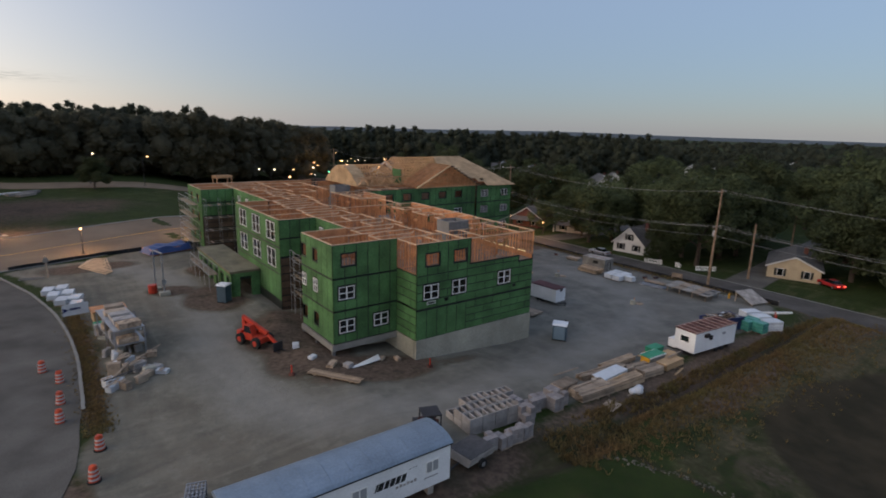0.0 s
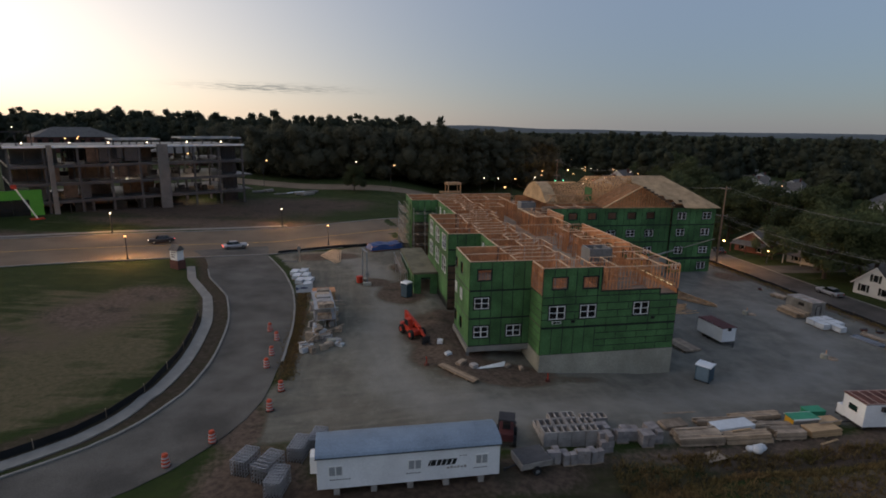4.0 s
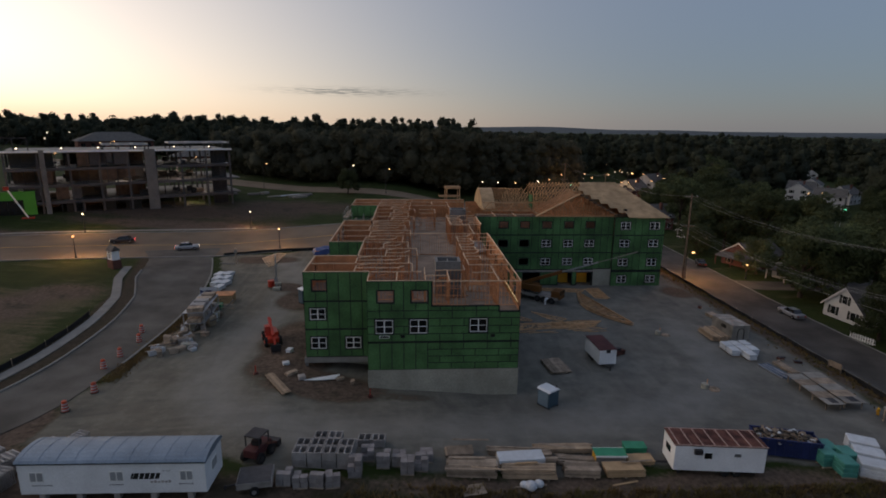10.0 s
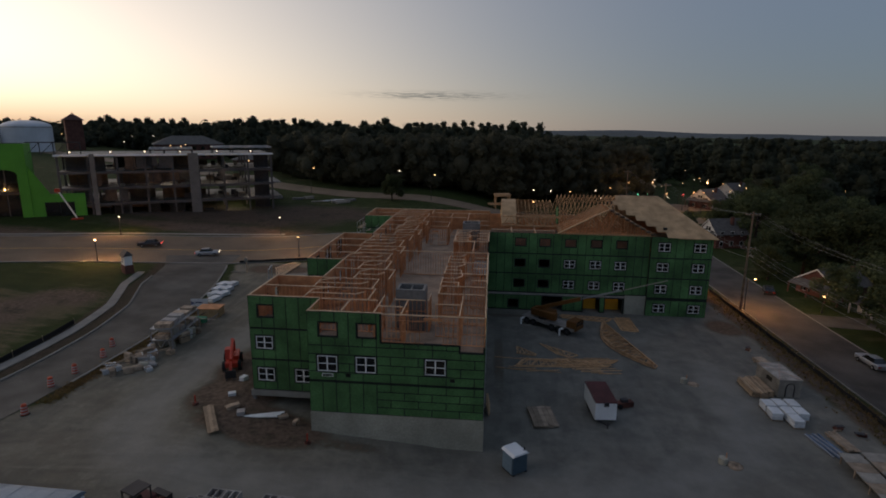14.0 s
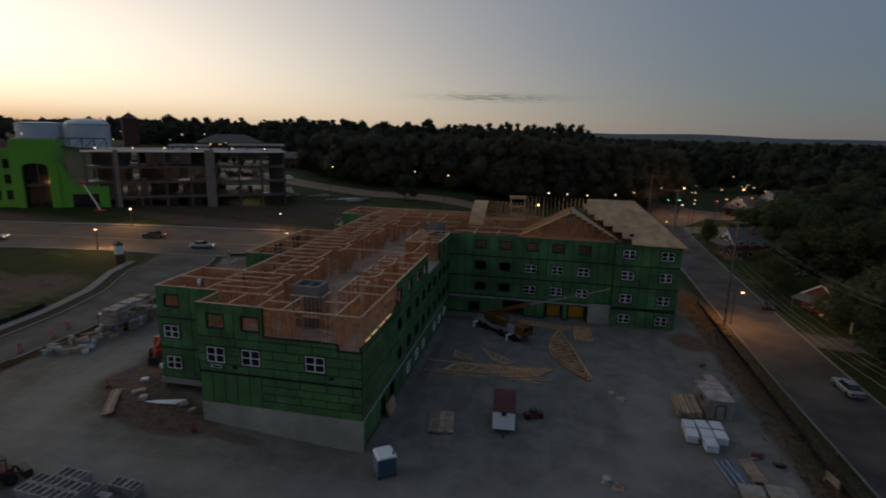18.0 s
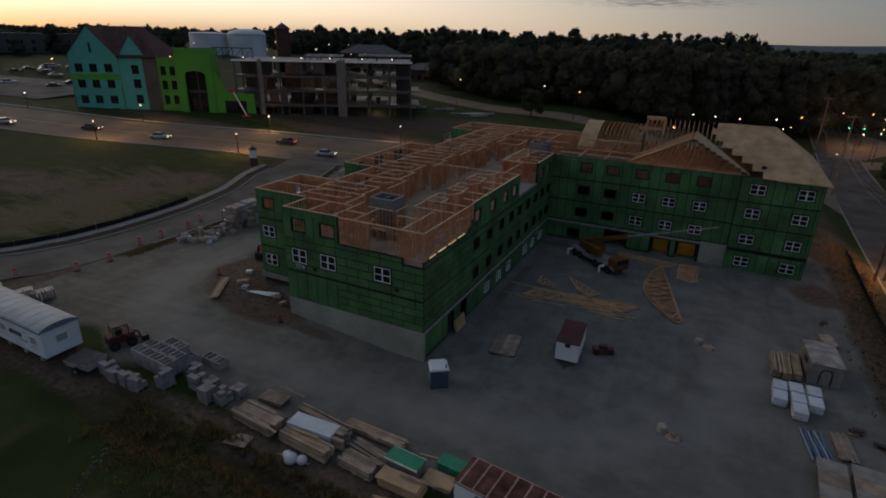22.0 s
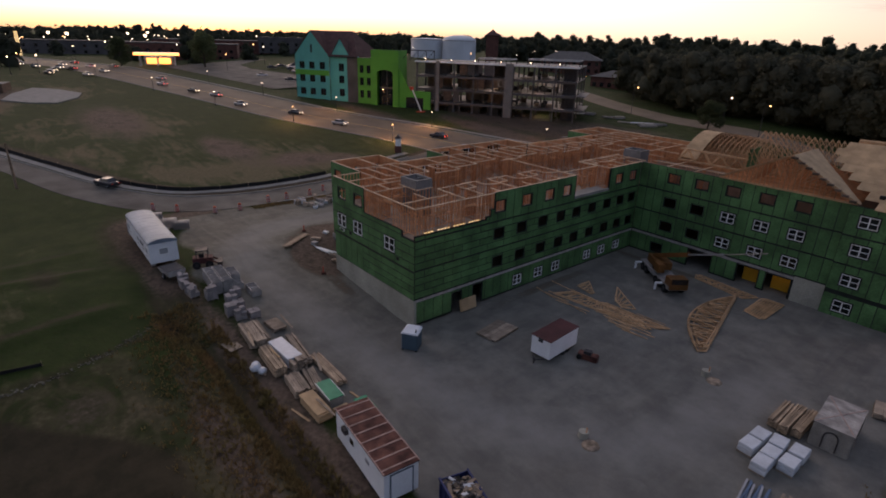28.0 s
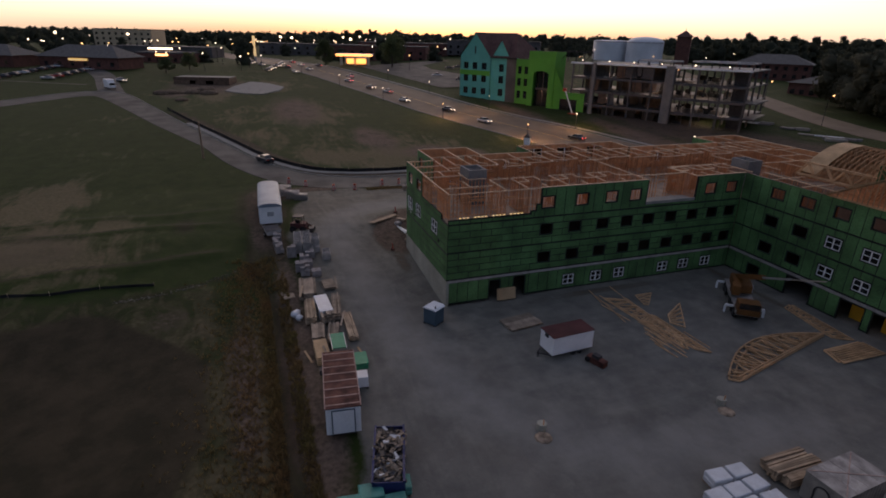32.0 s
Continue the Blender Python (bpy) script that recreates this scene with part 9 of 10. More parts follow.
    if white_gable:
        g = [(-w / 2 + 0.3, -d / 2 - 0.03, eave), (w / 2 - 0.3, -d / 2 - 0.03, eave), (0, -d / 2 - 0.03, ridge - 0.25)]
        gb_ = part("gable_front", Shape().add(g + [(a, b + 0.03, c) for a, b, c in g], [(0, 1, 2), (0, 3, 4, 1), (1, 4, 5, 2), (2, 5, 3, 0)], "siding"), ob, "white boarded gable")
        part("pane", Shape().box(-0.9, -0.1, -d / 2 - 0.05, -d / 2 - 0.035, eave + 0.4, eave + 1.5, "glass").box(0.1, 0.9, -d / 2 - 0.05, -d / 2 - 0.035, eave + 0.4, eave + 1.5, "glass"), gb_)
    part("chimney", Shape().box(w * 0.15, w * 0.15 + 0.7, d * 0.1, d * 0.1 + 0.7, eave, ridge + 0.7, "brick"), ob)
    return ob


house(62.6, 27.4, -82, 7.0, 8.4, 2.5, 5.8, "siding", "white clapboard gabled house with black shutters", attic=True)
house(72.2, -0.6, -70, 8.4, 13.0, 2.7, 4.7, "tan_siding", "low tan house with brown roof")
house(66.5, 63.0, -68, 8.0, 10.0, 3.0, 5.6, "brick", "dark brick bungalow with white gable trim", porch=True)
house(70.5, 51.0, -68, 8.0, 10.0, 3.0, 5.4, "grey_siding", "grey bungalow with white gable trim", porch=True)
house(63.0, 107, -75, 7.4, 9, 4.2, 7.6, "brick", "brown two-storey house with white gable and porch", porch=True, white_gable=True)
house(68, 92.5, -72, 5.2, 6.0, 2.4, 3.8, "siding", "small white garage with grey roof")
house(88, 184, -55, 10, 11, 4.2, 8.0, "brick", "dark brick house with white gable trim", porch=True, white_gable=True)
house(106, 204, -60, 10, 11, 5.6, 9.0, "siding", "white two-storey house with dark roof")
HILL_HOUSES = [(x, y, tn, sd, ("white" if sd == "siding" else "grey") + " house on a rise among far trees") for x, y, tn, sd in HILL]
for x, y, tn, sd, lb in ((166, 184, -40, "siding", "white house among far trees"), (178, 172, -60, "siding", "white house among far trees"), (162, 160, 45, "grey_siding", "low grey house among far trees"), (150, 90, -70, "siding", "white house among far trees"), (190, 60, -80, "tan_siding", "tan house among far trees"), (215, 95, -50, "siding", "white house among far trees"), (172, 190, 45, "siding", "white house among far trees"), (192, 210, -45, "siding", "white house among far trees"), (240, 30, -90, "grey_siding", "grey house among far trees"), (116, 215, -40, "siding", "white house among far trees"), (243, 280, -30, "siding", "white house among far trees"), (255, 230, -50, "siding", "white house among far trees"), (285, 210, -40, "grey_siding", "grey house among far trees"), (332, 163, -60, "siding", "white house among far trees"), (345, 150, -60, "tan_siding", "tan house among far trees"), (500, 172, -70, "siding", "white house among far trees"), *HILL_HOUSES, (520, 168, -70, "siding", "white house among far trees")):
    house(x, y, tn, 9, 11, 5.0, 8.0, sd, lb)
sgn = thing("lit_canopy", "low canopy with green light strip", "canopy", on(128, 113.4, 20) @ Matrix.Diagonal((0.25, 0.3, 1.4, 1)))
part("roof", Shape().box(-6, 6, -4, 4, 4, 4.6, "siding"), sgn)
part("light_strip", Shape().box(-6.1, 6.1, -4.1, -4.0, 4.0, 4.3, "lamp_green"), sgn)
for u in (-5, 5):
    part("post", Shape().box(u - 0.15, u + 0.15, -0.15, 0.15, 0, 4, "steel"), sgn)
# picket fences
for x, y, n, tn in ((54.0, 19.8, 10, -75), (56.0, 14.3, 4, -108), (56.6, 10.4, 11, -40)):
    ob = thing("picket_fence", "short white picket fence by the pavement", "fence", on(x, y, tn), "picket fences")
    for k in range(n):
        part("picket", Shape().box(k * 0.35 - 0.07, k * 0.35 + 0.07, -0.02, 0.02, 0, 1.0, "vinyl"), ob)
    part("rail", Shape().box(-0.1, n * 0.35, 0.02, 0.06, 0.25, 0.33, "vinyl").box(-0.1, n * 0.35, 0.02, 0.06, 0.7, 0.78, "vinyl"), ob)

# ---- commercial strip to the west ----
def low_block(name, label, x, y, turn, w, d, h, wall, roof="shingle", hip=0.0, lit=None, wins=6):
    ob = thing(name, label, "building", on(x, y, turn, -0.4), "commercial buildings")
    part("wall", Shape().box(-w / 2, w / 2, -d / 2, d / 2, 0, h, wall), ob)
    if hip:
        part("roof", Shape().add([(-w / 2 - 1, -d / 2 - 1, h), (w / 2 + 1, -d / 2 - 1, h), (w / 2 + 1, d / 2 + 1, h), (-w / 2 - 1, d / 2 + 1, h), (-w / 2 + d / 2, 0, h + hip), (w / 2 - d / 2, 0, h + hip)], [(0, 1, 5, 4), (1, 2, 5), (2, 3, 4, 5), (3, 0, 4), (3, 2, 1, 0)], roof), ob)
    else:
        part("parapet", Shape().box(-w / 2 - 0.15, w / 2 + 0.15, -d / 2 - 0.15, d / 2 + 0.15, h - 0.3, h + 0.3, "slab"), ob)
    for k in range(wins):
        u = -w / 2 + w * (k + 0.5) / wins
        for z in np.arange(1.0, h - 1.8, 3.4):
            part("window", Shape().box(u - 0.8, u + 0.8, -d / 2 - 0.05, -d / 2, z, z + 1.7, "glass"), ob)
    if lit:
        part("lit_sign", Shape().box(-w * 0.12, w * 0.12, -d / 2 - 0.25, -d / 2 - 0.06, h - 1.4, h - 0.5, lit), ob, "glowing blank sign")
    return ob


low_block("shop", "low shop with hipped roof and lit sign", -226, -78, 62, 36, 15, 4.5, "brick", hip=4.5, lit="work_light")
low_block("shop", "low shop with hipped roof and lit sign", -236, -118, 66, 36, 15, 4.5, "brick", hip=4.0, lit="work_light")
low_block("shop", "long low shop row", -330, -60, 70, 60, 18, 6, "slab", lit="lamp_white")
low_block("office_block", "tan block far off", -430, -95, 70, 42, 20, 15, "tan_siding", wins=9)
low_block("warehouse", "long flat brick block", -330, 92, 66, 70, 22, 9, "brick", wins=12)
low_block("warehouse", "long flat dark block", -300, 140, 60, 60, 22, 9, "slab", wins=12)
low_block("warehouse", "low pale block beyond the road", -165, 88, 31, 22, 10, 4, "kerb")
low_block("apartment_block", "brick block behind the frame building", -150, 215, 35, 30, 16, 7, "brick", hip=4, wins=8)
low_block("apartment_block", "brick block behind the frame building", -98, 186, 20, 26, 14, 5, "brick", hip=2.5, wins=8)
low_block("shop", "small shop with dark hipped roof", -205, -128, 66, 22, 12, 4.2, "tan_siding", hip=3.5, lit="work_light", wins=4)
low_block("shop", "low shop with parapet beside the car park", -262, -52, 66, 26, 14, 5, "brick", lit="lamp_warm")
low_block("office_block", "brown brick block beyond the petrol station", -300, 62, 66, 60, 18, 9, "brick", wins=10)
low_block("office_block", "grey block far beyond the road", -380, 20, 70, 50, 18, 8, "slab", wins=8)
NORTH_PARK = [(-158, 54), (-232, 36), (-268, 92), (-200, 112), (-160, 84)]
tagged(new("car_park_north", Shape().add([(x, y, gz(x, y) + 0.2) for x, y in NORTH_PARK], [(0, 4, 3, 2, 1)], "asphalt").mesh("car_park_north")), "grey car park beyond the main road", "car park", kind="structure")
tagged(new("car_park", Shape().add([(x, y, gz(x, y) + 0.06) for x, y in PARK], [(0, 1, 2, 3)], "asphalt").mesh("car_park")), "dark asphalt car park before the shops", "car park", kind="structure")
park = random.Random(9)
for k in range(16):
    car(-186 - 5.2 * (k % 8) + park.uniform(-.5, .5), -84 - 16 * (k // 8) + 1.4 * (k % 8), 250 + park.uniform(-6, 6), park.choice(("car_dark", "car_silver", "car_red", "car_dark")), False, 0.1)
for k in range(14):
    x, y = park.uniform(-225, -170), park.uniform(62, 96)
    car(x, y, 70 + park.uniform(-5, 5), park.choice(("car_dark", "car_silver", "car_silver")), False, 0.22)
st = thing("petrol_station", "petrol station with orange lit canopy", "petrol station", on(-242, 36, 74))
part("canopy", Shape().box(-9, 9, -5, 5, 4.6, 5.6, "white_metal"), st)
part("light_band", Shape().box(-9.1, 9.1, -5.12, -5.0, 4.6, 5.6, "lamp_orange"), st, "glowing orange canopy edge")
for u in (-7, 0, 7):
    for v in (-3, 3):
        part("column", Shape().box(u - 0.25, u + 0.25, v - 0.25, v + 0.25, 0, 4.6, "white_metal"), st)
part("kiosk", Shape().box(-6, 6, 7, 13, 0, 3.6, "siding"), st)
part("shop_front", Shape().box(-5, 5, 6.9, 7.0, 0.5, 3.0, "lamp_orange"), st, "lit shop front")
py = thing("pylon_sign", "tall thin lit pylon sign", "sign", on(-268, -12, 75))
part("post", Shape().box(-0.6, 0.6, -0.2, 0.2, 0, 3, "steel"), py)
part("face", Shape().box(-0.6, 0.6, -0.25, 0.25, 3, 13, "work_light"), py, "glowing blank face")
# half-built pad building on the empty lot, beside a poured slab
SLAB = [(-177, -16), (-172, -10), (-163, -5), (-155, -7), (-147, -13), (-149, -19), (-155, -25), (-166, -22)]
sl = thing("concrete_slab", "pale poured concrete slab on the empty lot", "slab", pose(0, 0, 0))
part("pour", Shape().add([(x, y, gz(x, y) + 0.3) for x, y in SLAB] + [(x, y, gz(x, y) - 0.3) for x, y in SLAB], [tuple(range(7, -1, -1))] + [(k, (k + 1) % 8, (k + 1) % 8 + 8, k + 8) for k in range(8)], "kerb"), sl)
pad = thing("unfinished_shop", "half-built low block shell beside a pale slab", "building", on(-172, -33, 74) @ Matrix.Diagonal((0.7, 0.62, 0.5, 1)))
for r in cut((-14, 14, 0, 5), [(-6, -3, 0, 3), (2, 6, 0, 3)]):
    part("wall", Shape().box(r[0], r[1], -0.3, 0, r[2] - 0.3, r[3], "brown_board"), pad)
part("wall", Shape().box(-14, -13.7, 0, 14, -0.3, 4.4, "brown_board"), pad), part("wall", Shape().box(13.7, 14, 0, 14, -0.3, 4.4, "brown_board"), pad)
part("wall", Shape().box(-14, 14, 13.7, 14, -0.3, 4.6, "brown_board"), pad)
part("roof_deck", Shape().box(-14, 14, 0, 14, 4.6, 4.8, "kerb"), pad)
for k in range(9):
    thing("spoil_heap", "brown spoil heap on the empty lot", "heap", on(far_rng.uniform(-160, -138), far_rng.uniform(-44, -24), far_rng.uniform(0, 180)), "spoil heaps", shape=Shape().ball((0, 0, 0), far_rng.uniform(1.4, 3.2), "soil_heap", 12, 6, 0.38))

# ---- utility poles and wires ----
def utility_pole(x, y, h, arms=True, lean=0.0, label="tall brown wooden utility pole with crossarms"):
    ob = thing("utility_pole", label, "utility pole", on(x, y, 0, -0.3), "utility poles")
    part("pole", Shape().tube((0, 0, 0), (lean, 0, h), 0.22, 0.13, "pole_wood", 10), ob)
    if arms:
        for z in (h - 0.5, h - 6.2):
            part("crossarm", Shape().beam((lean * z / h - 1.2, 0, z), (lean * z / h + 1.2, 0, z), 0.1, 0.12, "pole_wood"), ob)
            for u in (-1.1, -0.4, 0.4, 1.1):
                part("insulator", Shape().tube((lean * z / h + u, 0, z + 0.06), (lean * z / h + u, 0, z + 0.25), 0.05, 0.04, "steel", 6), ob)
    return ob


POLES = [(47.5, -140), (45.2, -64), (44.5, 2.0), (42.9, 48.6), (44.6, 100), (46.0, 146)]
for x, y in POLES:
    utility_pole(x, y, 17.3, lean=0.5 if y == 2.0 else 0.0)
tr = thing("pole_transformer", "grey can transformer on the utility pole", "transformer", pose(45.0, 2.3, gz(44.5, 2.0) + 9.2), shape=Shape().tube((0, 0, 0), (0, 0, 0.9), 0.28, 0.28, "steel", 12).tube((0, 0, 0.9), (0, 0, 1.0), 0.2, 0.1, "steel", 10).beam((-0.5, -0.2, 0.4), (0, 0, 0.4), 0.1, 0.1, "steel"))
utility_pole(59.3, 2.0, 10.5, False, label="slim wooden pole by the side street")
utility_pole(88, 6.0, 10.5, False, label="slim wooden pole by the side street")
utility_pole(-68.5, -27.5, 7.5, False, label="thin dark wooden pole in the grass")
for k, (a, b) in enumerate(zip(POLES, POLES[1:])):
    za, zb = gz(*a) - 0.3, gz(*b) - 0.3
    ob = thing("overhead_wires", "sagging overhead wires between poles", "wire", group="overhead wires")
    for off, hh, sag, r in ((-1.1, 17.0, 1.6, 0.022), (0.4, 17.0, 1.7, 0.022), (1.1, 17.0, 1.8, 0.022), (-1.1, 11.2, 1.3, 0.03), (0.0, 11.2, 1.5, 0.035), (1.1, 11.2, 1.4, 0.03), (0.0, 9.6, 1.2, 0.04)):
        s = Shape()
        pts = []
        for i in range(13):
            t = i / 12
            pts.append((a[0] + (b[0] - a[0]) * t + off + (0.5 if a[1] == 2 else 0) * (1 - t) + (0.5 if b[1] == 2 else 0) * t, a[1] + (b[1] - a[1]) * t, za + hh + (zb - za) * t - sag * 4 * t * (1 - t)))
        s.pipe(pts, r * 0.5, "wire")
        part("wire", s, ob)

# ---- silt fences ----
def silt_fence(name, pts, label="low black silt fence on timber stakes", h=0.6):
    line = smooth_line(pts, 2.0)
    ob = thing(name, label, "silt fence", group="silt fences")
    v, f = [], []
    for i, (x, y) in enumerate(line):
        z = gz(x, y)
        lean = 0.06 * math.sin(i * 1.7)
        v += [(x, y, z - 0.1), (x + lean, y + lean, z + h + 0.05 * math.sin(i * 2.3)), (x + 0.03, y + 0.02, z - 0.1), (x + lean + 0.03, y + lean + 0.02, z + h + 0.05 * math.sin(i * 2.3))]
    for i in range(len(line) - 1):
        k = i * 4
        f += [(k, k + 4, k + 5, k + 1), (k + 3, k + 7, k + 6, k + 2), (k + 1, k + 5, k + 7, k + 3)]
    part("fabric", Shape().add(v, f, "fabric"), ob)
    stake = Shape().box(-0.025, 0.025, -0.025, 0.025, -0.2, h + 0.2, "lumber_grey").mesh("stake")
    for x, y in line[::2]:
        part("stake", stake, ob, at=pose(x + 0.06, y + 0.05, gz(x, y)))


silt_fence("silt_fence", [(38.8, -11), (39.6, 6), (40.0, 24), (40.2, 42), (40.5, 56)])
fence_line = [(x + n.y * o, y - n.x * o) for (x, y), (xb, yb), o in zip(lane_line, lane_line[1:], path_off + 1.75) for n in [Vector((xb - x, yb - y)).normalized()]]
silt_fence("silt_fence", fence_line[18:PATH_END + 12:3])
silt_fence("silt_fence", [(-11.9, -29.6), (-12.6, -34.9), (-12.3, -39.4), (-12.9, -43.2), (-13.5, -60)], "low black silt fence across the grass", 0.3)
silt_fence("silt_fence", [(-47.6, 53.2), (-36, 57.2), (-24, 59.4), (0, 66.5), (25, 72)])

# ---- rubble in the ditch ----
rs_ = np.random.default_rng(5)
s = Shape()
swale = smooth_line([(-14.0, -20.0), (-12.4, -22.4), (-11.0, -24.9), (-10.2, -27.3), (-9.6, -30), (-9.4, -33)], 0.25)
for k in range(200):
    x, y = swale[int(rs_.random() * len(swale))]
    x, y = x + rs_.normal() * 0.17, y + rs_.normal() * 0.2
    r = rs_.uniform(0.03, 0.1)
    s.box(-r, r, -r * 0.8, r * 0.8, -r * 0.4, r * 0.5, "swale_stone", pose(x, y, gz(x, y), rs_.uniform(-30, 30), rs_.uniform(-30, 30), rs_.uniform(0, 180)))
tagged(new("ditch_rubble", s.mesh("ditch_rubble")), "pale broken stones lining a swale in the grass", "rubble", kind="stuff")


# ---- trees ----
def leaf_cloud(rng, centres, radii, counts, size, squash=0.8, loose=0.5):
    """Many small leaf faces scattered over and in rounded masses; returns vertices and quads."""
    c = np.repeat(centres, counts, axis=0)
    r = np.repeat(radii, counts)
    n = len(c)
    d = rng.normal(size=(n, 3))
    d /= np.linalg.norm(d, axis=1)[:, None]
    rad = r * (0.55 + 0.5 * rng.random(n) ** 0.5)
    p = c + d * rad[:, None] * np.array([1, 1, squash])
    sz = np.repeat(size, counts) if np.ndim(size) else np.full(n, size)
    sz = sz * rng.uniform(0.6, 1.4, n)
    nrm = d + rng.normal(size=(n, 3)) * loose + np.array([0, 0, 0.35])
    nrm /= np.linalg.norm(nrm, axis=1)[:, None]
    a = np.cross(nrm, rng.normal(size=(n, 3)))
    a /= np.linalg.norm(a, axis=1)[:, None]
    b = np.cross(nrm, a)
    a, b = a * sz[:, None], b * (sz * 0.7)[:, None]
    v = np.stack([p - a, p - b * 0.9 + a * 0.1, p + a, p + b], 1).reshape(-1, 3)
    return v, np.arange(4 * n).reshape(-1, 4)


def cloud_mesh(name, v, f, mat):
    me = bpy.data.meshes.new(name)
    me.vertices.add(len(v))
    me.vertices.foreach_set("co", v.astype(np.float32).ravel())
    me.loops.add(f.size)
    me.loops.foreach_set("vertex_index", f.astype(np.int32).ravel())
    me.polygons.add(len(f))
    me.polygons.foreach_set("loop_start", np.arange(0, f.size, 4, dtype=np.int32))
    me.polygons.foreach_set("loop_total", np.full(len(f), 4, dtype=np.int32))
    me.update(calc_edges=True)
    me.materials.append(M[mat])
    return me


def tree_meshes(seed, h, spread, leaves):
    """Trunk with limbs, and a crown of leaf masses with gaps."""
    rng = np.random.default_rng(seed)
    t = Shape()
    top = h * 0.62
    t.tube((0, 0, -0.4), (0.1, 0.05, top * 0.5), h * 0.032, h * 0.022, "bark", 8).tube((0.1, 0.05, top * 0.5), (0, 0.1, top), h * 0.022, h * 0.008, "bark", 7)
    cen, rad = [], []
    for k in range(11):
        a, z = 2.4 * k + rng.uniform(-.4, .4), h * (0.2 + 0.066 * k)
        reach = spread * (1.0 - 0.055 * max(0, k - 2)) * rng.uniform(0.5, 0.85)
        tip = (reach * math.cos(a), reach * math.sin(a), z + h * 0.1)
        t.tube((0, 0.05, h * 0.22 + k * h * 0.03), tip, h * 0.012, h * 0.003, "bark", 5, caps=False)
        for j in range(3):
            cen.append(np.array(tip) * np.array([1, 1, 1]) + rng.normal(size=3) * spread * 0.17)
            rad.append(spread * rng.uniform(0.22, 0.4))
    for k in range(6):
        cen.append(np.array([rng.normal() * spread * 0.25, rng.normal() * spread * 0.25, h * rng.uniform(0.62, 0.9)]))
        rad.append(spread * rng.uniform(0.3, 0.45))
    rad = np.array(rad)
    counts = np.maximum(20, (leaves * rad**2 / (rad**2).sum()).astype(int))
    v, f = leaf_cloud(rng, np.array(cen), rad, counts, h * 0.019)
    return t.mesh("trunk"), cloud_mesh("crown", v, f, "leaf")


KINDS = [tree_meshes(21 + k, h, sp, 8500) for k, (h, sp) in enumerate(((11, 4.6), (13, 5.6), (9, 4.2), (15, 6.2), (12, 4.4), (7, 2.8)))]
trng = random.Random(4)


def tree(x, y, kind, scale=1.0, label="dense dark green broadleaf tree"):
    ob = thing("tree", label, "tree", pose(x, y, gz(x, y) - 0.1, 0, 0, trng.uniform(0, 360)) @ Matrix.Diagonal((scale, scale, scale * trng.uniform(0.92, 1.1), 1)), "trees along the street")
    part("trunk", KINDS[kind][0], ob), part("crown", KINDS[kind][1], ob)


HOUSES = [(62, 29), (71.5, -0.5), (66.5, 63), (70.5, 51), (63, 84), (68, 91), (62, 107), (88, 184), (106, 204), (150, 90), (166, 158), (150, 140)]
for x, y, k, sc in ((60.2, 38.8, 3, 0.98), (57.4, 18.6, 0, 0.8), (65.6, 18.6, 3, 1.15), (60.8, 12.6, 3, 1.0), (71.5, 13.5, 3, 1.15), (78, 13.0, 3, 1.15), (66, 36.5, 1, 1.0), (93, -3, 3, 1.35), (95, -14, 3, 1.3), (64.5, 44.5, 2, 1.0), (98, 20, 3, 1.3), (81, 18, 1, 1.1), (71.5, 26, 3, 1.08), (62.0, 54.5, 2, 0.8), (84, -7, 3, 1.2), (78, -14, 1, 1.15), (86, -18, 3, 1.15), (58.5, 72, 0, 0.7), (75, 72, 3, 1.0), (79, 44, 1, 1.1), (76, 34, 3, 1.0),
                    (57.5, 117, 5, 1.0), (61.5, 78, 1, 0.8), (68, 77, 3, 0.9), (75, 84, 3, 1.0), (76, 97, 1, 1.0), (73, 110, 3, 1.0), (68.5, 121, 1, 0.9), (78, 124, 3, 1.0), (86, 112, 2, 1.0), (100, 150, 3, 0.8), (104, 172, 1, 0.7), (94, 128, 3, 1.1), (77, 60, 1, 0.9), (83, 66, 3, 1.0), (66, -22, 1, 1.1), (72, -32, 3, 1.2), (88, -30, 3, 1.2), (60, -48, 1, 1.1), (70, -58, 3, 1.2), (-31.4, 124.8, 2, 0.9), (-236, 20, 0, 1.0), (-228, 52, 0, 1.2), (-250, 60, 1, 1.0), (-215, -40, 2, 0.8), (-205, -48, 2, 0.7)):
    tree(x, y, k, sc)
FAR_HOUSES = [(x, y) for x, y, tn, sd in HILL] + [(243, 280), (255, 230), (285, 210), (332, 163), (345, 150), (500, 172), (520, 168), (150, 90), (215, 95)]
CLUSTER = [(128, 113), (162, 160), (166, 184), (178, 172), (192, 210)]


def cleared(x, y):
    """True in the gardens before the far houses, on the side of the open yard."""
    for a, b in FAR_HOUSES + CLUSTER:
        d = math.hypot(a + 30, b + 30)
        ux, uy = (a + 30) / d, (b + 30) / d
        along, off = (x - a) * ux + (y - b) * uy, abs((x - a) * -uy + (y - b) * ux)
        if (-70 if (a, b) in CLUSTER else -46) < along < 9 and off < 11.5:
            return True
    return False


n = 0
while n < 120:
    x, y = trng.uniform(74, 190), trng.uniform(-90, 215)
    if cleared(x, y) or (x < 100 and 160 < y < 200) or any((x - a) ** 2 + (y - b) ** 2 < 85 for a, b in HOUSES) or abs(y - 3 - 0.13 * (x - 72)) < 5.5 or abs(y - 47.5) < 5 or x < 62 or (y > 55 and x < 84):
        continue
    tree(x, y, trng.randrange(5), trng.uniform(0.85, 1.2))
    n += 1


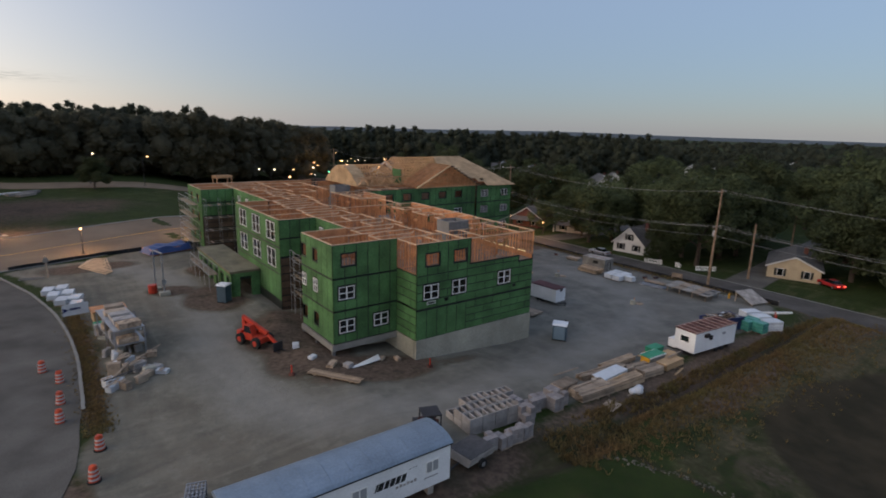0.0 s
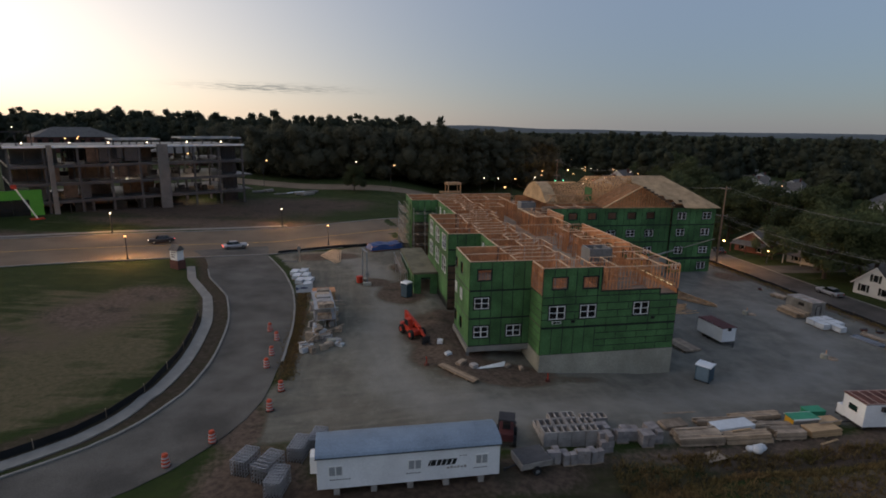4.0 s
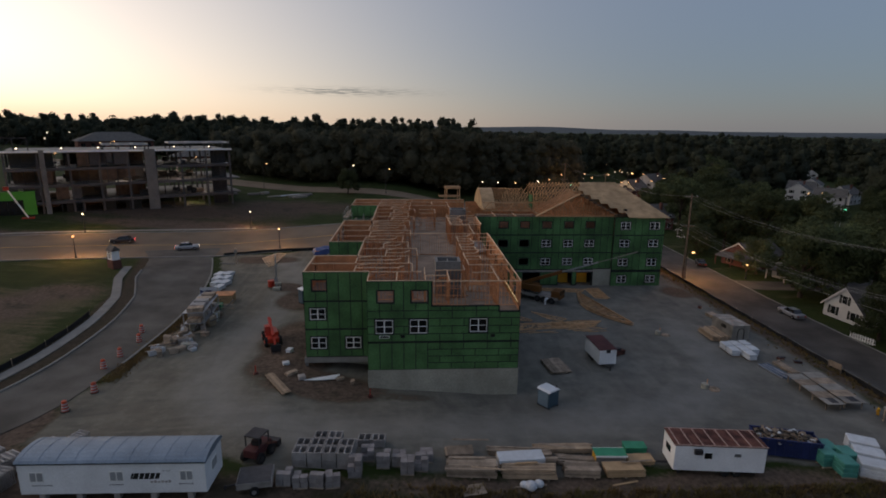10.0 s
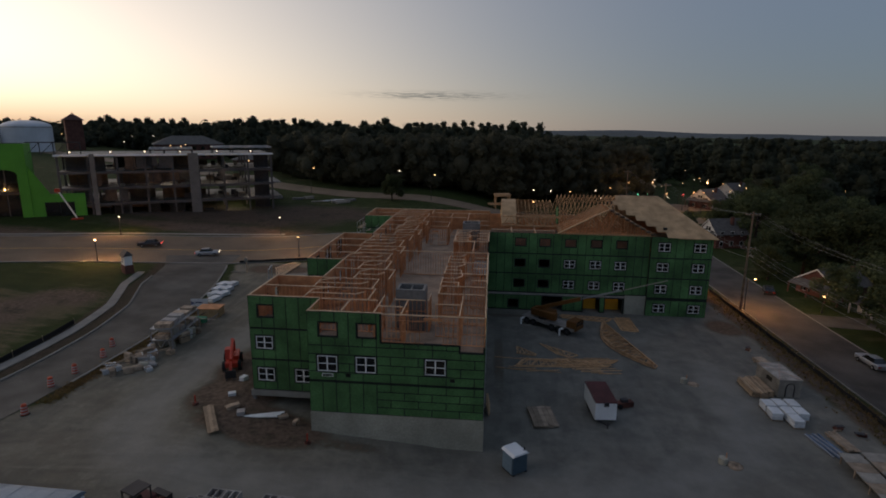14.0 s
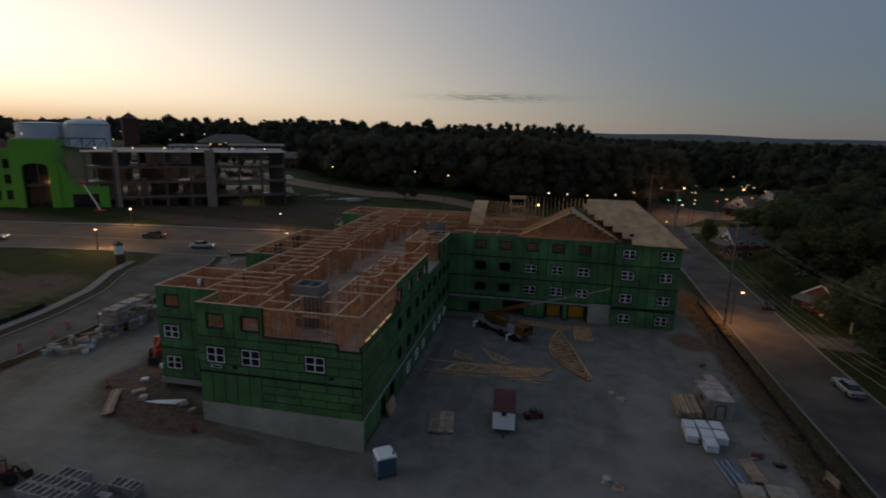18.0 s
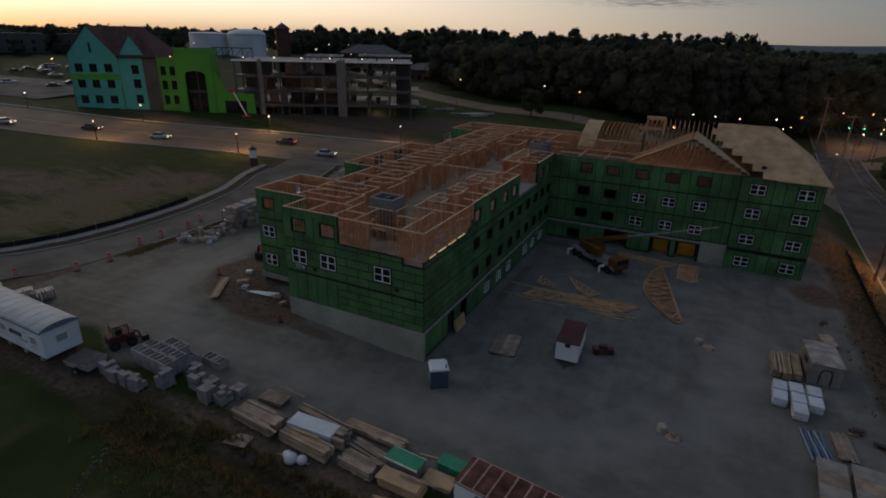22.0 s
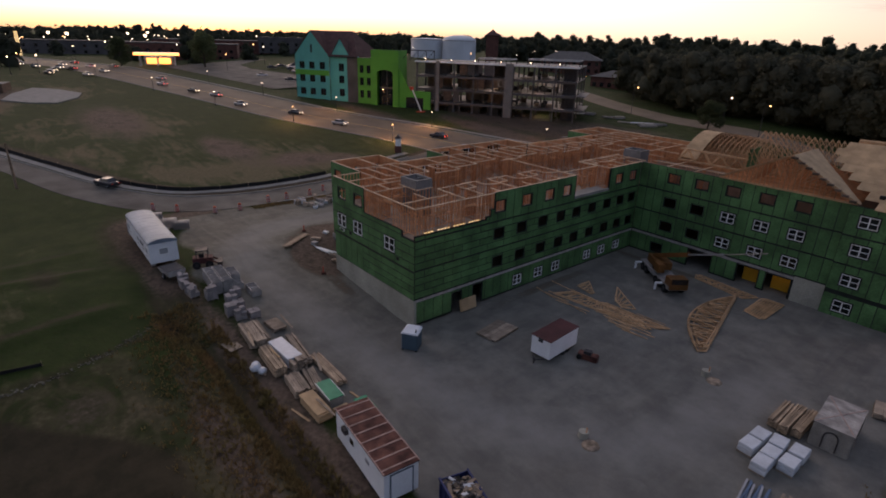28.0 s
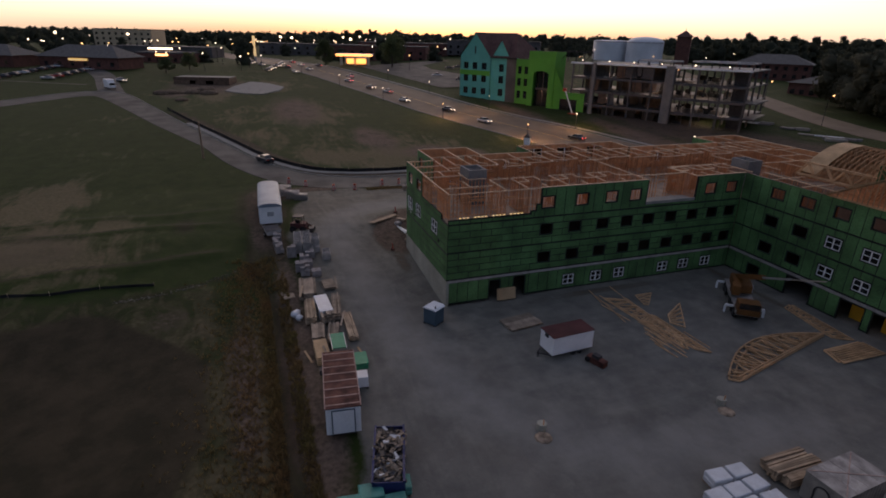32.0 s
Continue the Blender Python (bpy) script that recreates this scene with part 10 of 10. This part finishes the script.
def woods(name, label, seed, spots, leaf, per, mat="leaf_far", lobes=5):
    """A stand of trees as one mesh: for each spot (x, y, top, spread), rounded leaf masses edged with loose leaves."""
    rng = np.random.default_rng(seed)
    cen, rad = [], []
    for x, y, top, sp in spots:
        z = gz(x, y)
        h = max(5.0, top - z)
        for k in range(lobes):
            a, f = 2.4 * k + rng.uniform(0, 1), (k + 1) / lobes
            out = sp * 0.55 * (1.05 - f * 0.8)
            r = sp * rng.uniform(0.5, 0.72) * (1.0 if f < 0.9 else 0.85)
            cen.append((x + out * math.cos(a), y + out * math.sin(a), z + h * (0.25 + 0.75 * f) - r * 0.85))
            rad.append(r)
    cen, rad = np.array(cen), np.array(rad)
    ball = Shape().ball((0, 0, 0), 1.0, "leaf", 8, 5)
    bv = np.array(ball.v)
    bf = np.array([f if len(f) == 4 else (*f, f[2]) for f in ball.f])
    bv = bv[None] * rad[:, None, None] * (1 + 0.22 * rng.normal(size=(len(rad), len(bv), 1))) * np.array([0.70, 0.70, 0.66]) + cen[:, None]
    me = bpy.data.meshes.new(name)
    v, f = leaf_cloud(rng, cen, rad, np.full(len(cen), per), leaf, 0.9, 0.45)
    n = len(bv) * bv.shape[1]
    tri = [tuple(int(i) + k * bv.shape[1] for i in (q[:3] if q[2] == q[3] else q)) for k in range(len(bv)) for q in bf]
    me.from_pydata(np.concatenate([bv.reshape(-1, 3), v]).tolist(), [], tri + (f + n).tolist())
    me.polygons.foreach_set("use_smooth", [True] * len(tri) + [False] * len(f))
    me.materials.append(M[mat])
    me.update()
    return tagged(new(name, me), label, "woods", kind="stuff")


wr = random.Random(8)


def top_height(low, high):
    return low + (high - low) * wr.random() ** 1.6 + (2.0 if wr.random() < 0.06 else 0.0)


spots = []
for k in range(520):
    x = wr.uniform(-84, 66)
    y = 148 + 0.9 * max(0, x - 10) + 48 * wr.random() ** 1.3 + (14 if x < -66 else 0)
    dip = 3.2 * max(0, (x - 5) / 52) + 1.5 * math.sin(x * 0.11) ** 2
    spots.append((x, y, top_height(21.5, 26.5) - dip, wr.uniform(3.0, 6.2)))
woods("woods_north", "dense dark woods beyond the back road", 1, spots, 0.46, 120, "leaf_north")
spots = []
for k in range(1000):
    a, d = radians(wr.uniform(-38, 62)), wr.uniform(190, 520)
    x, y = -30 + d * math.sin(a), d * math.cos(a)
    if (y < 175 + 0.9 * max(0, x) and x < 110) or (x < -90 and y < 230) or cleared(x, y):
        continue
    spots.append((x, y, top_height(14, 22) + (4 + 8.5 * min(1.0, max(0.0, (d - 230) / 170)) if x < 40 else -3 + 4 * min(1.0, max(0.0, (d - 230) / 170))), wr.uniform(4.0, 7.5)))
woods("woods_far", "dark wooded land beyond", 2, spots, 0.75, 48)
spots = []
for k in range(1700):
    x, y = wr.uniform(150, 700), wr.uniform(-500, 620)
    if (x < 185 and y < 215) or cleared(x, y):
        continue
    spots.append((x, y, gz(x, y) + top_height(9, 17), wr.uniform(4.5, 8.5)))
woods("woods_east", "wooded suburb to the east", 3, spots, 0.85, 36)
spots = []
for k in range(420):
    x, y = wr.uniform(-720, -235), wr.uniform(-420, 420)
    if x > -440 and abs(y + 10 - 0.27 * (x + 236)) < 70 and wr.random() < 0.8:
        continue
    if abs(y - 8 - 0.28 * (x + 236)) < 20:
        continue
    spots.append((x, y, gz(x, y) + top_height(6, 13), wr.uniform(4, 7)))
for k in range(170):
    x, y = wr.uniform(-225, -80), wr.uniform(225, 420)
    spots.append((x, y, top_height(20, 27), wr.uniform(4, 7)))
woods("woods_west", "scattered trees among far buildings", 4, spots, 0.9, 36)
spots = []
for k in range(2600):
    a, d = radians(wr.uniform(-150, 110)), 650 + 1500 * wr.random() ** 1.2
    x, y = d * math.sin(a), d * math.cos(a)
    spots.append((x, y, gz(x, y) + top_height(9, 17), wr.uniform(12, 22)))
woods("woods_horizon", "dark wooded horizon", 6, spots, 2.6, 16, lobes=3)

# low hills on the horizon, the haze of distance painted in as blue
for a0, a1, d, h, seed in ((-115, 95, 3300, 16, 1), (-60, 40, 3800, 24, 2)):
    v, f = [], []
    n = 90
    for i in range(n + 1):
        a = radians(a0 + (a1 - a0) * i / n)
        taper = min(1, i / 12, (n - i) / 12)
        hh = h * taper * (0.55 + 0.3 * math.sin(i * 0.19 + seed) + 0.15 * math.sin(i * 0.53 + 2 * seed))
        for k, (dd, z) in enumerate(((d - 500, -12), (d, hh), (d + 500, -12))):
            v.append((dd * math.sin(a), dd * math.cos(a), z))
    for i in range(n):
        f += [(i * 3 + k, i * 3 + k + 1, i * 3 + k + 4, i * 3 + k + 3) for k in (0, 1)]
    ob = tagged(new("backdrop_hills", Shape().add(v, f, "haze_hill").mesh("backdrop_hills")), "low hills on the horizon, tinted blue with haze", "hills", kind="structure")

# ---- weeds and grass along the yard's southern edge ----
wg = np.random.default_rng(12)


def blades(name, label, pts, per, mat):
    """Tufts of thin upright stems that lean apart."""
    n = len(pts) * per
    c = np.repeat(np.array([(x, y, gz(x, y)) for x, y, h in pts]), per, axis=0)
    h = np.repeat(np.array([p[2] for p in pts]), per) * wg.uniform(0.5, 1.2, n)
    a = wg.uniform(0, 2 * math.pi, n)
    out = np.stack([np.cos(a), np.sin(a), np.zeros(n)], 1)
    across = np.stack([-np.sin(a), np.cos(a), np.zeros(n)], 1) * (0.018 + 0.03 * wg.random(n))[:, None]
    foot = c + out * (wg.random(n) * 0.16)[:, None]
    tip = foot + out * (h * wg.uniform(0.2, 0.8, n))[:, None] + np.array([0, 0, 1]) * h[:, None]
    v = np.stack([foot - across, foot + across, tip + across * 0.5, tip - across * 0.5], 1).reshape(-1, 3)
    tagged(new(name, cloud_mesh(name, v, np.arange(4 * n).reshape(-1, 4), mat)), label, "weeds", kind="stuff")


pts = []
for k in range(5200):
    x = wg.uniform(-16, 42)
    y = -17.3 + wg.normal() * 1.3 - (1.5 if x < -10 else 0)
    if y > -15.8:
        y = -15.8 - 0.8 * wg.random()
    if abs(y + 17.4) < 0.45 and x > -8:
        y -= 0.9
    pts.append((x, y, 0.1 + 0.4 * wg.random() ** 2.5))
blades("weeds_strip", "tall dry weeds along the ditch", pts, 8, "weeds")
pts = [(wg.uniform(-12, 50), -19.6 - abs(wg.normal()) * 2.2, wg.uniform(0.08, 0.28)) for k in range(3000)]
blades("weeds_field", "thin rough grass at the field's edge", pts, 5, "weeds")
pts = [(-41.4 + wg.normal() * 0.5, wg.uniform(0, 28), wg.uniform(0.06, 0.16)) for k in range(2600)]
blades("grass_verge", "short dark grass on the verge", pts, 5, "weeds")
pts = [(39.6 + wg.normal() * 1.5, wg.uniform(-10, 58), 0.08 + 0.35 * wg.random() ** 2) for k in range(2400)]
blades("weeds_bank", "rough brown growth on the bank by the street", pts, 6, "weeds")
